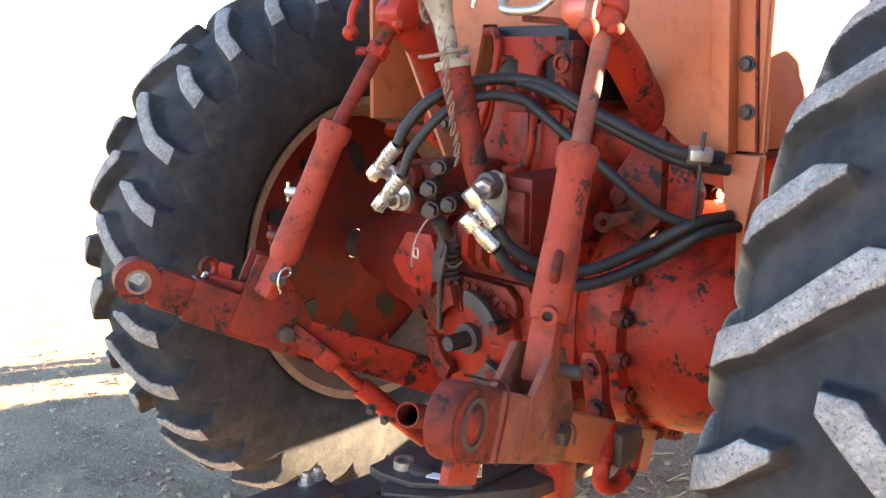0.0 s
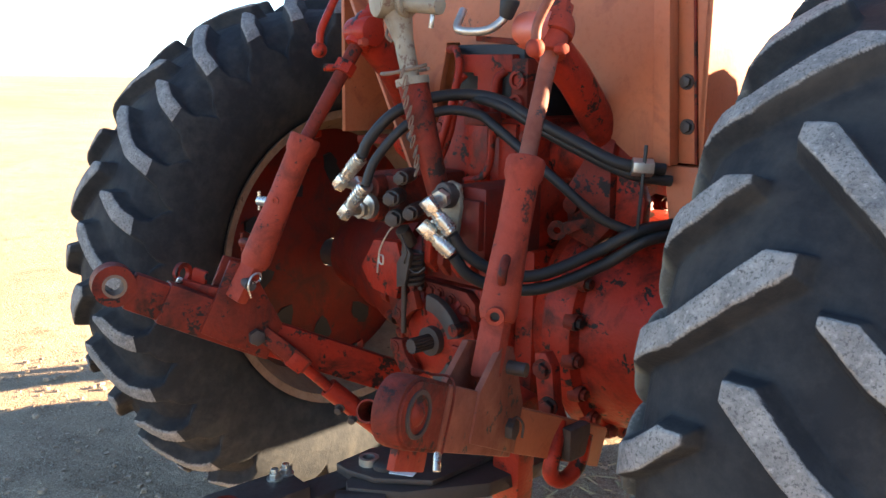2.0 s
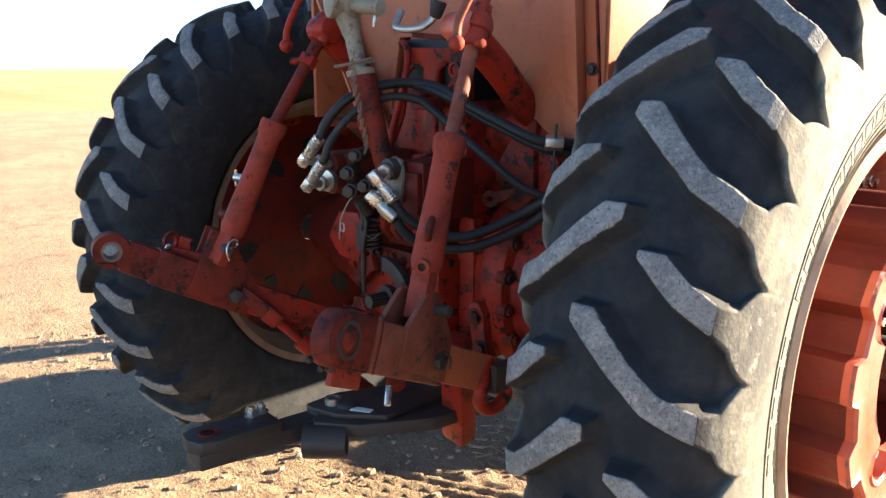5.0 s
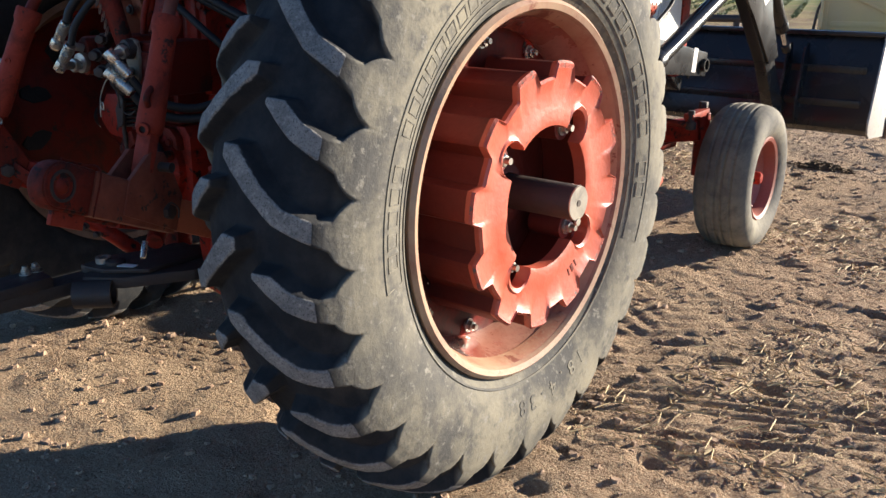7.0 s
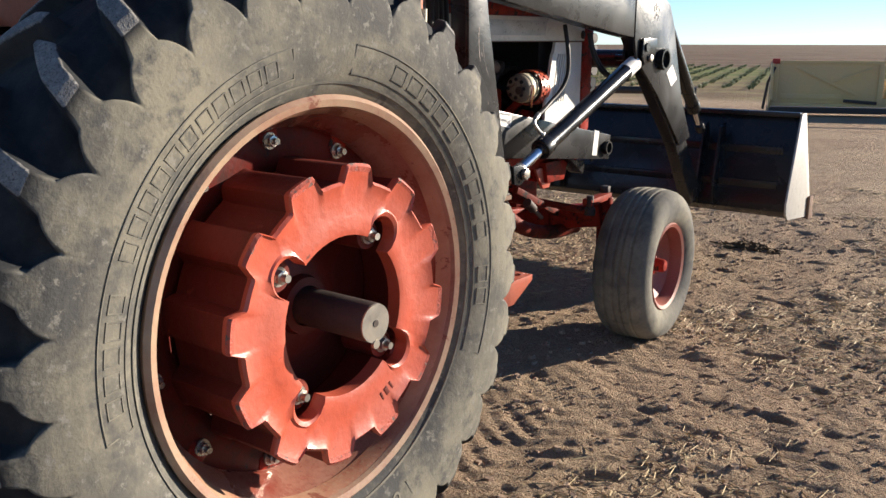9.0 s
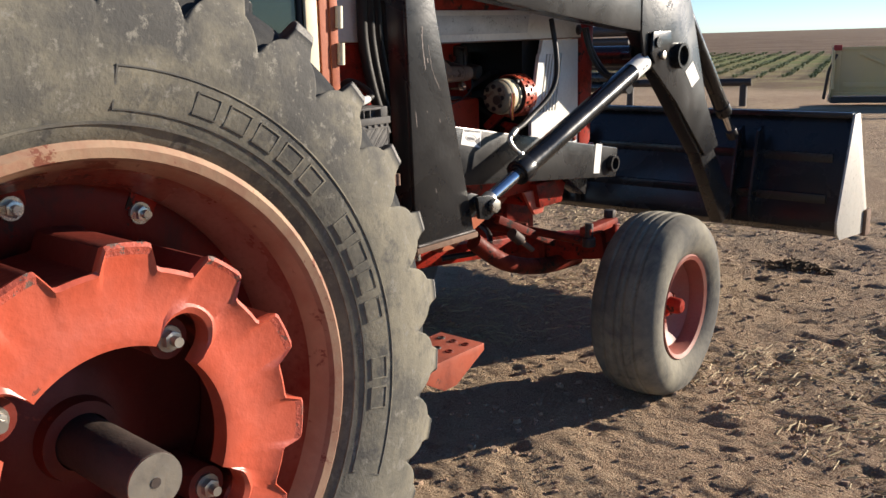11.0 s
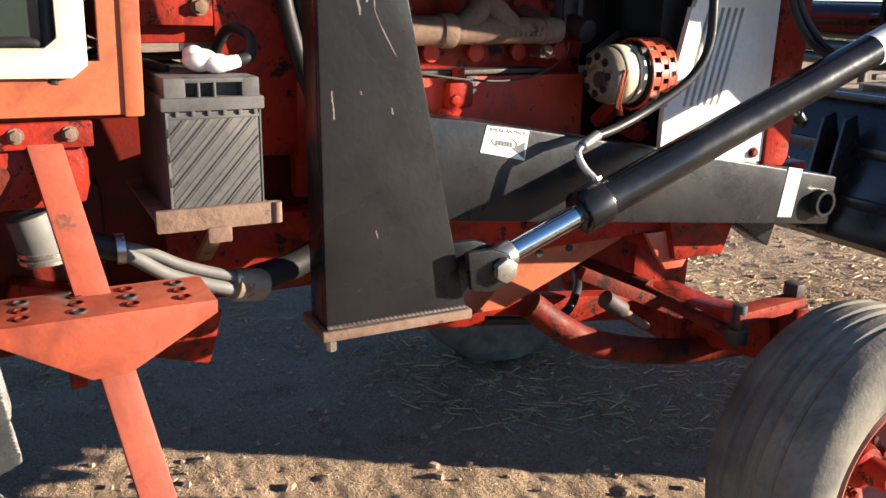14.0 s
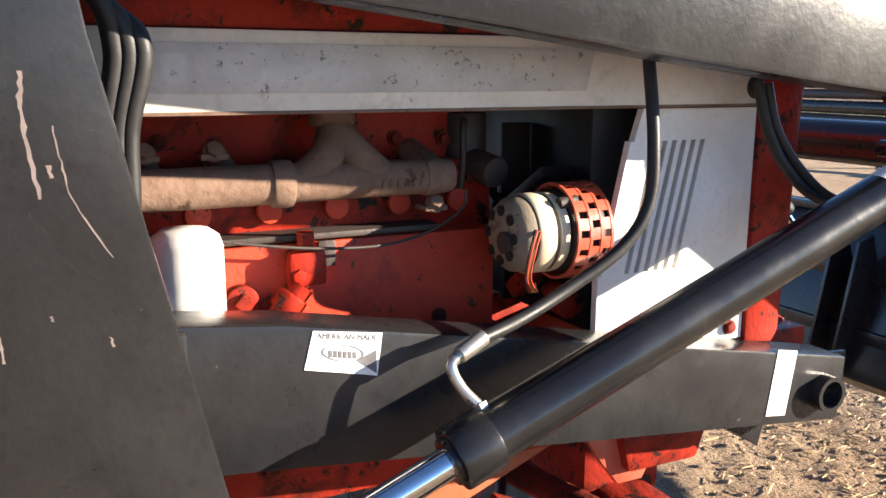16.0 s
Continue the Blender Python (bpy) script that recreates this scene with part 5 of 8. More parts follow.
rod(b, (0.078, -0.553, 1.498), (0.058, -0.555, 1.56), 0.021, 0.034, seg=24)
rod(b, (0.035, -0.595, 1.592), (0.06, -0.53, 1.592), 0.05, seg=32, r=0.008)
part("top_link_end", b, CASTGREY, top_link, "worn steel ball end")
b = B()
rod(b, (0.07, -0.56, 1.575), (0.185, -0.55, 1.563), 0.0185, seg=20, r=0.003)
rod(b, (0.085, -0.558, 1.573), (0.10, -0.557, 1.572), 0.03, seg=20, r=0.004)
part("hitch_pin", b, CASTGREY, top_link)
b = B()
hose(b, [(0.165, -0.55, 1.555), (0.166, -0.555, 1.535), (0.163, -0.555, 1.52)], 0.005, 8)
part("pin_clip", b, STEEL, top_link)
b = B()
hose(b, [(0.13, -0.53, 1.44), (0.08, -0.50, 1.437), (0.04, -0.53, 1.432), (0.035, -0.575, 1.428), (0.08, -0.595, 1.428), (0.13, -0.57, 1.44), (0.135, -0.54, 1.447)], 0.004, 8)
part("wire_ring", b, RUST, top_link, "loose rusty wire ring")
b = B()
for k in range(11):
    p = Vector((0.128, -0.60, 1.432)) + Vector((0.003 * math.sin(k * 1.7), 0.0045 * k, -0.0205 * k))
    ring = [(p + Vector((math.cos(a) * (0.0065 if k % 2 else 0.0015), math.sin(a) * (0.0015 if k % 2 else 0.0065), math.sin(a + 0.6) * 0.0135))) for a in np.linspace(0, 2 * math.pi, 9)]
    hose(b, ring, 0.0017, 6, 2)
part("chain", b, RUST, top_link, "thin rusty retaining chain")
b = B()
hose(b, [(-0.06, -0.40, 1.60), (-0.09, -0.44, 1.54), (-0.085, -0.46, 1.515), (-0.07, -0.455, 1.50)], 0.004, 8)
part("hanging_hook", b, RUST, tractor)

# covers, rods and wires about the valve
b = B()
plate(b, [(-0.235, 1.005), (-0.145, 1.01), (-0.12, 0.95), (-0.145, 0.86), (-0.245, 0.87), (-0.29, 0.925)], "y", -0.375, -0.33, 0.006)
part("side_cover", b, RED, tractor, "six-sided red cover plate")
b = B()
rod(b, (-0.03, -0.45, 1.06), (-0.065, -0.42, 0.80), 0.007, seg=12)
rod(b, (-0.028, -0.46, 1.07), (-0.03, -0.43, 1.03), 0.018, seg=14, r=0.003)
part("control_rod", b, OLDIRON, tractor, "dark greasy control rod")
b = B()
plate(b, [(-0.06, 0.98), (-0.025, 1.03), (-0.01, 1.01), (-0.03, 0.93), (-0.06, 0.92)], "y", -0.45, -0.438, 0.003)
part("control_lever", b, OLDIRON, tractor)
b = B()
hose(b, [(-0.02, -0.47, 1.09), (-0.055, -0.475, 1.065), (-0.085, -0.48, 1.015), (-0.088, -0.48, 0.985), (-0.075, -0.48, 0.98), (-0.075, -0.48, 1.0), (-0.09, -0.48, 0.995), (-0.095, -0.48, 0.955)], 0.0022, 6)
part("retaining_wire", b, STEEL, tractor, "thin wire loop with a clip")
b = B()
hose(b, [(-0.02, -0.47, 1.06), (0.0, -0.47, 1.02), (-0.03, -0.45, 0.985), (0.0, -0.44, 0.965), (0.02, -0.43, 0.98)], 0.0022, 6)
part("retaining_wire", b, OLDIRON, tractor)
b = B()
hose(b, [(0.20, -0.50, 1.556), (0.222, -0.535, 1.517), (0.28, -0.52, 1.513), (0.303, -0.50, 1.53), (0.312, -0.49, 1.55)], 0.0085)
lever = part("hand_lever", b, STEEL, tractor, "bent steel hand lever with black knob")
b = B()
rod(b, (0.308, -0.492, 1.535), (0.318, -0.488, 1.575), 0.013, 0.021, seg=18, r=0.008)
part("lever_knob", b, HOSE, lever, "black lever knob")
b = B()
bar(b, (0.24, -0.50, 1.50), (0.33, -0.47, 1.492), 0.012, 0.012, 0.003)
part("lever_arm", b, RUSTRED, lever)
b = B()
plate(b, [(0.523, 1.296), (0.530, 1.296), (0.520, 1.11), (0.513, 1.11)], "y", -0.31, -0.306, 0.001)
part("hanging_strap", b, HOSE, tractor, "black strap hanging by the hoses")
b = B()
ring_plate(b, (0.285, -0.272, 1.088), (0.5, -0.8, 0), 0.022, 0.008, 0.008, 24)
bar(b, (0.30, -0.262, 1.093), (0.36, -0.215, 1.118), 0.008, 0.03, 0.002, h1=0.012)
part("linkage_tab", b, RUSTRED, tractor, "red linkage tab with a hole")

# drawbar, its support plate and hangers
b = B()
bar(b, (-0.075, -0.97, 0.462), (-0.02, -0.05, 0.462), 0.085, 0.042, 0.006)
drawbar = part("drawbar", b, OLDIRON, tractor, "black swinging drawbar with pin hole and bolts")
b = B()
plate(b, [(-0.135, -0.94), (-0.12, -0.975), (-0.075, -0.985), (-0.03, -0.97), (-0.015, -0.93), (-0.012, -0.745), (-0.125, -0.735)], "z", 0.483, 0.518, 0.006)
strap = part("clevis_strap", b, OLDIRON, drawbar, "flat iron clevis strap")
b = B()
tube(b, (-0.072, -0.925, 0.515), (-0.072, -0.925, 0.523), 0.026, 0.019, 24)
part("pin_hole_rim", b, RUSTRED, strap)
b = B()
lathe(b, [(0.0, 0.0185), (0.0025, 0.0185), (0.0025, 0.0)], (-0.072, -0.925, 0.518), "z", seg=24)
part("pin_hole", b, HOSE, strap, "dark pin hole")
for x, y in ((-0.095, -0.785), (-0.10, -0.752)):
    b = B()
    bolt(b, (x, y, 0.518), (0, 0, 1), 0.014, 0.016)
    rod(b, (x, y, 0.518), (x, y, 0.544), 0.009, seg=12, r=0.002)
    part("drawbar_bolt", b, STEEL, drawbar)
b = B()
plate(b, [(-0.09, -0.615), (-0.10, -0.50), (0.02, -0.20), (0.25, -0.20), (0.235, -0.42), (0.13, -0.60), (0.03, -0.675), (0.0, -0.655), (-0.012, -0.62)], "z", 0.470, 0.506, 0.005)
support = part("drawbar_plate", b, OLDIRON, drawbar, "black drawbar support plate")
b = B()
plate(b, [(-0.02, -0.64), (-0.01, -0.30), (0.16, -0.30), (0.16, -0.53), (0.06, -0.62)], "z", 0.507, 0.522, 0.005)
part("wear_plate", b, OLDIRON, support, "greasy iron wear plate")
b = B()
tube(b, (-0.005, -0.582, 0.52), (-0.005, -0.582, 0.54), 0.024, 0.015, 24)
part("plate_ring", b, STEEL, support)
b = B()
lathe(b, [(0.0, 0.03), (0.012, 0.03), (0.016, 0.024), (0.016, 0.0)], (0.035, -0.565, 0.52), "z", seg=28)
part("pivot_cap", b, OLDIRON, support)
b = B()
plate(b, [(0.055, -0.56), (0.11, -0.535), (0.118, -0.555), (0.068, -0.583)], "z", 0.5235, 0.5255, 0)
part("stuck_label", b, PAPER, support, "torn scrap of white label")
b = B()
tube(b, (0.02, -0.70, 0.455), (0.10, -0.62, 0.455), 0.044, 0.033, 28)
part("drawbar_sleeve", b, OLDIRON, drawbar)
b = B()
bar(b, (0.255, -0.36, 0.72), (0.20, -0.30, 0.40), 0.085, 0.06, 0.012, side=(0, 1, 0))
part("drawbar_hanger", b, RED, tractor, "red cast drawbar hanger")
b = B()
bar(b, (-0.02, -0.30, 0.62), (-0.05, -0.28, 0.40), 0.09, 0.06, 0.014, side=(0, 1, 0))
part("drawbar_hanger", b, RED, tractor, "red cast drawbar hanger")
b = B()
rod(b, (0.10, -0.44, 0.62), (0.16, -0.50, 0.60), 0.03, 0.026, seg=20, r=0.006)
part("hitch_sensor_boss", b, RED, tractor)
b = B()
rod(b, (0.205, -0.56, 0.625), (0.228, -0.585, 0.585), 0.009, seg=12, r=0.002)
part("hanging_bolt", b, ZINC, tractor)

# ---- cab ----
b = B()
plate(b, [(0.50, 2.45), (0.51, 1.25), (0.42, 1.26), (0.32, 1.33), (0.235, 1.478), (-0.095, 1.478), (-0.10, 1.508), (-0.145, 1.508), (-0.15, 1.478), (-0.20, 1.26), (-0.60, 1.90), (-0.60, 2.45)], "y", -0.205, -0.185, 0.003)
cab = part("cab", b, ORANGE, tractor, "faded orange sheet-metal cab with cream-framed windows")
b = B()
plate(b, [(0.425, 2.45), (0.452, 2.45), (0.541, 1.252), (0.501, 1.248)], "y", -0.240, -0.206, 0.004)
part("cab_trim", b, ORANGE, cab)
b = B()
plate(b, [(0.455, 2.45), (0.566, 2.45), (0.592, 1.255), (0.50, 1.255)], "y", -0.200, -0.182, 0.003)
part("corner_post", b, ORANGE, cab)
b = B()
plate(b, [(0.476, 2.45), (0.482, 2.45), (0.583, 1.255), (0.577, 1.255)], "y", -0.207, -0.199, 0.002)
part("corner_seam", b, RUSTRED, cab)
b = B()
plate(b, [(0.510, 1.25), (0.592, 1.25), (0.572, 1.10), (0.535, 1.10)], "y", -0.212, -0.182, 0.004)
part("corner_foot", b, ORANGE, cab)
b = B()
box(b, (-0.54, 0.25, 1.252), (0.54, 0.27, 1.95), 0.004)
part("cab_bulkhead", b, OLDIRON, cab)
for z in (1.33, 1.42, 1.7):
    b = B()
    bolt(b, (0.552 - (z - 1.33) * 0.085, -0.200, z), (0, -1, 0), 0.012, 0.012)
    part("cab_bolt", b, OLDIRON, cab)
b = B()
bar(b, (-0.52, -0.235, 1.82), (-0.13, -0.235, 1.13), 0.012, 0.055, 0.003, side=(1, 0, 0.7))
bar(b, (-0.535, -0.26, 1.805), (-0.145, -0.26, 1.115), 0.06, 0.01, 0.002, side=(1, 0, 0.7))
part("angle_brace", b, ORANGE, cab, "orange angle brace, bolted")
for f in (0.52, 0.68, 0.80):
    b = B()
    bolt(b, Vector((-0.52, -0.266, 1.82)).lerp(Vector((-0.13, -0.266, 1.13)), f), (0, -1, 0), 0.012, 0.012)
    part("cab_bolt", b, OLDIRON, cab)
b = B()
bar(b, (0.545, -0.15, 1.25), (0.555, -0.15, 1.0), 0.05, 0.03, 0.004)
part("cab_brace", b, ORANGE, cab)
for side in (1, -1):
    b = B()
    # lower side panel over the wheel, then the wider door panel
    box(b, (min(side * 0.575, side * 0.59), -0.20, 1.26), (max(side * 0.575, side * 0.59), 0.62, 2.45), 0.003)
    box(b, (min(side * 0.545, side * 0.60), 0.60, 1.24), (max(side * 0.545, side * 0.60), 0.62, 2.45), 0.003)
    part("cab_side", b, ORANGE, cab)
    # door panel with its window opening
    x0, x1 = (side * 0.585, side * 0.602)
    lo, hi = min(x0, x1), max(x0, x1)
    b = B()
    plate(b, [(0.60, 1.212), (1.07, 1.208), (1.10, 2.4), (1.05, 2.4), (1.025, 1.29), (0.60, 1.29)], "x", lo, hi, 0.003)
    door = part("cab_door", b, ORANGE, cab, "faded orange cab side with a window")
    b = B()
    lo2, hi2 = (hi, hi + 0.012) if side > 0 else (lo - 0.012, lo)
    plate(b, [(0.60, 1.272), (0.985, 1.266), (1.008, 1.285), (1.028, 2.4), (0.985, 2.4), (0.968, 1.325), (0.95, 1.31), (0.60, 1.314)], "x", lo2, hi2, 0.004)
    part("window_frame", b, CREAM, cab, "cream window frame")
    b = B()
    sx = side * 0.596
    hose(b, [(sx, 0.60, 1.322), (sx, 0.925, 1.318), (sx, 0.958, 1.345), (sx, 0.978, 2.4)], 0.009)
    part("window_seal", b, HOSE, cab)
    b = B()
    box(b, (side * 0.592 - 0.002, 0.60, 1.30), (side * 0.592 + 0.002, 1.0, 2.4), 0)
    gl = part("window_glass", b, GLASS, cab)
    # front corner post, slightly proud
    b = B()
    plate(b, [(1.055, 1.205), (1.084, 1.205), (1.115, 2.4), (1.085, 2.4)], "x", min(side * 0.55, side * 0.607), max(side * 0.55, side * 0.607), 0.004)
    part("cab_post", b, ORANGE, cab)
    for z in (1.42, 1.52):
        b = B()
        rod(b, (side * 0.612, 1.09, z - 0.03), (side * 0.612, 1.093, z + 0.03), 0.011, seg=12)
        part("hinge", b, CREAM, cab)
b = B()
box(b, (-0.545, -0.18, 1.23), (0.545, 1.0, 1.25), 0.004)
box(b, (0.30, 0.60, 1.20), (0.58, 1.07, 1.22), 0.004)
box(b, (-0.58, 0.60, 1.20), (-0.30, 1.07, 1.22), 0.004)
part("cab_floor", b, RUSTRED, cab)
b = B()
box(b, (-0.66, -0.25, 2.40), (0.66, 1.16, 2.50), 0.03)
part("cab_roof", b, CREAM, cab)
b = B()
plate(b, [(-0.58, 1.67), (0.58, 1.67), (0.58, 2.4), (-0.58, 2.4)], "y", 1.09, 1.10, 0.002)
part("windscreen", b, GLASS, cab)
# box under the cab's front corner, and the red cowl
b = B()
box(b, (0.42, 0.66, 1.06), (0.585, 1.0, 1.17), 0.035)
box(b, (0.40, 0.62, 1.16), (0.592, 1.008, 1.2), 0.004)
side_box = part("side_box", b, RED, tractor, "red steel box under the cab corner")
for y in (0.70, 0.80, 0.90, 0.975):
    b = B()
    bolt(b, (0.592, y, 1.182), (1, 0, 0), 0.009, 0.009)
    part("box_bolt", b, RUST, side_box)
b = B()
rod(b, (0.585, 0.86, 1.115), (0.592, 0.86, 1.115), 0.028, seg=24, r=0.003)
part("box_cap", b, RUSTRED, side_box)
b = B()
plate(b, [(1.06, 1.335), (1.245, 1.332), (1.245, 1.445), (1.06, 1.447)], "x", 0.375, 0.395, 0.003)
cowl = part("cowl", b, RED, tractor, "red cowl panel behind the engine")
b = B()
plate(b, [(1.248, 1.13), (1.30, 1.09), (1.40, 1.085), (1.40, 1.443), (1.248, 1.445)], "x", 0.365, 0.388, 0.003)
part("side_plate", b, RED, cowl)
b = B()
box(b, (-0.38, 1.06, 1.30), (0.36, 1.40, 1.443), 0.006)
part("firewall", b, RED, cowl)
b = B()
box(b, (-0.19, 1.30, 0.95), (0.19, 1.44, 1.30), 0.02)
part("clutch_case", b, DISCRED, cowl)
b = B()
bolt(b, (0.396, 1.222, 1.366), (1, 0, 0), 0.012, 0.014)
part("cowl_bolt", b, RUST, cowl)
b = B()
box(b, (-0.40, 1.03, 1.449), (0.40, 1.385, 1.66), 0.012)
part("tank_panel", b, WHITE, tractor, "off-white tank side panel with rust-edged lower lip")

# ---- engine and hood ----
b = B()
box(b, (-0.15, 1.45, 0.95), (0.20, 2.22, 1.21), 0.015)
box(b, (-0.16, 1.45, 0.78), (0.16, 2.35, 0.96), 0.03)
for k in range(6):
    y = 1.56 + 0.12 * k
    rod(b, (0.15, y, 1.26), (0.165, y, 1.26), 0.022, seg=20, r=0.004)
engine = part("engine_block", b, BLOCKRED, tractor, "red diesel engine block, lightened to imitate sun through the open side")
# head split off in the darker red, to match the shadow over it
b = B()
box(b, (-0.13, 1.50, 1.20), (0.145, 2.24, 1.335), 0.012)
box(b, (-0.12, 1.52, 1.33), (0.115, 2.22, 1.47), 0.02)
part("cylinder_head", b, RED, tractor, "dark red cylinder head behind the exhaust manifold")
for k, (y, z) in enumerate(((1.57, 1.375), (1.63, 1.378), (1.72, 1.372), (1.95, 1.378), (2.05, 1.375), (2.15, 1.37), (2.19, 1.30), (1.9, 1.04), (2.1, 1.05), (1.6, 1.06))):
    b = B()
    bolt(b, (0.116 if z > 1.33 else (0.202 if z < 1.2 else 0.147), y, z), (1, 0, 0), 0.011, 0.012)
    part("engine_bolt", b, RUSTRED, engine)
# exhaust manifold
b = B()
ex, ez = 0.235, 1.315
rod(b, (ex, 1.45, ez), (ex, 1.785, ez), 0.033, seg=32)
rod(b, (ex, 1.782, ez), (ex, 1.818, ez), 0.039, seg=32, r=0.006)
rod(b, (ex, 1.815, ez), (ex, 2.07, ez), 0.032, 0.03, seg=32)
rod(b, (ex, 2.05, ez), (ex, 2.108, ez), 0.034, 0.029, seg=32, r=0.008)
hose(b, [(ex, 1.83, ez + 0.0), (ex - 0.003, 1.875, ez + 0.035), (ex - 0.03, 1.90, ez + 0.075), (ex - 0.06, 1.905, ez + 0.11)], 0.029, 20)
hose(b, [(ex, 1.98, ez + 0.0), (ex - 0.003, 1.94, ez + 0.035), (ex - 0.03, 1.91, ez + 0.075), (ex - 0.06, 1.905, ez + 0.11)], 0.029, 20)
rod(b, (ex - 0.05, 1.905, ez + 0.09), (ex - 0.05, 1.905, ez + 0.15), 0.04, seg=24)
for y in (1.60, 1.72, 2.08):
    rod(b, (ex - 0.12, y, ez + 0.035), (ex + 0.0, y, ez + 0.005), 0.024, seg=16)
manifold = part("exhaust_manifold", b, RUST, tractor, "brown rusty cast exhaust manifold")
for y, z in ((1.595, 1.368), (1.70, 1.368), (2.085, 1.262)):
    b = B()
    box(b, (ex - 0.06, y - 0.022, z - 0.012), (ex - 0.01, y + 0.022, z - 0.002), 0.003)
    bolt(b, (ex - 0.02, y, z), (0.8, 0, 0.5), 0.013, 0.016)
    part("manifold_bolt", b, RUST, manifold)
b = B()
for k in range(6):
    box(b, (ex + 0.026, 1.965 + 0.014 * k, ez - 0.012), (ex + 0.033, 1.973 + 0.014 * k, ez + 0.002), 0.002)
part("cast_number", b, RUST, manifold)
b = B()
box(b, (0.14, 1.52, 1.213), (0.205, 2.10, 1.224), 0.003)
part("heat_shield", b, OLDIRON, tractor)
# alternator
b = B()
ac = (0.305, 0, 1.215)
lathe(b, [(2.165, 0.0), (2.165, 0.043), (2.172, 0.064), (2.185, 0.075), (2.205, 0.077), (2.206, 0.073), (2.212, 0.073), (2.213, 0.078), (2.245, 0.08), (2.246, 0.076), (2.252, 0.076), (2.253, 0.08), (2.275, 0.079), (2.281, 0.07), (2.281, 0.0)], ac, "y", seg=48)
ALT_FIT = Matrix.Translation((0.315, 2.25, 1.215)) @ Matrix.Diagonal((0.87, 0.9, 0.87, 1)) @ Matrix.Translation((-0.305, -2.26, -1.215))


def alt_part(name, b, material, label=""):
    b.transform(ALT_FIT)
    return part(name, b, material, alternator, label)


b.transform(ALT_FIT)
alternator = part("alternator", b, CASTGREY, tractor, "cream-painted alternator with a red slotted fan guard")
b = B()
lathe(b, [(2.208, 0.0785), (2.212, 0.0815), (2.230, 0.082), (2.245, 0.0815), (2.245, 0.078)], ac, "y", seg=48, closed=True)
lathe(b, [(2.254, 0.0795), (2.256, 0.082), (2.272, 0.081), (2.278, 0.0775)], ac, "y", seg=48, closed=True)
alt_part("alternator_band", b, CREAM, "cream painted case")
b = B()
gs = 16
for row in range(3):
    y0 = 2.285 + 0.025 * row
    for k in range(gs):
        a0 = 2 * math.pi * (k + (0.5 if row % 2 else 0)) / gs
        bb = B()
        vs = []
        for rr in (0.095, 0.099):
            for yy in (y0 + 0.002, y0 + 0.0235):
                vs.append([bb.verts.new((ac[0] + math.sin(a0 + t_) * rr, yy, ac[2] + math.cos(a0 + t_) * rr)) for t_ in np.linspace(0, 2 * math.pi / gs * 0.62, 4)])
        lo_i, hi_i, lo_o, hi_o = vs
        for i in range(3):
            bb.faces.new((lo_i[i], lo_i[i + 1], hi_i[i + 1], hi_i[i]))
            bb.faces.new((lo_o[i], hi_o[i], hi_o[i + 1], lo_o[i + 1]))
            bb.faces.new((lo_i[i], lo_o[i], lo_o[i + 1], lo_i[i + 1]))
            bb.faces.new((hi_i[i], hi_i[i + 1], hi_o[i + 1], hi_o[i]))
        bb.faces.new((lo_i[0], hi_i[0], hi_o[0], lo_o[0]))
        bb.faces.new((lo_i[3], lo_o[3], hi_o[3], hi_i[3]))
        joined(b, bb)
for y in (2.281, 2.308, 2.333, 2.357):
    lathe(b, [(y, 0.094), (y, 0.1), (y + 0.006, 0.1), (y + 0.006, 0.094)], ac, "y", seg=48, closed=True)
alt_part("fan_guard", b, HUBRED, "orange-red slotted fan guard")
b = B()
lathe(b, [(2.283, 0.0), (2.283, 0.085), (2.355, 0.085), (2.355, 0.0)], ac, "y", seg=32)
alt_part("pulley", b, OLDIRON)
b = B()
rod(b, (0.36, 2.262, 1.28), (0.36, 2.30, 1.285), 0.012, seg=12)
alt_part("terminal", b, OLDIRON)
b = B()
rod(b, (0.33, 2.155, 1.205), (0.33, 2.17, 1.205), 0.022, seg=20)
alt_part("bearing_cap", b, OLDIRON)
for k in range(8):
    a = 2 * math.pi * k / 8
    b = B()
    rod(b, (ac[0] + math.sin(a) * 0.05, 2.163, ac[2] + math.cos(a) * 0.05), (ac[0] + math.sin(a) * 0.05, 2.168, ac[2] + math.cos(a) * 0.05), 0.011, seg=12)
    alt_part("vent_hole", b, HOSE)
for m_, dx in ((WIRE_R, 0.0), (WIRE_Y, 0.008), (HOSE, -0.006), (WIRE_R, 0.013)):
    b = B()
    hose(b, [(0.385 + dx, 2.20, 1.235), (0.40 + dx, 2.18, 1.20), (0.398 + dx, 2.172, 1.15), (0.392, 2.185 + dx, 1.115), (0.38, 2.20, 1.13)], 0.002, 8)
    alt_part("wire", b, m_)
b = B()
bar(b, (0.25, 2.30, 1.14), (0.17, 2.28, 1.06), 0.05, 0.04, 0.008)
rod(b, (0.23, 2.33, 1.06), (0.31, 2.33, 1.05), 0.03, seg=20, r=0.004)
alt_part("alternator_bracket", b, RED)
# oil filter, cock and pipe on the block
b = B()
lathe(b, [(1.075, 0.0), (1.075, 0.052), (1.08, 0.056), (1.215, 0.056), (1.232, 0.05), (1.242, 0.036), (1.244, 0.0)], (0.262, 1.642, 0.015), "z", seg=40)
part("oil_filter", b, PLASTIC_W, tractor, "white spin-on oil filter")
b = B()
box(b, (0.165, 1.81, 1.14), (0.205, 1.875, 1.20), 0.01)
rod(b, (0.19, 1.835, 1.14), (0.19, 1.74, 1.03), 0.021, seg=20)
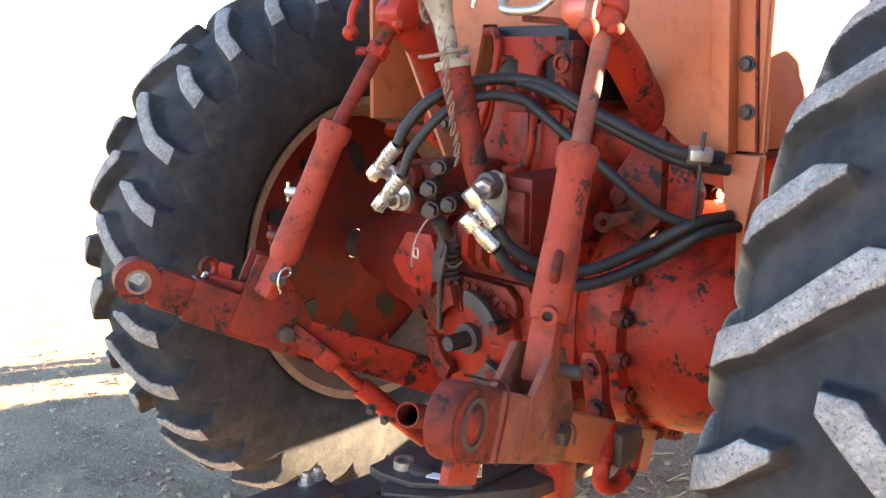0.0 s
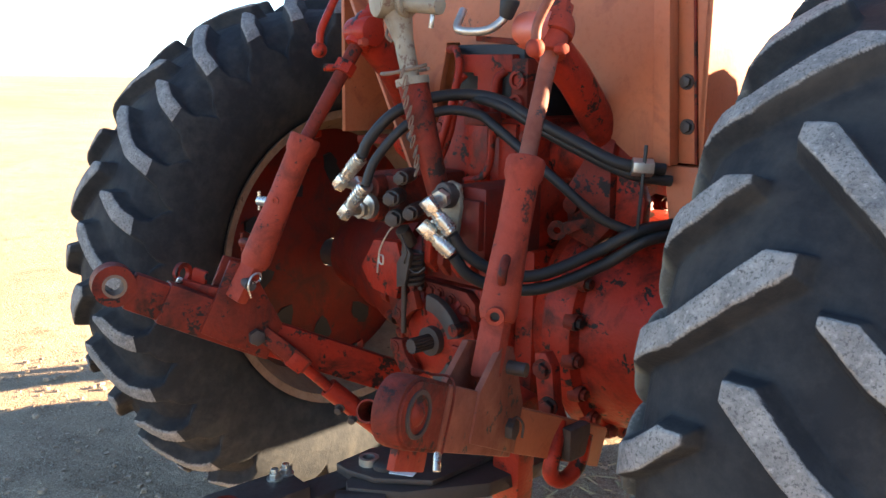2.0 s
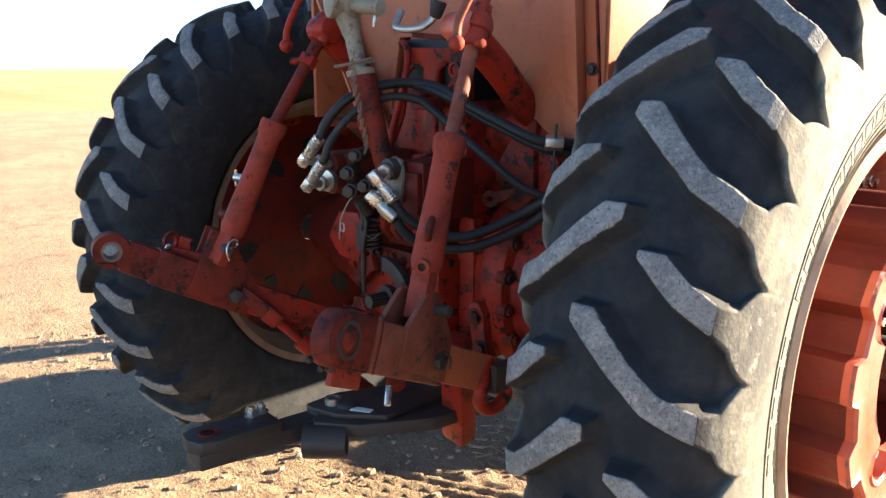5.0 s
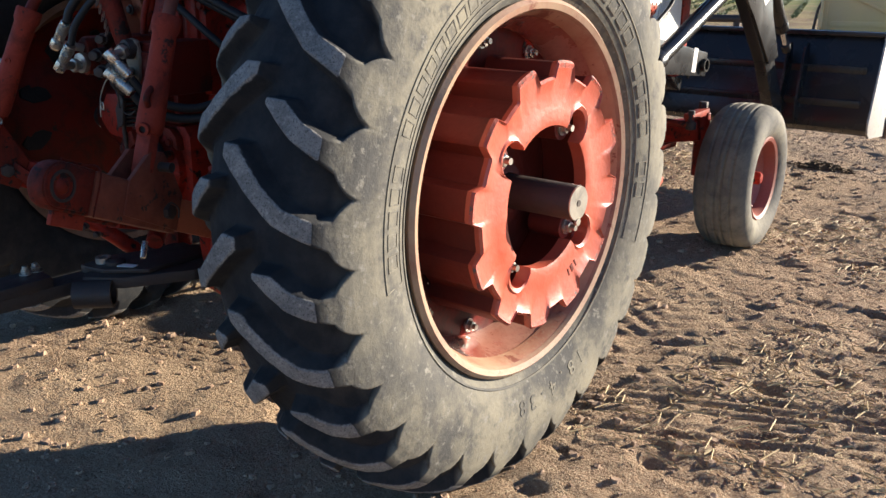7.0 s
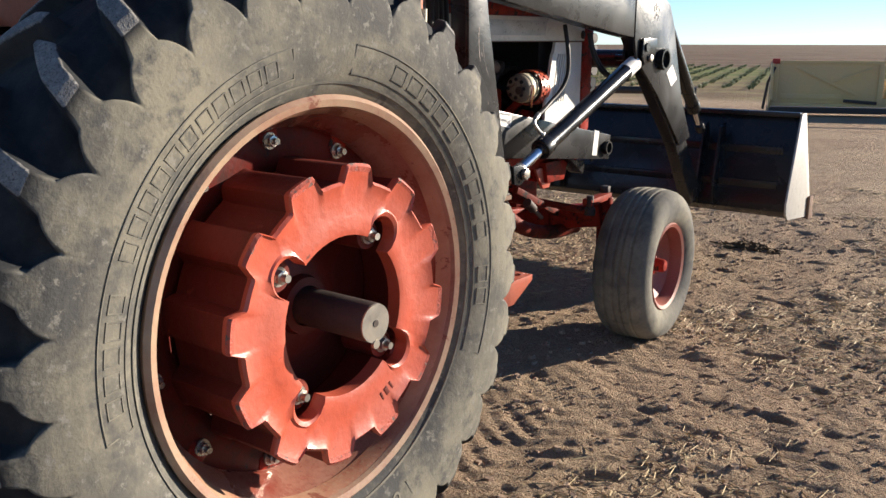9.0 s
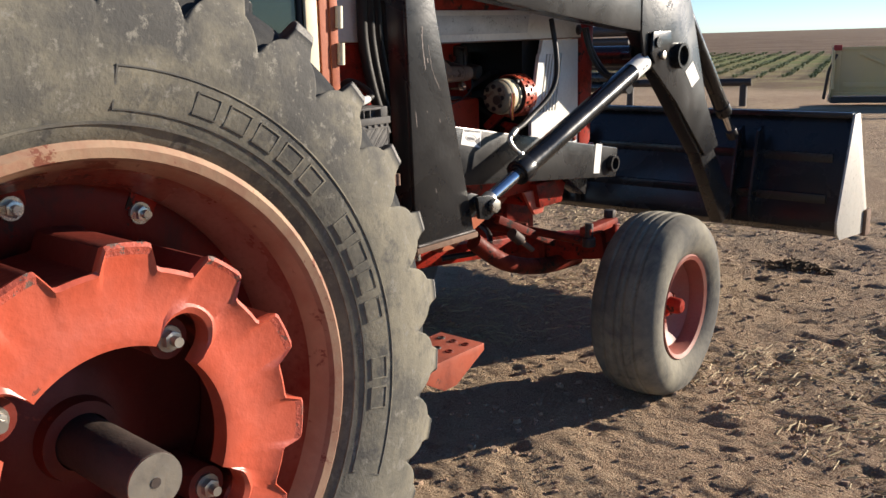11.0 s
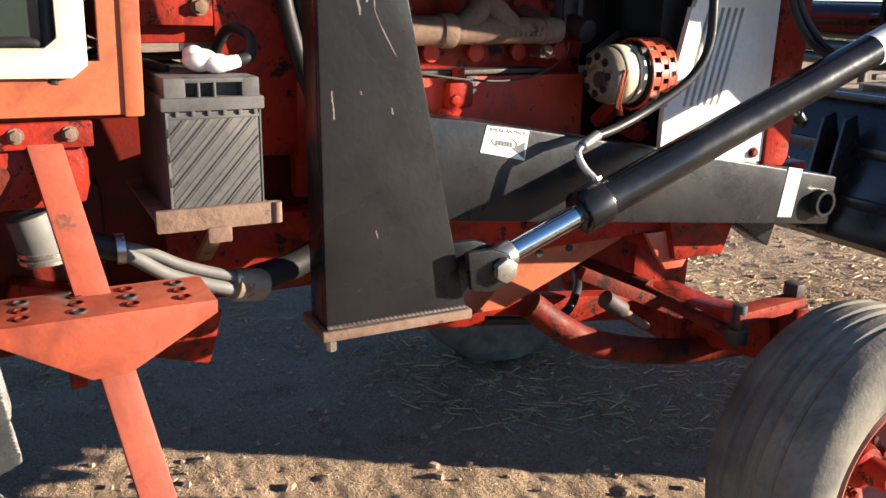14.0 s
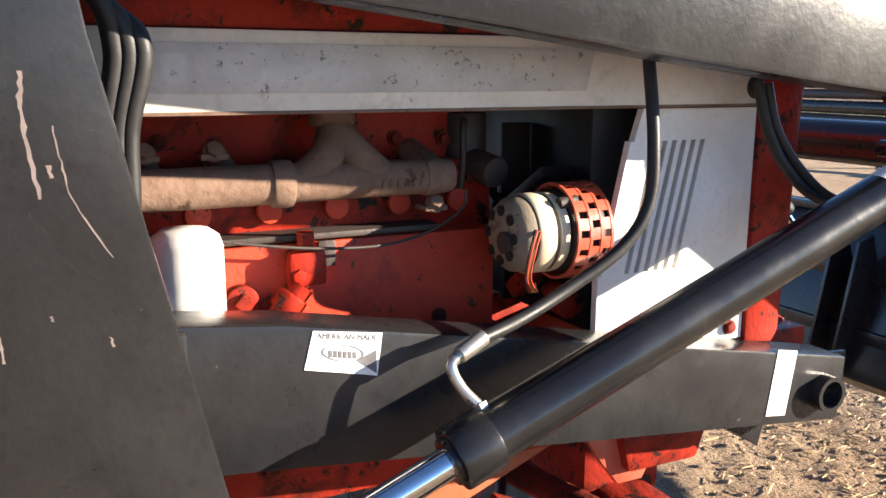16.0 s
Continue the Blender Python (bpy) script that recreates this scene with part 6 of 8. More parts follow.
rod(b, (0.19, 1.82, 1.125), (0.19, 1.80, 1.10), 0.027, seg=20, r=0.004)
rod(b, (0.18, 1.845, 1.20), (0.18, 1.845, 1.23), 0.015, seg=12)
rod(b, (0.16, 1.735, 1.12), (0.185, 1.735, 1.12), 0.028, seg=20, r=0.004)
rod(b, (0.185, 1.735, 1.12), (0.197, 1.735, 1.12), 0.016, seg=4)
bolt(b, (0.2, 1.825, 1.16), (1, 0, 0), 0.012, 0.012)
b.transform(Matrix.Translation((0.035, 0, 0)))
part("oil_pipe_elbow", b, RED, engine)
b = B()
box(b, (0.2, 1.87, 1.165), (0.208, 1.90, 1.21), 0.002)
part("clip", b, OLDIRON, engine)
b = B()
hose(b, [(0.235, 1.56, 1.25), (0.24, 1.66, 1.237), (0.245, 1.75, 1.22), (0.245, 1.86, 1.205), (0.24, 1.97, 1.20), (0.235, 2.06, 1.215), (0.23, 2.13, 1.25), (0.225, 2.145, 1.285)], 0.0028, 8)
part("braided_wire", b, OLDIRON, tractor, "thin braided wire along the block")
b = B()
rod(b, (0.10, 2.20, 1.30), (0.10, 2.20, 1.42), 0.045, seg=24, r=0.01)
rod(b, (0.10, 2.20, 1.33), (0.20, 2.22, 1.31), 0.03, seg=20, r=0.005)
hose(b, [(0.12, 2.2, 1.40), (0.16, 2.17, 1.40), (0.17, 2.165, 1.33), (0.17, 2.16, 1.28)], 0.006)
part("water_outlet", b, OLDIRON, tractor)
# radiator bulk, front frame and hood
b = B()
box(b, (-0.30, 2.42, 0.98), (0.30, 2.52, 1.45), 0.01)
part("radiator", b, HOSE, tractor)
for a in range(6):
    b = B()
    box(b, (-0.02, 0.04, -0.035), (0.0, 0.19, 0.035), 0.003, Matrix.Translation((0.0, 2.38, 1.2)) @ Matrix.Rotation(a * math.pi / 3, 4, "Y") @ Matrix.Rotation(radians(90), 4, "X"))
    part("fan_blade", b, OLDIRON, tractor)
for side in (-1, 1):
    b = B()
    lo, hi = min(side * 0.375, side * 0.405), max(side * 0.375, side * 0.405)
    plate(b, [(1.40, 1.437), (2.665, 1.437), (2.665, 1.548), (1.40, 1.548)], "x", lo, hi, 0.004)
    hood = part("hood_side", b, HOODWHITE, tractor, "off-white hood side band, rust along its lower lip")
b = B()
lip = [(1.40, 1.4335), (2.66, 1.4335), (2.66, 1.4385), (1.40, 1.4385)]
plate(b, lip, "x", 0.374, 0.4065, 0.001)
part("rust_lip", b, RUST, hood, "rusty lower edge")
b = B()
plate(b, [(1.56, 1.463), (2.27, 1.463), (2.285, 1.53), (1.56, 1.53)], "x", 0.405, 0.4085, 0.001)
badge = part("badge_strip", b, SILVER, hood, "worn silver badge strip")
for k in range(13):
    y = 1.60 + 0.044 * k
    b = B()
    plate(b, [(y, 1.477), (y + 0.033, 1.477), (y + 0.033, 1.516), (y, 1.516)], "x", 0.4083, 0.4087, 0)
    part("badge_block", b, SILVER, badge)
b = B()
prof = [(-0.395, 1.55), (-0.40, 1.60), (-0.34, 1.66), (-0.2, 1.69), (0.2, 1.69), (0.34, 1.66), (0.40, 1.60), (0.395, 1.55)]
plate(b, prof, "y", 1.39, 2.68, 0.004)
part("hood", b, RED, tractor, "red hood top")
b = B()
bolt(b, (0.406, 2.645, 1.468), (1, 0, 0), 0.016, 0.008)
part("hood_latch", b, OLDIRON, hood)
# grille side panel, cut by slots: strips between the slots
b = B()
slots = [2.402 + 0.0215 * k for k in range(6)]


def lean(y, z):
    """The panel's slots lean as its rear edge does."""
    return y + (z - 1.25) * 0.22


zb, z0, z1, zt = 0.985, 1.14, 1.375, 1.431
xa, xb = 0.372, 0.388
plate(b, [(2.32, zb), (2.668, zb), (2.668, z0), (lean(2.345, z0), z0)], "x", xa, xb, 0)
plate(b, [(lean(2.36, z1), z1), (2.668, z1), (2.668, zt), (lean(2.365, zt), zt)], "x", xa, xb, 0)
edges_ = [2.352] + slots
for k in range(6):
    l0 = edges_[k] + (0.0105 if k else 0)
    plate(b, [(lean(l0, z0), z0), (lean(edges_[k + 1], z0), z0), (lean(edges_[k + 1], z1), z1), (lean(l0, z1), z1)], "x", xa, xb, 0)
plate(b, [(lean(slots[-1] + 0.0105, z0), z0), (2.668, z0), (2.668, z1), (lean(slots[-1] + 0.0105, z1), z1)], "x", xa, xb, 0)
gp = part("grille_side_panel", b, WHITE, tractor, "white grille side panel with slanted louvre slots")
b = B()
box(b, (0.325, 2.34, 1.0), (0.33, 2.66, 1.43), 0)
part("panel_liner", b, HOSE, gp, "dark liner behind the louvres")
b = B()
bolt(b, (0.389, 2.635, 1.01), (1, 0, 0), 0.011, 0.01)
part("panel_bolt", b, RUSTRED, gp)
b = B()
box(b, (-0.372, 2.32, 0.985), (-0.388, 2.668, 1.431), 0.002)
part("grille_side_panel", b, WHITE, tractor)
b = B()
plate(b, [(2.67, 0.975), (2.745, 0.965), (2.76, 0.99), (2.79, 1.70), (2.67, 1.70)], "x", 0.352, 0.398, 0.012)
plate(b, [(2.67, 0.975), (2.745, 0.965), (2.76, 0.99), (2.79, 1.70), (2.67, 1.70)], "x", -0.398, -0.352, 0.012)
box(b, (-0.352, 2.70, 0.97), (0.352, 2.75, 1.05), 0.008)
box(b, (-0.352, 2.70, 1.45), (0.352, 2.78, 1.70), 0.01)
part("front_frame", b, RED, tractor, "red front grille frame")
b = B()
for k in range(22):
    box(b, (-0.35, 2.715, 1.055 + 0.018 * k), (0.35, 2.735, 1.062 + 0.018 * k), 0)
part("grille", b, OLDIRON, tractor)
# side rails, front bolster, axle
b = B()
for side in (1, -1):
    lo, hi = min(side * 0.25, side * 0.30), max(side * 0.25, side * 0.30)
    plate(b, [(1.15, 0.79), (1.60, 0.78), (2.60, 0.80), (2.95, 0.80), (2.95, 0.95), (1.15, 0.95)], "x", lo, hi, 0.006)
box(b, (-0.25, 2.75, 0.80), (0.25, 2.95, 0.96), 0.02)
rail = part("side_rail", b, RED, tractor, "red main frame rails")
for y in (1.55, 1.75, 2.0, 2.3, 2.34, 2.5, 2.6):
    b = B()
    bolt(b, (0.301, y, 0.86), (1, 0, 0), 0.013, 0.012)
    part("rail_bolt", b, RUSTRED, rail)
b = B()
plate(b, [(1.85, 0.80), (2.36, 0.79), (2.34, 0.765), (2.18, 0.70), (1.98, 0.62), (1.90, 0.62), (2.0, 0.72)], "x", 0.13, 0.24, 0.006)
part("axle_stay_bracket", b, ORANGE, tractor)
b = B()
plate(b, [(2.45, 0.72), (2.62, 0.72), (2.66, 0.83), (2.42, 0.83)], "x", 0.12, 0.34, 0.01)
part("axle_support", b, RED, tractor)
b = B()
bar(b, (-0.30, 2.60, 0.50), (0.30, 2.60, 0.50), 0.13, 0.15, 0.025)
axle = part("front_axle", b, RED, tractor, "red adjustable front axle beam")
for sg in (1, -1):
    b = B()
    bar(b, (0.20 * sg, 2.60, 0.50), (0.58 * sg, 2.62, 0.56), 0.10, 0.12, 0.015)
    part("axle_extension", b, RED, axle)
b = B()
box(b, (-0.12, 2.50, 0.52), (0.12, 2.72, 0.82), 0.03)
part("axle_pivot", b, RED, axle)
b = B()
bar(b, (0.14, 2.52, 0.52), (0.05, 1.75, 0.58), 0.06, 0.08, 0.01)
part("radius_rod", b, RED, axle)
for side in (1, -1):
    b = B()
    rod(b, (side * 0.575, 2.64, 0.30), (side * 0.575, 2.64, 0.65), 0.04, seg=24, r=0.006)
    rod(b, (side * 0.57, 2.64, 0.335), (side * 0.86, 2.65, 0.335), 0.036, seg=20)
    sp = part("steering_spindle", b, RED, axle)
    b = B()
    bar(b, (side * 0.575, 2.66, 0.655), (side * 0.585, 2.42, 0.65), 0.055, 0.035, 0.008)
    part("steering_arm", b, PINK, axle, "chalky red steering arm")
    b = B()
    rod(b, (side * 0.57, 2.645, 0.67), (side * 0.57, 2.645, 0.705), 0.026, seg=6, r=0.004)
    part("steering_nut", b, OLDIRON, axle)
    b = B()
    rod(b, (side * 0.595, 2.435, 0.61), (side * 0.595, 2.435, 0.685), 0.018, seg=12, r=0.003)
    rod(b, (side * 0.595, 2.435, 0.585), (side * 0.595, 2.435, 0.625), 0.028, seg=16, r=0.006)
    part("tie_rod_end", b, OLDIRON, axle)
b = B()
rod(b, (0.595, 2.435, 0.605), (0.10, 2.35, 0.655), 0.018, seg=16)
rod(b, (-0.595, 2.435, 0.605), (-0.10, 2.35, 0.655), 0.018, seg=16)
rod(b, (0.30, 2.40, 0.63), (0.05, 2.30, 0.66), 0.03, seg=18)
part("tie_rod", b, RUSTRED, axle)
arc = smooth_line([Vector(v_) for v_ in ((0.33, 2.0, 0.66), (0.35, 2.11, 0.575), (0.35, 2.224, 0.52), (0.35, 2.405, 0.47), (0.36, 2.563, 0.455), (0.40, 2.66, 0.47))], 6)
b = B()
hose(b, [tuple(v_) for v_ in arc[::5]], 0.036, 20, 6)
part("axle_arm", b, RUSTRED, axle, "curved red axle arm")
b = B()
bar(b, (0.34, 2.14, 0.728), (0.36, 2.52, 0.555), 0.03, 0.034, 0.005)
part("drag_link", b, RUSTRED, axle, "rusty diagonal drag link")
b = B()
rod(b, (0.37, 2.20, 0.66), (0.37, 2.26, 0.618), 0.024, seg=20, r=0.004)
part("steering_cylinder", b, OLDIRON, axle)
b = B()
rod(b, (0.37, 2.25, 0.625), (0.37, 2.345, 0.56), 0.011, seg=16)
part("cylinder_rod", b, RUST, axle)
b = B()
plate(b, [(2.36, 0.80), (2.56, 0.80), (2.50, 0.69), (2.44, 0.69), (2.40, 0.74)], "x", 0.302, 0.318, 0.004)
part("frame_bracket", b, HUBRED, tractor, "bright red frame bracket")
for y in (1.95, 2.04, 2.13):
    b = B()
    rod(b, (0.298, y, 0.775 + (y - 1.95) * 0.05), (0.3025, y, 0.775 + (y - 1.95) * 0.05), 0.010, seg=14)
    part("frame_hole", b, HOSE, rail)
b = B()
hose(b, [(0.10, 2.3, 0.66), (0.25, 2.2, 0.64), (0.30, 2.1, 0.60), (0.2, 1.95, 0.58)], 0.012)
part("steering_hose", b, HOSE, axle)

# battery shelf and steps of the tractor
b = B()
box(b, (0.30, 1.085, 1.035), (0.622, 1.285, 1.043), 0.002)
box(b, (0.614, 1.085, 1.018), (0.628, 1.285, 1.056), 0.004)
shelf = part("battery_shelf", b, RUST, tractor, "rusty angle-iron battery shelf")
b = B()
bar(b, (0.61, 1.19, 1.02), (0.40, 1.20, 0.90), 0.03, 0.012, 0.003)
part("shelf_strut", b, RUST, shelf)
b = B()
rod(b, (0.624, 1.283, 1.02), (0.624, 1.283, 1.055), 0.009, seg=12)
part("shelf_bolt", b, RUST, shelf)
b = B()
box(b, (0.618, 1.165, 0.995), (0.632, 1.205, 1.022), 0.004)
part("shelf_tab", b, RUST, shelf)


def step(parent, x0, x1, y0, y1, z, drop):
    b = B()
    t = 0.008
    box(b, (x0, y0, z - t), (x1, y1, z), 0.002)
    plate(b, [(y0, z), (y1, z), (y1 - 0.0, z - 0.02), ((y0 + y1) / 2 + 0.02, z - drop), ((y0 + y1) / 2 - 0.03, z - drop), (y0, z - 0.02)], "x", x1 - 0.001, x1 + 0.005, 0.001)
    plate(b, [(y0, z), (y1, z), (y1 - 0.0, z - 0.02), ((y0 + y1) / 2 + 0.02, z - drop), ((y0 + y1) / 2 - 0.03, z - drop), (y0, z - 0.02)], "x", x0 - 0.005, x0 + 0.001, 0.001)
    tread = part("step", b, STEPRED, parent, "orange steel step with raised punched holes")
    for i in range(3):
        for j in range(4):
            b = B()
            cx, cy = x0 + (x1 - x0) * (0.2 + 0.3 * i), y0 + (y1 - y0) * (0.14 + 0.24 * j)
            lathe(b, [(0.0, 0.0125), (0.0025, 0.0105), (0.0025, 0.008), (0.0005, 0.008), (0.0005, 0.0)], (cx, cy, z), "z", seg=14)
            part("grip_hole", b, RUSTRED if (i + j) % 3 else OLDIRON, tread)
    return tread


ladder_bm = B()
bar(ladder_bm, (0.56, 0.93, 1.205), (0.885, 1.043, 0.585), 0.022, 0.05, 0.003, side=(0, 1, 0))
ladder = part("ladder", ladder_bm, STEPRED, tractor, "orange steel cab ladder with two punched steps")
step(ladder, 0.675, 0.79, 0.835, 1.139, 0.957, 0.095)
step(ladder, 0.88, 1.03, 0.895, 1.178, 0.625, 0.085)
b = B()
rod(b, (0.52, 0.905, 1.045), (0.52, 0.925, 0.965), 0.036, seg=28, r=0.006)
can = part("strainer_can", b, GREYHOSE, tractor, "dull grey strainer can with a spring clamp")
for z in (0.978, 0.966):
    b = B()
    lathe(b, [(z, 0.0365), (z, 0.041), (z + 0.006, 0.041), (z + 0.006, 0.0365)], (0.52, 0.922, 0), "z", seg=28, closed=True)
    part("clamp_band", b, ZINC, can)
b = B()
hose(b, [(0.52, 0.925, 0.99), (0.52, 0.96, 0.994), (0.52, 1.0, 0.984), (0.52, 1.035, 0.972)], 0.022)
part("rubber_elbow", b, HOSE, tractor, "black rubber elbow")
for pts_, r_ in (([(0.52, 1.025, 0.977), (0.522, 1.08, 0.962), (0.522, 1.143, 0.928), (0.518, 1.224, 0.897), (0.51, 1.262, 0.882)], 0.0105), ([(0.522, 1.03, 0.968), (0.527, 1.06, 0.955), (0.527, 1.119, 0.914), (0.522, 1.216, 0.876), (0.512, 1.25, 0.866)], 0.013)):
    b = B()
    hose(b, pts_, r_)
    part("oil_hose", b, GREYHOSE, tractor, "dusty grey rubber oil hose")
b = B()
lathe(b, [(1.032, 0.0235), (1.046, 0.0235), (1.046, 0.027), (1.032, 0.027)], (0.52, 0, 0.972), "y", seg=24, closed=True)
part("hose_clamp", b, ZINC, tractor, "worm-drive hose clamp")
b = B()
lathe(b, [(1.234, 0.016), (1.243, 0.016), (1.243, 0.019), (1.234, 0.019)], (0.516, 0, 0.889), "y", seg=24, closed=True)
part("hose_clamp", b, ZINC, tractor, "worm-drive hose clamp")
b = B()
rod(b, (0.515, 1.225, 0.880), (0.49, 1.29, 0.862), 0.031, seg=24, r=0.010)
part("hose_union", b, CASTGREY, tractor)
b = B()
hose(b, [(0.46, 1.28, 0.865), (0.43, 1.36, 0.87), (0.41, 1.44, 0.90), (0.40, 1.50, 0.94)], 0.028)
part("suction_hose", b, HOSE, tractor, "thick black suction hose")
for p0, p1, r_ in (((0.10, 1.02, 1.30), (0.0, 1.28, 1.22), 0.009), ((-0.1, 1.04, 1.24), (0.05, 1.20, 1.31), 0.008), ((0.2, 1.02, 1.262), (0.2, 1.27, 1.268), 0.008), ((-0.3, 1.08, 1.2), (-0.3, 1.09, 1.32), 0.009), ((0.15, 1.15, 1.18), (0.14, 1.13, 1.31), 0.007)):
    b = B()
    rod(b, p0, p1, r_, seg=10)
    part("control_linkage", b, OLDIRON, tractor)
b = B()
bar(b, (0.25, 0.85, 0.80), (0.27, 1.24, 0.69), 0.06, 0.12, 0.01)
rod(b, (0.27, 0.95, 0.66), (0.27, 0.98, 0.66), 0.04, seg=16)
part("clutch_bracket", b, RED, tractor)

# ---- battery ----
battery = thing("battery", (0.47, 1.19, 1.043), "grey dusty truck battery on a rusty side shelf", "battery")
b = B()
box(b, (0.32, 1.112, 1.044), (0.612, 1.266, 1.215), 0.004)
part("case", b, BATTERY, battery)
b = B()
box(b, (0.314, 1.106, 1.211), (0.6185, 1.271, 1.232), 0.003)
box(b, (0.322, 1.113, 1.231), (0.588, 1.265, 1.262), 0.004)
for y0, y1 in ((1.113, 1.147), (1.165, 1.170), (1.190, 1.195), (1.236, 1.265)):
    box(b, (0.585, y0, 1.231), (0.613, y1, 1.262), 0.003)
box(b, (0.585, 1.144, 1.254), (0.613, 1.24, 1.262), 0.003)
for k in range(6):
    box(b, (0.612, 1.128 + 0.025 * k, 1.203), (0.6165, 1.134 + 0.025 * k, 1.212), 0.001)
part("lid", b, BATTERY, battery, "grey lid with a carrying slot")
b = B()
box(b, (0.6105, 1.1125, 1.045), (0.6135, 1.1165, 1.21), 0.001)
box(b, (0.6105, 1.2625, 1.045), (0.6135, 1.2655, 1.21), 0.001)
box(b, (0.6105, 1.1165, 1.198), (0.6135, 1.2625, 1.204), 0.001)
part("case_rim", b, BATTERY, battery)
for k in range(-3, 4):
    y0, z0, z1 = 1.122 + 0.037 * k, 1.052, 1.197
    ya, yb = y0, y0 + 0.128
    if ya < 1.119:
        z0 += (1.119 - ya) / 0.128 * (z1 - z0)
        ya = 1.119
    if yb > 1.260:
        z1 -= (yb - 1.260) / 0.128 * 0.145
        yb = 1.260
    if z1 - z0 > 0.01 and yb > ya:
        b = B()
        bar(b, (0.6118, ya, z0), (0.6118, yb, z1), 0.0022, 0.0016, 0, side=(1, 0, 0))
        part("groove", b, HOSE, battery)
for k in range(-6, 8):
    y0, z0, z1 = 1.131 + 0.0185 * k, 1.052, 1.197
    ya, yb = y0, y0 + 0.128
    if ya < 1.119:
        z0 += (1.119 - ya) / 0.128 * (z1 - z0)
        ya = 1.119
    if yb > 1.260:
        z1 -= (yb - 1.260) / 0.128 * 0.145
        yb = 1.260
    if z1 - z0 > 0.01 and yb > ya:
        b = B()
        bar(b, (0.612, ya, z0), (0.612, yb, z1), 0.005, 0.0016, 0.0006, side=(1, 0, 0))
        part("rib", b, BATTERY, battery)
for z in (1.09, 1.13, 1.17):
    b = B()
    box(b, (0.611, 1.1105, z), (0.615, 1.1165, z + 0.014), 0.001)
    part("side_clip", b, HOSE, battery)
b = B()
for at_, sc in (((0.54, 1.188, 1.284), (0.022, 0.03, 0.019)), ((0.55, 1.212, 1.279), (0.02, 0.026, 0.016)), ((0.535, 1.178, 1.292), (0.018, 0.018, 0.016))):
    bmesh.ops.create_uvsphere(b, u_segments=20, v_segments=12, radius=1, matrix=Matrix.Translation(at_) @ Matrix.Diagonal((*sc, 1)))
rod(b, (0.552, 1.225, 1.278), (0.55, 1.25, 1.283), 0.013, 0.0105, seg=18, r=0.003)
part("terminal_cover", b, PLASTIC_W, battery, "white plastic terminal boot")
b = B()
hose(b, [(0.55, 1.245, 1.282), (0.54, 1.272, 1.292), (0.48, 1.285, 1.32), (0.44, 1.26, 1.33), (0.40, 1.24, 1.28)], 0.010)
part("cable", b, HOSE, battery)
b = B()
hose(b, [(0.50, 1.14, 1.265), (0.46, 1.10, 1.275), (0.42, 1.06, 1.26)], 0.009)
part("cable", b, HOSE, battery)

# ---- front loader ----
loader = thing("front_loader", (0, 1.5, GROUND), "black front-end loader mounted on the tractor, bucket lowered", "loader")
PIN_LOW, PIN_TOP = Vector((0.605, 1.722, 0.885)), Vector((0.585, 2.945, 1.349))


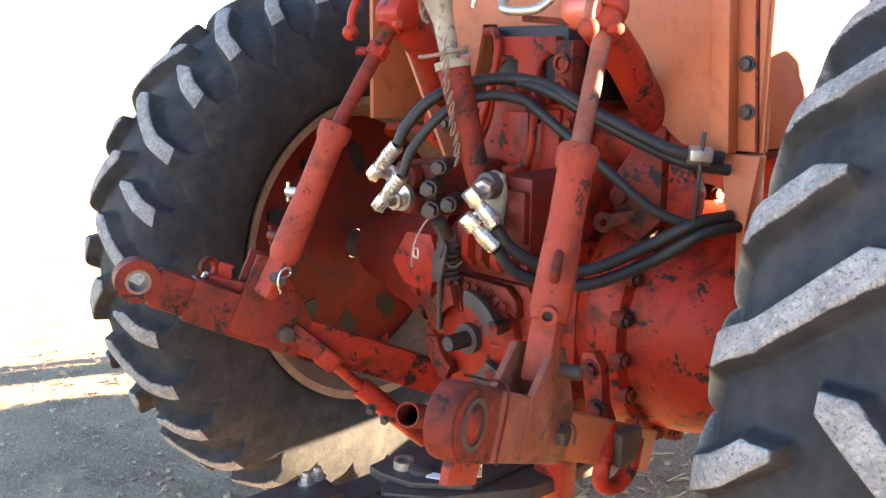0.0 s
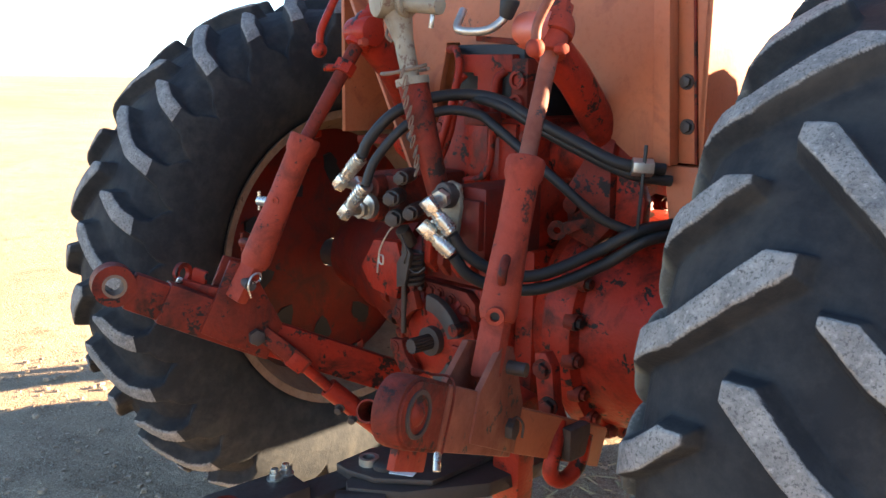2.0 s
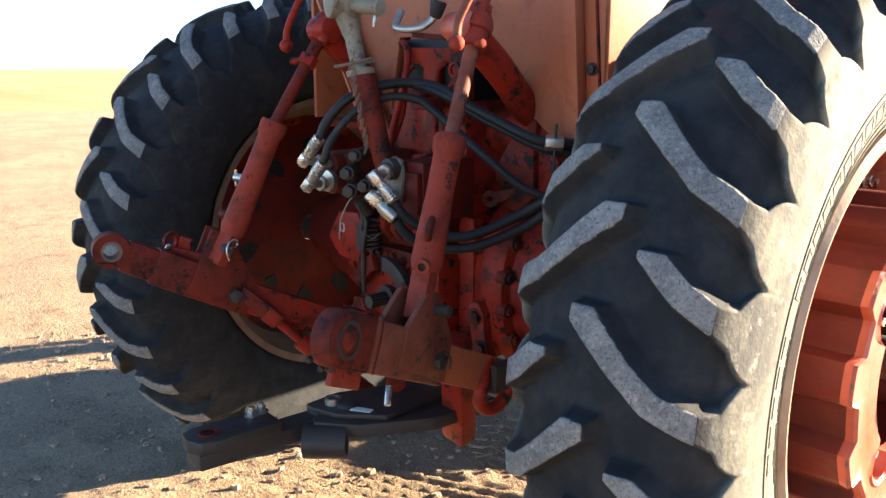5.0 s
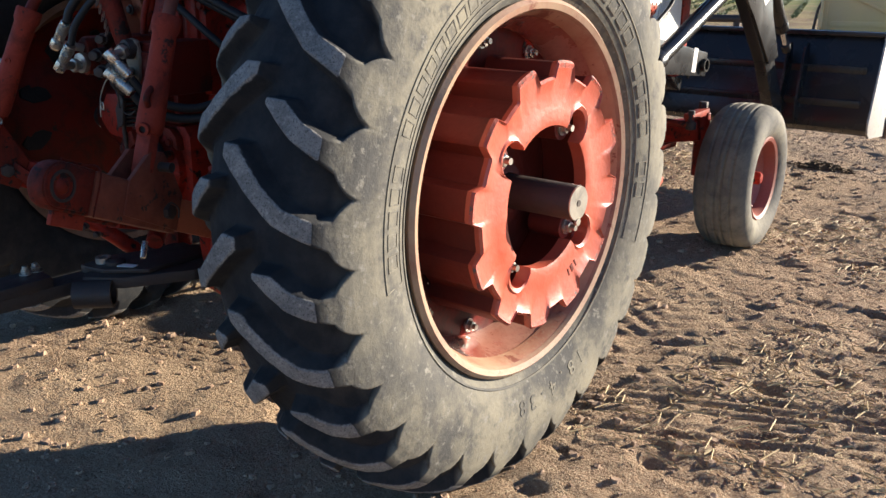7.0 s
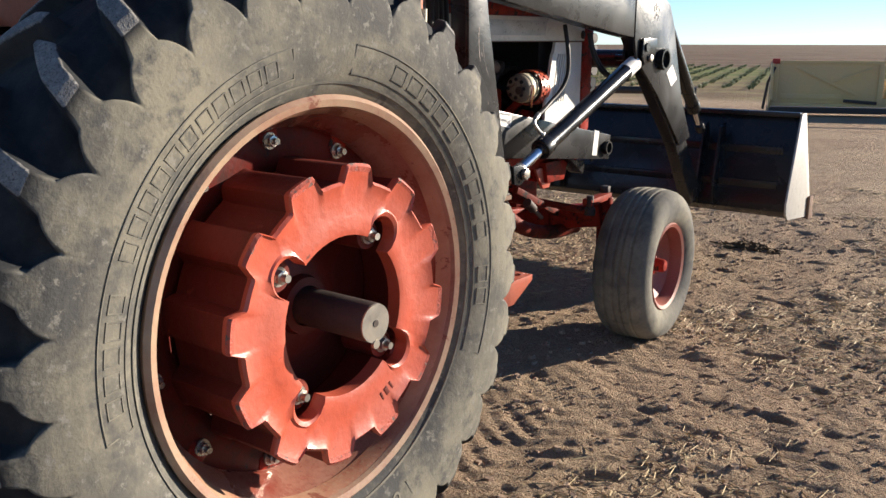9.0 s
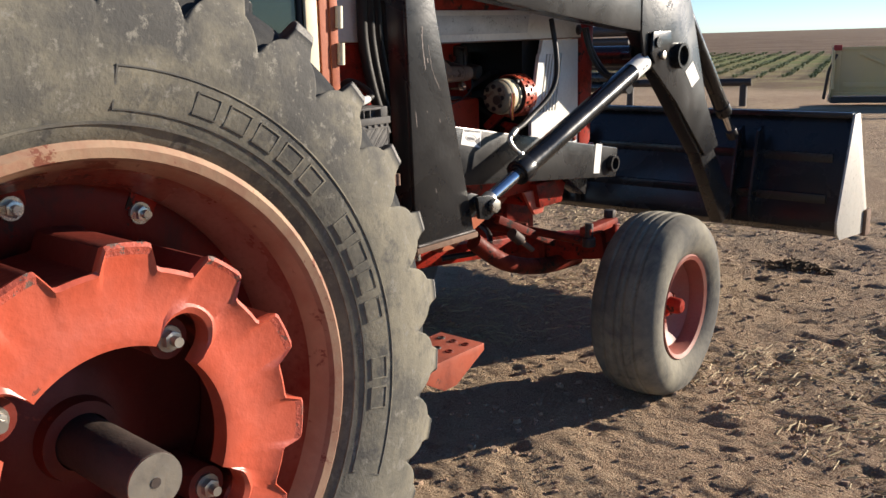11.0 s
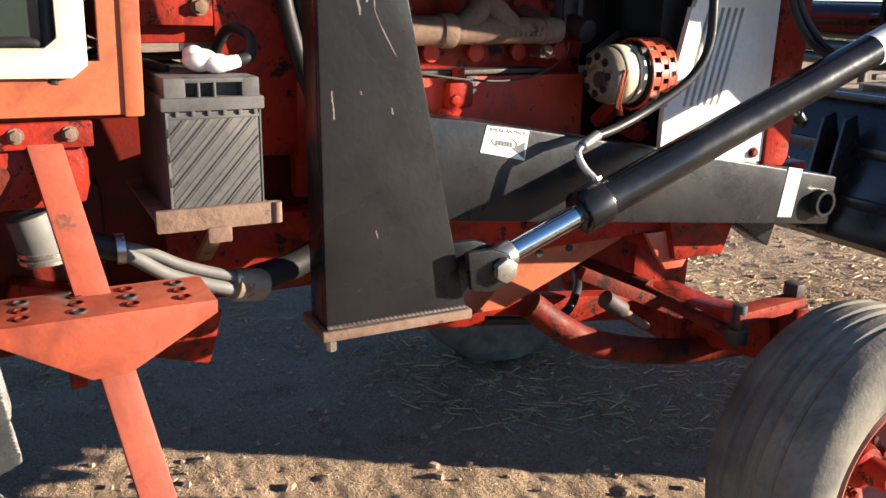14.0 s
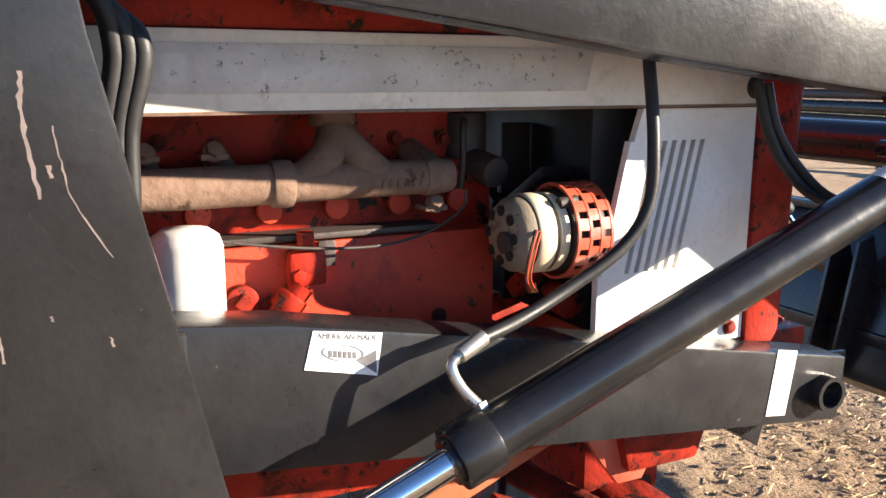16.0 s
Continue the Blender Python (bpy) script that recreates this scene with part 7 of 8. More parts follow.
def loader_side(s):
    def q(v):
        return Vector((v[0] * s, v[1], v[2]))

    def xs(a, b_):
        return (a, b_) if s > 0 else (-b_, -a)
    # upright post, tapering upward
    b = B()
    plate(b, [(1.372, 0.80), (1.662, 0.80), (1.50, 1.53), (1.385, 2.25), (1.335, 2.25), (1.365, 1.53)], "x", *xs(0.596, 0.612), 0.004)
    plate(b, [(1.372, 0.80), (1.388, 0.80), (1.381, 1.53), (1.351, 2.25), (1.335, 2.25), (1.365, 1.53)], "x", *xs(0.525, 0.5965), 0.003)
    post = part("post", b, BLACK, loader, "tapered black upright post with scratches to bare metal")
    b = B()
    plate(b, [(1.362, 0.780), (1.672, 0.780), (1.672, 0.800), (1.362, 0.800)], "x", *xs(0.50, 0.622), 0.004)
    part("post_foot", b, RUST, post, "rusty welded foot plate")
    b = B()
    hose(b, [q((0.614, 1.372 + 0.0046 * k, 0.8035 + 0.0012 * (k % 2))) for k in range(64)], 0.0055, 8, 2)
    part("weld_bead", b, OLDIRON, post)
    b = B()
    rod(b, q((0.60, 1.385, 0.755)), q((0.60, 1.385, 0.776)), 0.010, seg=6)
    part("foot_bolt", b, ZINC, post)
    if s > 0:
        for line_, w_ in (([(1.433, 1.49), (1.431, 1.455), (1.434, 1.42), (1.441, 1.36)], 0.006), ([(1.459, 1.435), (1.466, 1.39), (1.475, 1.352), (1.509, 1.291)], 0.0022), ([(1.389, 1.235), (1.391, 1.21), (1.393, 1.187)], 0.0035), ([(1.452, 1.395), (1.454, 1.38)], 0.005), ([(1.50, 1.202), (1.503, 1.19)], 0.004), ([(1.442, 1.232), (1.444, 1.226)], 0.004), ([(1.47, 0.98), (1.474, 0.965)], 0.003)):
            rnd_ = random.Random(int(line_[0][1] * 1000))
            fine_ = [v_ + Vector((0, rnd_.uniform(-0.0007, 0.0007), rnd_.uniform(-0.001, 0.001))) for v_ in smooth_line([Vector((0.6124, *v_)) for v_ in line_], 6)]
            b = B()
            rows_ = [(b.verts.new(v_ - Vector((0, w_ * rnd_.uniform(0.15, 0.6), 0))), b.verts.new(v_ + Vector((0, w_ * rnd_.uniform(0.15, 0.6), 0)))) for v_ in fine_]
            for u_, v_ in zip(rows_, rows_[1:]):
                b.faces.new((u_[0], u_[1], v_[1], v_[0]))
            part("scratch", b, SCRAPE, post, "bare scratch in the paint")
    # mounting beam along the engine
    b = B()
    plate(b, [(1.50, 0.952), (1.66, 0.945), (2.85, 0.815), (2.86, 0.945), (1.735, 1.150), (1.60, 1.165), (1.50, 1.165)], "x", *xs(0.385, 0.48), 0.006)
    box(b, tuple(q((0.30, 1.45, 0.96)))[:1] + (1.45, 0.96) if s > 0 else (-0.497, 1.45, 0.96), (0.497, 1.60, 1.16) if s > 0 else (-0.30, 1.60, 1.16), 0.006)
    beam = part("mounting_beam", b, BLACK, loader, "black boxed mounting beam, stickers on its face")
    b = B()
    bb = B()
    lathe(bb, [(0.395, 0.036), (0.505, 0.036), (0.505, 0.027), (0.395, 0.027)], (0, 2.80, 0.882), "x", seg=32, closed=True, sign=s)
    joined(b, bb)
    part("bush_tube", b, BLACK, beam)
    b = B()
    plate(b, [(2.80, 0.80), (2.96, 0.86), (2.96, 0.92), (2.80, 0.93)], "x", *xs(0.39, 0.40), 0.002)
    plate(b, [(2.60, 0.83), (2.76, 0.81), (2.74, 0.74)], "x", *xs(0.30, 0.385), 0.002)
    part("beam_gusset", b, BLACK, beam)
    if s > 0:
        b = B()
        plate(b, [(2.672, 0.985), (2.722, 0.976), (2.702, 0.850), (2.652, 0.856)], "x", 0.4805, 0.4815, 0)
        part("white_sticker", b, PAPER, beam, "plain white sticker")
        b = B()
        plate(b, [(1.772, 1.138), (1.876, 1.122), (1.867, 1.058), (1.852, 1.062), (1.758, 1.083)], "x", 0.4805, 0.4815, 0)
        tag = part("maker_sticker", b, PAPER, beam, "torn white maker's sticker with small print")
        b = B()
        n_ = 24
        bb = B()
        for rr0, rr1 in ((1.0, 0.90),):
            vo = [bb.verts.new((0.4822, 1.815 + 0.032 * math.cos(a) * rr0, 1.100 - 0.19 * 0.032 * math.cos(a) + 0.0125 * math.sin(a) * rr0)) for a in np.linspace(0, 2 * math.pi, n_, endpoint=False)]
            vi = [bb.verts.new((0.4822, 1.815 + 0.032 * math.cos(a) * rr1, 1.100 - 0.19 * 0.032 * math.cos(a) + 0.0125 * math.sin(a) * rr1)) for a in np.linspace(0, 2 * math.pi, n_, endpoint=False)]
            for k in range(n_):
                bb.faces.new((vo[k], vo[(k + 1) % n_], vi[(k + 1) % n_], vi[k]))
        joined(b, bb)
        for k in range(6):
            plate(b, [(1.794 + 0.0072 * k, 1.097 - 0.0014 * k), (1.799 + 0.0072 * k, 1.096 - 0.0014 * k), (1.799 + 0.0072 * k, 1.106 - 0.0014 * k), (1.794 + 0.0072 * k, 1.107 - 0.0014 * k)], "x", 0.4816, 0.4822, 0)
        plate(b, [(1.866, 1.098), (1.866, 1.062), (1.835, 1.086)], "x", 0.4816, 0.4822, 0)
        part("sticker_mark", b, INK, tag)
        cu = bpy.data.curves.new("sticker_text", "FONT")
        cu.body, cu.size, cu.extrude, cu.align_x = "AMERICAN MADE", 0.0115, 0.0002, "CENTER"
        tmp = new("sticker_text", cu)
        me = bpy.data.meshes.new_from_object(tmp.evaluated_get(bpy.context.evaluated_depsgraph_get()))
        bpy.data.objects.remove(tmp)
        b = B()
        b.from_mesh(me)
        bpy.data.meshes.remove(me)
        b.transform(Matrix.Translation((0.482, 1.822, 1.1195)) @ Matrix.Rotation(radians(90), 4, "Z") @ Matrix.Rotation(radians(90), 4, "X") @ Matrix.Rotation(radians(-9), 4, "Z"))
        part("sticker_text", b, INK, tag)
    # lift cylinder
    lo, hi = q(PIN_LOW), q(PIN_TOP)
    d = (hi - lo).normalized()
    g0 = lo + d * 0.235
    b = B()
    rod(b, g0, hi - d * 0.03, 0.0405, seg=40)
    rod(b, hi - d * 0.09, hi - d * 0.028, 0.0405, seg=40, r=0.01)
    cyl = part("lift_cylinder", b, GLOSS, loader, "glossy black lift cylinder with chrome rod")
    b = B()
    rod(b, g0 - d * 0.012, g0 + d * 0.052, 0.0475, seg=40, r=0.004)
    rod(b, g0 - d * 0.02, g0 - d * 0.008, 0.036, seg=40, r=0.003)
    part("gland", b, GLOSS, cyl)
    b = B()
    rod(b, lo + d * 0.03, g0, 0.0235, seg=32)
    part("chrome_rod", b, CHROME, cyl, "bright chrome piston rod")
    b = B()
    rod(b, lo - d * 0.02, lo + d * 0.05, 0.027, seg=24, r=0.004)
    part("rod_eye", b, STEEL, cyl)
    b = B()
    rod(b, hi - d * 0.19, hi - d * 0.075, 0.0412, seg=40)
    part("label_band", b, PAPER, cyl, "silver-white label round the cylinder")
    b = B()
    for k in range(2):
        w_ = d.cross(Vector((s, 0, 0))).normalized()
        p = hi - d * (0.115 + 0.03 * k)
        box(b, (-0.0035, -0.009, -0.002), (0.0035, 0.009, 0.002), 0, Matrix.Translation(p + Vector((0.0405 * s, 0, 0))) @ Matrix.Rotation(radians(20), 4, "X") @ Matrix.Rotation(radians(90), 4, "Y"))
    part("label_mark", b, INK, cyl)
    # lug at the post, with pins
    for xo in (0.56, 0.63):
        b = B()
        plate(b, [(1.655, 0.848), (1.70, 0.838), (1.738, 0.855), (1.75, 0.885), (1.738, 0.912), (1.70, 0.925), (1.645, 0.925)], "x", *xs(xo, xo + 0.016), 0.003)
        part("cylinder_lug", b, BLACK, loader)
    b = B()
    rod(b, lo - Vector((0.05, 0, 0)) * s, lo + Vector((0.047, 0, 0)) * s, 0.015, seg=20)
    rod(b, lo + Vector((0.043, 0, 0)) * s, lo + Vector((0.062, 0, 0)) * s, 0.026, seg=6, r=0.004)
    part("pin_low", b, ZINC, loader, "zinc hex pin head")
    # hose to the gland
    b = B()
    rod(b, q((0.590, 1.99, 1.005)), q((0.580, 1.982, 1.032)), 0.012, seg=6)
    hose(b, [q((0.582, 1.984, 1.025)), q((0.565, 1.962, 1.052)), q((0.552, 1.952, 1.082)), q((0.548, 1.970, 1.098))], 0.0085)
    rod(b, q((0.549, 1.966, 1.095)), q((0.538, 2.012, 1.114)), 0.0125, seg=16, r=0.002)
    part("elbow_fitting", b, ZINC, cyl, "zinc elbow fitting")
    b = B()
    hose(b, [q((0.539, 2.008, 1.112)), q((0.52, 2.08, 1.125)), q((0.50, 2.177, 1.156)), q((0.50, 2.283, 1.215)), q((0.50, 2.334, 1.285)), q((0.495, 2.342, 1.385)), q((0.47, 2.345, 1.513))], 0.0105)
    part("cylinder_hose", b, HOSE, cyl, "black hose from the boom")
    # boom from the post to the knee, and the knee plate
    b = B()
    plate(b, [(1.37, 1.625), (1.37, 1.85), (2.0, 1.80), (2.5, 1.75), (2.81, 1.72), (2.81, 1.452), (2.634, 1.470), (2.283, 1.511), (2.003, 1.547), (1.803, 1.571)], "x", *xs(0.530, 0.612), 0.008)
    boom = part("boom", b, BLACK, loader, "black boxed loader boom, its paint dulled by sun")
    b = B()
    plate(b, [(2.815, 1.449), (2.815, 1.721), (3.058, 1.703), (3.237, 1.627), (3.293, 1.543), (3.467, 1.12), (3.636, 0.875), (3.49, 0.838), (3.143, 1.139), (2.917, 1.298), (2.842, 1.345)], "x", *xs(0.600, 0.614), 0.003)
    knee = part("knee_plate", b, BLACK, boom, "black knee plate with white sticker and pivot tube")
    b = B()
    plate(b, [(2.818, 1.449), (2.818, 1.703), (3.152, 1.646), (3.566, 0.913), (3.913, 0.518), (3.763, 0.443), (3.462, 0.838), (2.973, 1.289)], "x", *xs(0.530, 0.599), 0.006)
    part("boom_leg", b, BLACK, boom)
    b = B()
    bb = B()
    lathe(bb, [(0.55, 0.057), (0.645, 0.057), (0.645, 0.045), (0.55, 0.045)], (0, 3.154, 1.339), "x", seg=40, closed=True, sign=s)
    joined(b, bb)
    rod(b, q((0.55, 3.154, 1.339)), q((0.618, 3.154, 1.339)), 0.05, seg=32)
    part("pivot_tube", b, BLACK, boom)
    if s > 0:
        b = B()
        plate(b, [(3.307, 1.308), (3.384, 1.226), (3.307, 1.187), (3.233, 1.264)], "x", 0.6145, 0.6155, 0)
        part("white_sticker", b, PAPER, boom, "plain white sticker")
        b = B()
        for a in range(5):
            hose(b, [(0.6145, 3.06 + 0.018 * math.cos(a * 1.256 + t_) + 0.017 * math.cos(a * 1.256), 1.59 + 0.02 * math.sin(a * 1.256 + t_) + 0.03 * math.sin(a * 1.256)) for t_ in np.linspace(0, 5, 7)], 0.0022, 6, 3)
        part("scroll_mark", b, PAPER, boom, "white scroll mark")
    b = B()
    for xo in (0.52, 0.622):
        plate(b, [(2.88, 1.45), (3.04, 1.45), (3.05, 1.39), (2.985, 1.325), (2.90, 1.315), (2.87, 1.36)], "x", *xs(xo, xo + 0.013), 0.003)
    box(b, (min(s * 0.535, s * 0.628), 2.90, 1.415), (max(s * 0.535, s * 0.628), 3.036, 1.446), 0.004)
    rod(b, hi - Vector((0.14, 0, 0)) * s, hi + Vector((0.052, 0, 0)) * s, 0.017, seg=20)
    part("pin_lug", b, BLACK, boom)
    b = B()
    rod(b, hi + Vector((0.05 * s, 0.01, 0.0)), hi + Vector((0.066 * s, 0.01, 0.0)), 0.02, seg=6, r=0.003)
    part("pin_head", b, STEEL, boom)
    b = B()
    rod(b, q((0.636, 2.915, 1.405)), q((0.645, 2.915, 1.405)), 0.022, seg=20)
    part("pin_cap", b, BLACK, boom)
    # tilt cylinder down to the bucket
    b = B()
    t0, t1 = q((0.565, 3.227, 1.613)), q((0.565, 3.791, 1.03))
    td = (t1 - t0).normalized()
    rod(b, t0, t1, 0.038, seg=32, r=0.006)
    rod(b, t1 - td * 0.05, t1 + td * 0.01, 0.043, seg=32, r=0.004)
    tilt = part("tilt_cylinder", b, GLOSS, loader, "black bucket tilt cylinder")
    b = B()
    rod(b, t1, t1 + td * 0.17, 0.02, seg=24)
    part("chrome_rod", b, CHROME, tilt)
    b = B()
    rod(b, t1 + td * 0.14, t1 + td * 0.2, 0.03, seg=20, r=0.004)
    part("rod_eye", b, BLACK, tilt)
    # cylinder hoses at the post
    for k in range(3):
        b = B()
        hose(b, [q((0.50 - 0.02 * k, 1.36, 1.72)), q((0.51 - 0.012 * k, 1.50 + 0.012 * k, 1.60 - 0.014 * k)), q((0.50, 1.535 + 0.016 * k, 1.52)), q((0.49, 1.52 + 0.014 * k, 1.42)), q((0.485, 1.52 + 0.01 * k, 1.30)), q((0.47, 1.50, 1.2))], 0.0125)
        part("loader_hose", b, HOSE, loader, "black loader hose over the post")
    # four added hoses behind the post, there to widen its shadow
    for k in range(4):
        b = B()
        hose(b, [q((0.45, 1.33 + 0.02 * k, 1.72)), q((0.44, 1.345 + 0.03 * k, 1.58)), q((0.43, 1.355 + 0.034 * k, 1.45)), q((0.43, 1.38 + 0.034 * k, 1.32)), q((0.43, 1.42 + 0.034 * k, 1.20)), q((0.43, 1.45 + 0.03 * k, 1.12))], 0.017)
        part("loader_hose", b, HOSE, loader)
    for k in range(2):
        b = B()
        hose(b, [q((0.47, 2.585 + 0.02 * k, 1.475)), q((0.48, 2.604 + 0.02 * k, 1.397)), q((0.49, 2.646 + 0.03 * k, 1.326)), q((0.50, 2.72 + 0.03 * k, 1.27)), q((0.51, 2.86, 1.24)), q((0.50, 2.99, 1.28 - 0.05 * k))], 0.0095)
        part("boom_hose", b, HOSE, loader)


loader_side(1)
loader_side(-1)
b = B()
rod(b, (-0.55, 3.154, 1.339), (0.55, 3.154, 1.339), 0.05, seg=32)
part("cross_tube", b, BLACK, loader, "black cross tube between the booms")
# bucket, held a little off the ground
b = B()
back = [(4.29, 0.99), (4.20, 0.68), (4.11, 0.44), (4.115, 0.39), (4.16, 0.35), (4.60, 0.305)]
inner_ = [(y + 0.014, z + 0.012) for y, z in back]
plate(b, back + inner_[::-1], "x", -1.08, 1.066, 0)
bucket = part("bucket", b, BLACK, loader, "wide black loader bucket held just off the ground")
for x0, x1 in ((1.067, 1.08), (-1.094, -1.081)):
    b = B()
    plate(b, [(4.275, 0.992), (4.10, 0.44), (4.11, 0.375), (4.16, 0.335), (4.62, 0.29), (4.65, 0.36), (4.36, 0.992)], "x", x0, x1, 0.002)
    part("side_plate", b, BLACK if x0 < 0 else SILVER, bucket, "bucket side plate, its black paint worn to bare steel" if x0 > 0 else "")
b = B()
box(b, (-1.10, 4.57, 0.283), (1.095, 4.68, 0.305), 0.004)
part("cutting_edge", b, RUST, bucket, "bare rusty cutting edge")
b = B()
box(b, (1.081, 4.56, 0.28), (1.10, 4.64, 0.43), 0.004)
part("side_cutter", b, RUST, bucket)
for z in (0.55, 0.76):
    b = B()
    bar(b, (-1.0, 4.135 + (z - 0.5) * 0.36, z), (1.0, 4.135 + (z - 0.5) * 0.36, z), 0.03, 0.05, 0.006)
    part("bucket_rib", b, BLACK, bucket)
b = B()
bar(b, (-1.07, 4.28, 0.985), (1.07, 4.28, 0.985), 0.05, 0.03, 0.006)
part("top_lip", b, BLACK, bucket)
for x in (-0.565, 0.565):
    for o in (-0.055, 0.055):
        b = B()
        plate(b, [(4.06, 0.40), (4.13, 0.40), (4.24, 0.80), (4.20, 0.92), (4.13, 0.90), (4.05, 0.50)], "x", x + o - 0.007, x + o + 0.007, 0.002)
        part("hinge_ear", b, BLACK, bucket)

# ---- far things in the yard ----
header = thing("combine_header", (-0.6, 17.2, GROUND), "faded yellow combine grain header parked on the ground", "header")
M = Matrix.Translation((-2.85, 16.4, 0)) @ Matrix.Rotation(radians(23), 4, "Z")


def put_header(name, b, mat, label=""):
    b.transform(M)
    return part(name, b, mat, header, label)


b = B()
box(b, (0.06, 0, 0.22), (2.0, 0.06, 1.02), 0.01)
put_header("back_sheet", b, YELLOW, "faded yellow pressed back sheet")
for lo_, hi_ in (((0.0, -0.035, 0.16), (2.05, 0.10, 0.218)), ((0.06, -0.03, 0.98), (2.05, -0.002, 1.04)), ((1.95, -0.04, 0.22), (2.05, -0.002, 0.978)), ((0.04, -0.03, 0.22), (0.13, -0.002, 0.978)), ((0.2, -0.02, 0.30), (1.3, -0.002, 0.40))):
    b = B()
    box(b, lo_, hi_, 0.008)
    put_header("sheet_rail", b, YELLOW)
b = B()
bar(b, (0.45, -0.03, 0.92), (1.6, -0.03, 0.38), 0.03, 0.05, 0.005)
bar(b, (1.9, -0.03, 0.92), (1.1, -0.03, 0.62), 0.03, 0.04, 0.005)
put_header("brace", b, YELLOW)
b = B()
plate(b, [(-0.05, 0.12), (0.08, 0.12), (0.06, 1.05), (-0.12, 0.95), (-0.28, 0.3)], "x", -0.02, 0.02, 0.004)
put_header("end_sheet", b, YELLOW)
b = B()
bar(b, (-0.12, -0.03, 0.10), (-0.06, -0.03, 0.62), 0.05, 0.05, 0.01)
bar(b, (-0.06, -0.03, 0.62), (0.06, -0.03, 0.92), 0.05, 0.05, 0.01)
bar(b, (1.35, -0.06, 0.28), (1.95, -0.06, 0.24), 0.06, 0.06, 0.01)
put_header("drive_arm", b, OLDIRON)
b = B()
box(b, (0.0, -0.05, 0.98), (0.14, 0.0, 1.08), 0.01)
put_header("reflector", b, WIRE_R, "red reflector plate")
b = B()
box(b, (0.0, -0.1, 0.03), (5.6, 0.5, 0.14), 0.01)
put_header("cutter_frame", b, OLDIRON)
b = B()
box(b, (2.05, 0, 0.16), (5.6, 0.05, 0.32), 0.01)
box(b, (2.05, 0.0, 0.92), (5.6, 0.05, 0.98), 0.01)
rod(b, (2.1, 0.3, 0.48), (5.5, 0.3, 0.48), 0.2, seg=24)
put_header("auger", b, YELLOW)
b = B()
for k in range(6):
    rod(b, (2.3 + 0.55 * k, 0.05, 0.40), (2.4 + 0.55 * k, 0.05, 0.40), 0.07, seg=12)
put_header("roller", b, ZINC)

rail_stand = thing("pipe_rail", (-4.2, 15.5, GROUND), "dark steel pipe rail on posts at the yard's edge", "rail")
b = B()
rod(b, (-8.5, 14.4, 0.42), (-4.2, 16.0, 0.42), 0.075, seg=16)
part("rail", b, OLDIRON, rail_stand)
for f in (0.04, 0.5, 0.97):
    b = B()
    p = Vector((-8.5, 14.4, 0)).lerp(Vector((-4.2, 16.0, 0)), f)
    rod(b, (p.x, p.y, GROUND - 0.02), (p.x, p.y, 0.40), 0.07, seg=14)
    part("rail_post", b, OLDIRON, rail_stand)
pile = thing("pipe_stack", (-4.6, 8.2, GROUND), "stack of long dark steel pipes on trestles", "pipes")
for k, (dz, dy) in enumerate(((0.95, 0), (1.08, 0.02), (1.2, 0.0), (1.31, 0.02), (0.80, 0.01), (1.41, 0.0))):
    b = B()
    rod(b, (-8.2, 9.0 + dy, dz), (-2.35, 8.0 + dy, dz + 0.01 * k), 0.06 if k != 3 else 0.045, seg=18)
    part("pipe", b, OLDIRON if k % 2 else BLACK, pile)
for x, y in ((-7.4, 8.86), (-3.3, 8.16)):
    b = B()
    for o in (-0.12, 0.12):
        bar(b, (x, y + o, GROUND - 0.02), (x, y + o, 1.5), 0.05, 0.05, 0.004)
    bar(b, (x, y - 0.14, 0.72), (x, y + 0.14, 0.72), 0.05, 0.05, 0.004)
    part("trestle", b, OLDIRON, pile)
pallet = thing("pallet", (-7.0, 13.9, GROUND), "weathered wooden pallet lying on the dirt", "pallet")
for k in range(6):
    b = B()
    box(b, (-7.6, 13.4 + 0.17 * k, GROUND + 0.10), (-6.4, 13.52 + 0.17 * k, GROUND + 0.125), 0.003)
    part("board", b, WOOD, pallet)
for x in (-7.55, -7.03, -6.5):
    b = B()
    box(b, (x, 13.4, GROUND - 0.01), (x + 0.08, 14.37, GROUND + 0.10), 0.004)
    part("runner", b, WOOD, pallet)

# ---- straw, clods and crop rows ----
def scatter(name, material, label, category, make, count, area, seed):
    rnd = random.Random(seed)
    verts, faces = [], []
    for _ in range(count):
        x, y = rnd.uniform(area[0], area[1]), rnd.uniform(area[2], area[3])
        make(rnd, x, y, verts, faces)
    me = bpy.data.meshes.new(name)
    me.from_pydata(verts, [], faces)
    me.materials.append(material)
    return tagged(new(name, me), label, category, kind="stuff")


def straw(rnd, x, y, verts, faces):
    if noise.noise((x * 0.8, y * 0.8, 11)) < -0.05 + 0.25 * rnd.random():
        return
    a, ln, w = rnd.uniform(0, math.pi), 0.012 + 0.085 * rnd.random() ** 2.4, rnd.uniform(0.0008, 0.0021)
    z = GROUND + ground_height(x, y) * max(0.0, 1 - max(0.0, math.hypot(x, y) - 4.5) / 12) + 0.005
    dx, dy, n0 = math.cos(a) * ln / 2, math.sin(a) * ln / 2, len(verts)
    px, py, dz = -math.sin(a) * w, math.cos(a) * w, rnd.uniform(-0.004, 0.005)
    for sx, sz in ((-1, z), (1, z + dz)):
        verts += [(x + sx * dx + px, y + sx * dy + py, sz), (x + sx * dx - px, y + sx * dy - py, sz), (x + sx * dx, y + sx * dy, sz + 2 * w)]
    faces += [(n0, n0 + 3, n0 + 4, n0 + 1), (n0 + 1, n0 + 4, n0 + 5, n0 + 2), (n0 + 2, n0 + 5, n0 + 3, n0)]


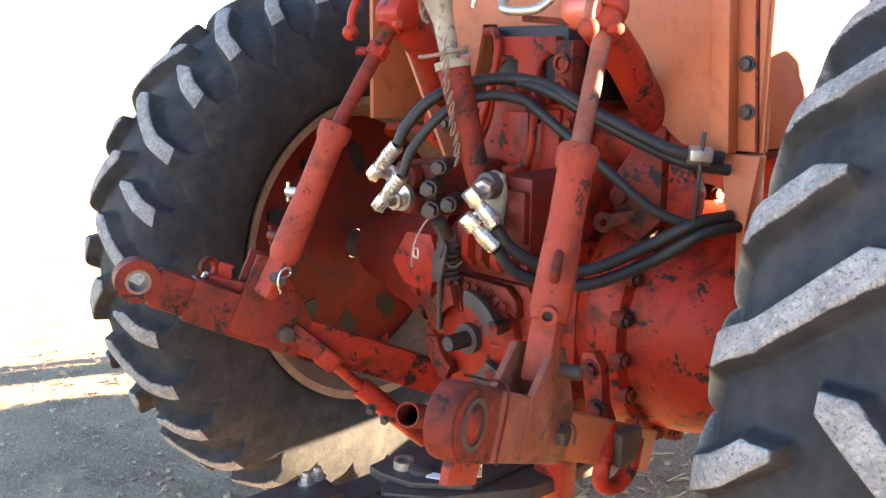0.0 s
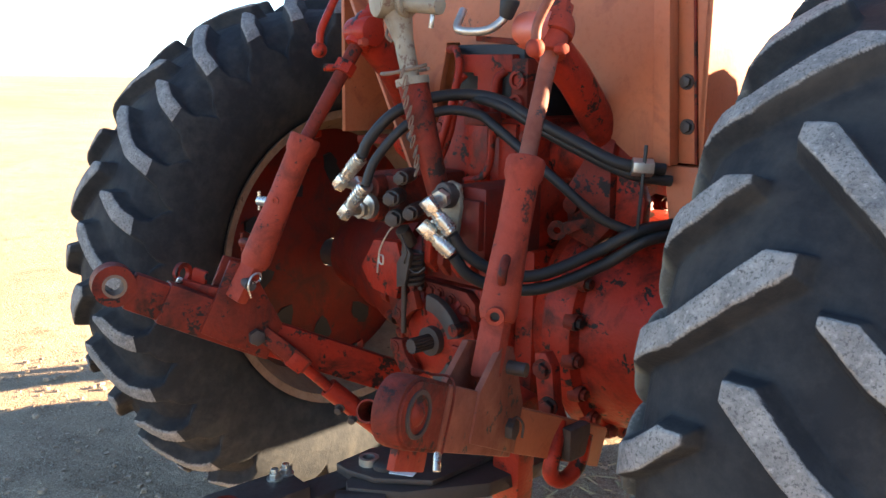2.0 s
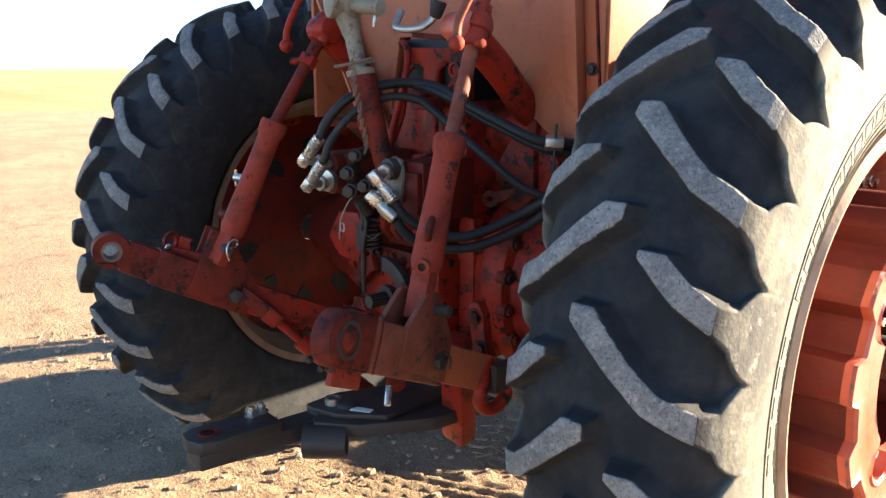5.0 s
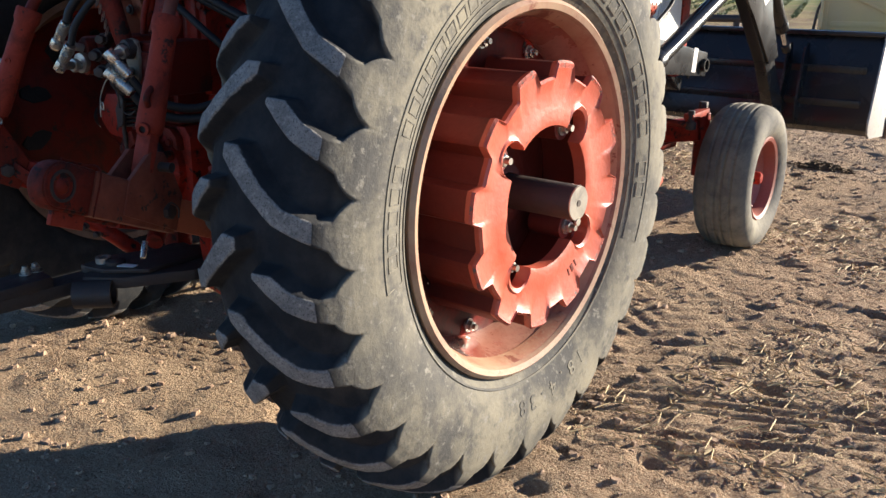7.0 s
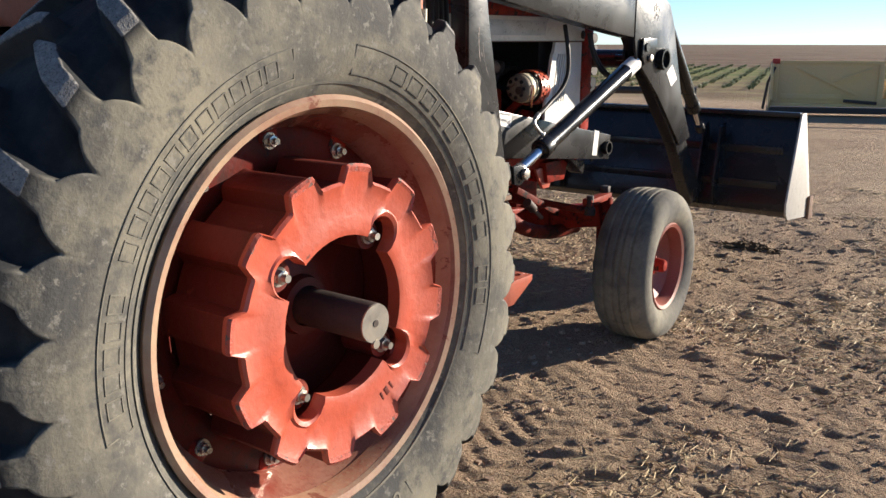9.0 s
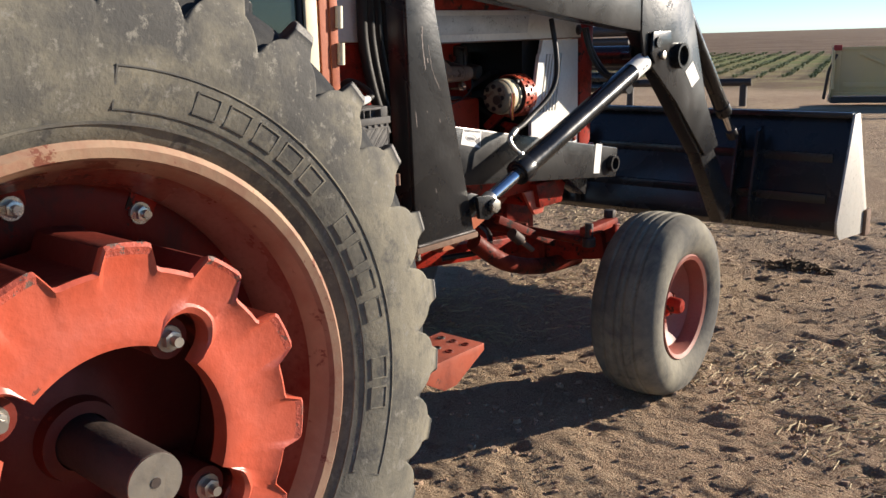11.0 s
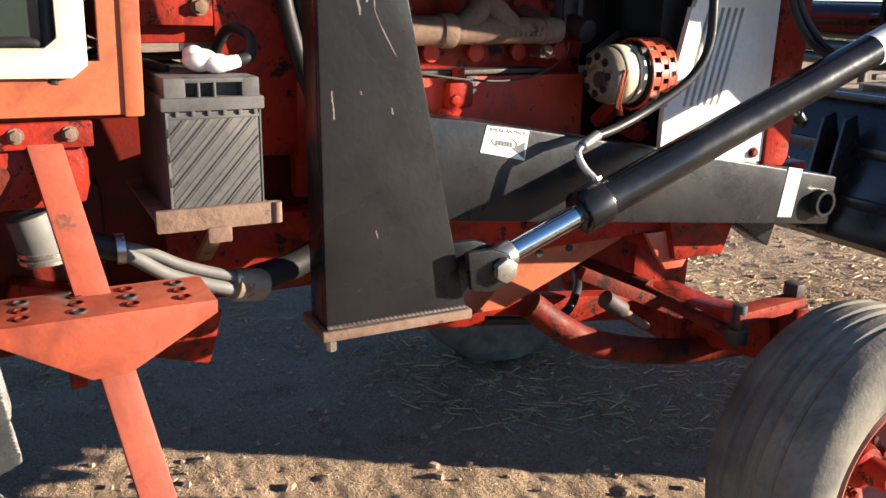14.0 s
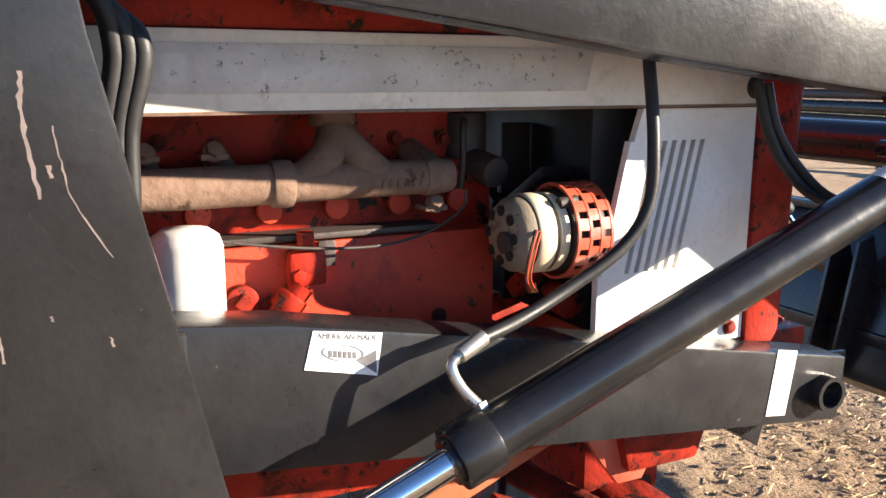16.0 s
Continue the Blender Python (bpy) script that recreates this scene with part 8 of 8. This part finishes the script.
def clod(rnd, x, y, verts, faces):
    r = 0.003 + 0.017 * rnd.random() ** 7
    z = GROUND + ground_height(x, y) + r * 0.15
    n0 = len(verts)
    ring = [(r * rnd.uniform(0.7, 1.25), k * math.pi / 3 + rnd.uniform(-0.3, 0.3)) for k in range(6)]
    verts += [(x + q * math.cos(a), y + q * math.sin(a), z - r * 0.3) for q, a in ring]
    verts += [(x + q * 0.7 * math.cos(a + 0.3), y + q * 0.7 * math.sin(a + 0.3), z + r * rnd.uniform(0.3, 0.6)) for q, a in ring]
    for k in range(6):
        j = (k + 1) % 6
        faces.append((n0 + k, n0 + j, n0 + 6 + j, n0 + 6 + k))
    faces.append(tuple(n0 + 6 + k for k in range(6)))


TRASH = surface("dead_brown_stems", (0.10, 0.07, 0.045), (0.17, 0.12, 0.075), 0.6, 20, (0.8, 0.95), bump=0, spec=0.1)
STRAW = surface("dry_straw", (0.55, 0.42, 0.22), (0.42, 0.31, 0.16), 0.6, 3, (0.6, 0.8), bump=0)
CLOD = surface("dirt_clods", (0.40, 0.275, 0.185), (0.30, 0.20, 0.135), 0.6, 8, (0.9, 0.98), bump=0.5, grain=160)
CROP = surface("green_crop", (0.14, 0.18, 0.06), (0.22, 0.21, 0.09), 0.6, 0.4, (0.6, 0.8), bump=0)
scatter("straw", STRAW, "loose dry straw on the dirt", "straw", straw, 44000, (-3, 4.5, 0.3, 8.0), 3)
scatter("clods", CLOD, "small dirt clods and pebbles", "clods", clod, 30000, (-3, 4.2, -2.2, 6.5), 4)


def trash_clump(at, size, seed):
    rnd = random.Random(seed)
    verts, faces = [], []
    for _ in range(220):
        x, y = at[0] + rnd.gauss(0, size * 0.45), at[1] + rnd.gauss(0, size * 0.3)
        h = max(0.0, 0.035 - 0.05 * math.hypot(x - at[0], y - at[1]) / size)
        a, ln, w = rnd.uniform(0, 6.28), rnd.uniform(0.03, 0.11), rnd.uniform(0.002, 0.005)
        z, n0 = GROUND + ground_height(x, y) + h * rnd.random() + 0.004, len(verts)
        dx, dy, lift = math.cos(a) * ln / 2, math.sin(a) * ln / 2, rnd.uniform(-0.01, 0.02)
        for sx, sz in ((-1, z), (1, z + lift)):
            verts += [(x + sx * dx - dy / ln * w * 2, y + sx * dy + dx / ln * w * 2, sz), (x + sx * dx + dy / ln * w * 2, y + sx * dy - dx / ln * w * 2, sz), (x + sx * dx, y + sx * dy, sz + 2 * w)]
        faces += [(n0, n0 + 3, n0 + 4, n0 + 1), (n0 + 1, n0 + 4, n0 + 5, n0 + 2), (n0 + 2, n0 + 5, n0 + 3, n0)]
    me = bpy.data.meshes.new("plant_trash")
    me.from_pydata(verts, [], faces)
    me.materials.append(TRASH)
    return tagged(new("plant_trash", me), "dark clump of dead plant stems on the dirt", "plant trash", kind="stuff")


trash_clump((0.63, 4.83), 0.2, 5)


def crop_rows():
    rnd = random.Random(8)
    verts, faces = [], []
    for row in range(-30, 18):
        for k in range(120):
            y = 25 + 0.2 * k + rnd.uniform(-0.1, 0.1)
            x = row * 0.76 - (y - 25) * 0.28 + rnd.uniform(-0.08, 0.08)
            if rnd.random() < 0.12:
                continue
            h, r, n0 = rnd.uniform(0.05, 0.13), rnd.uniform(0.06, 0.12), len(verts)
            z = GROUND
            for j in range(5):
                a = rnd.uniform(0, 6.28)
                w = rnd.uniform(0.02, 0.05)
                cx, cy = math.cos(a), math.sin(a)
                verts += [(x, y, z), (x + cx * r * 0.6 - cy * w, y + cy * r * 0.6 + cx * w, z + h), (x + cx * r * 0.6 + cy * w, y + cy * r * 0.6 - cx * w, z + h), (x + cx * r * 1.3, y + cy * r * 1.3, z + h * 0.7)]
                faces += [(n0 + 4 * j, n0 + 4 * j + 1, n0 + 4 * j + 2), (n0 + 4 * j + 1, n0 + 4 * j + 3, n0 + 4 * j + 2)]
    me = bpy.data.meshes.new("crop_rows")
    me.from_pydata(verts, [], faces)
    me.materials.append(CROP)
    return tagged(new("crop_rows", me), "rows of low green crop plants in the field", "crop", kind="stuff")


crop_rows()
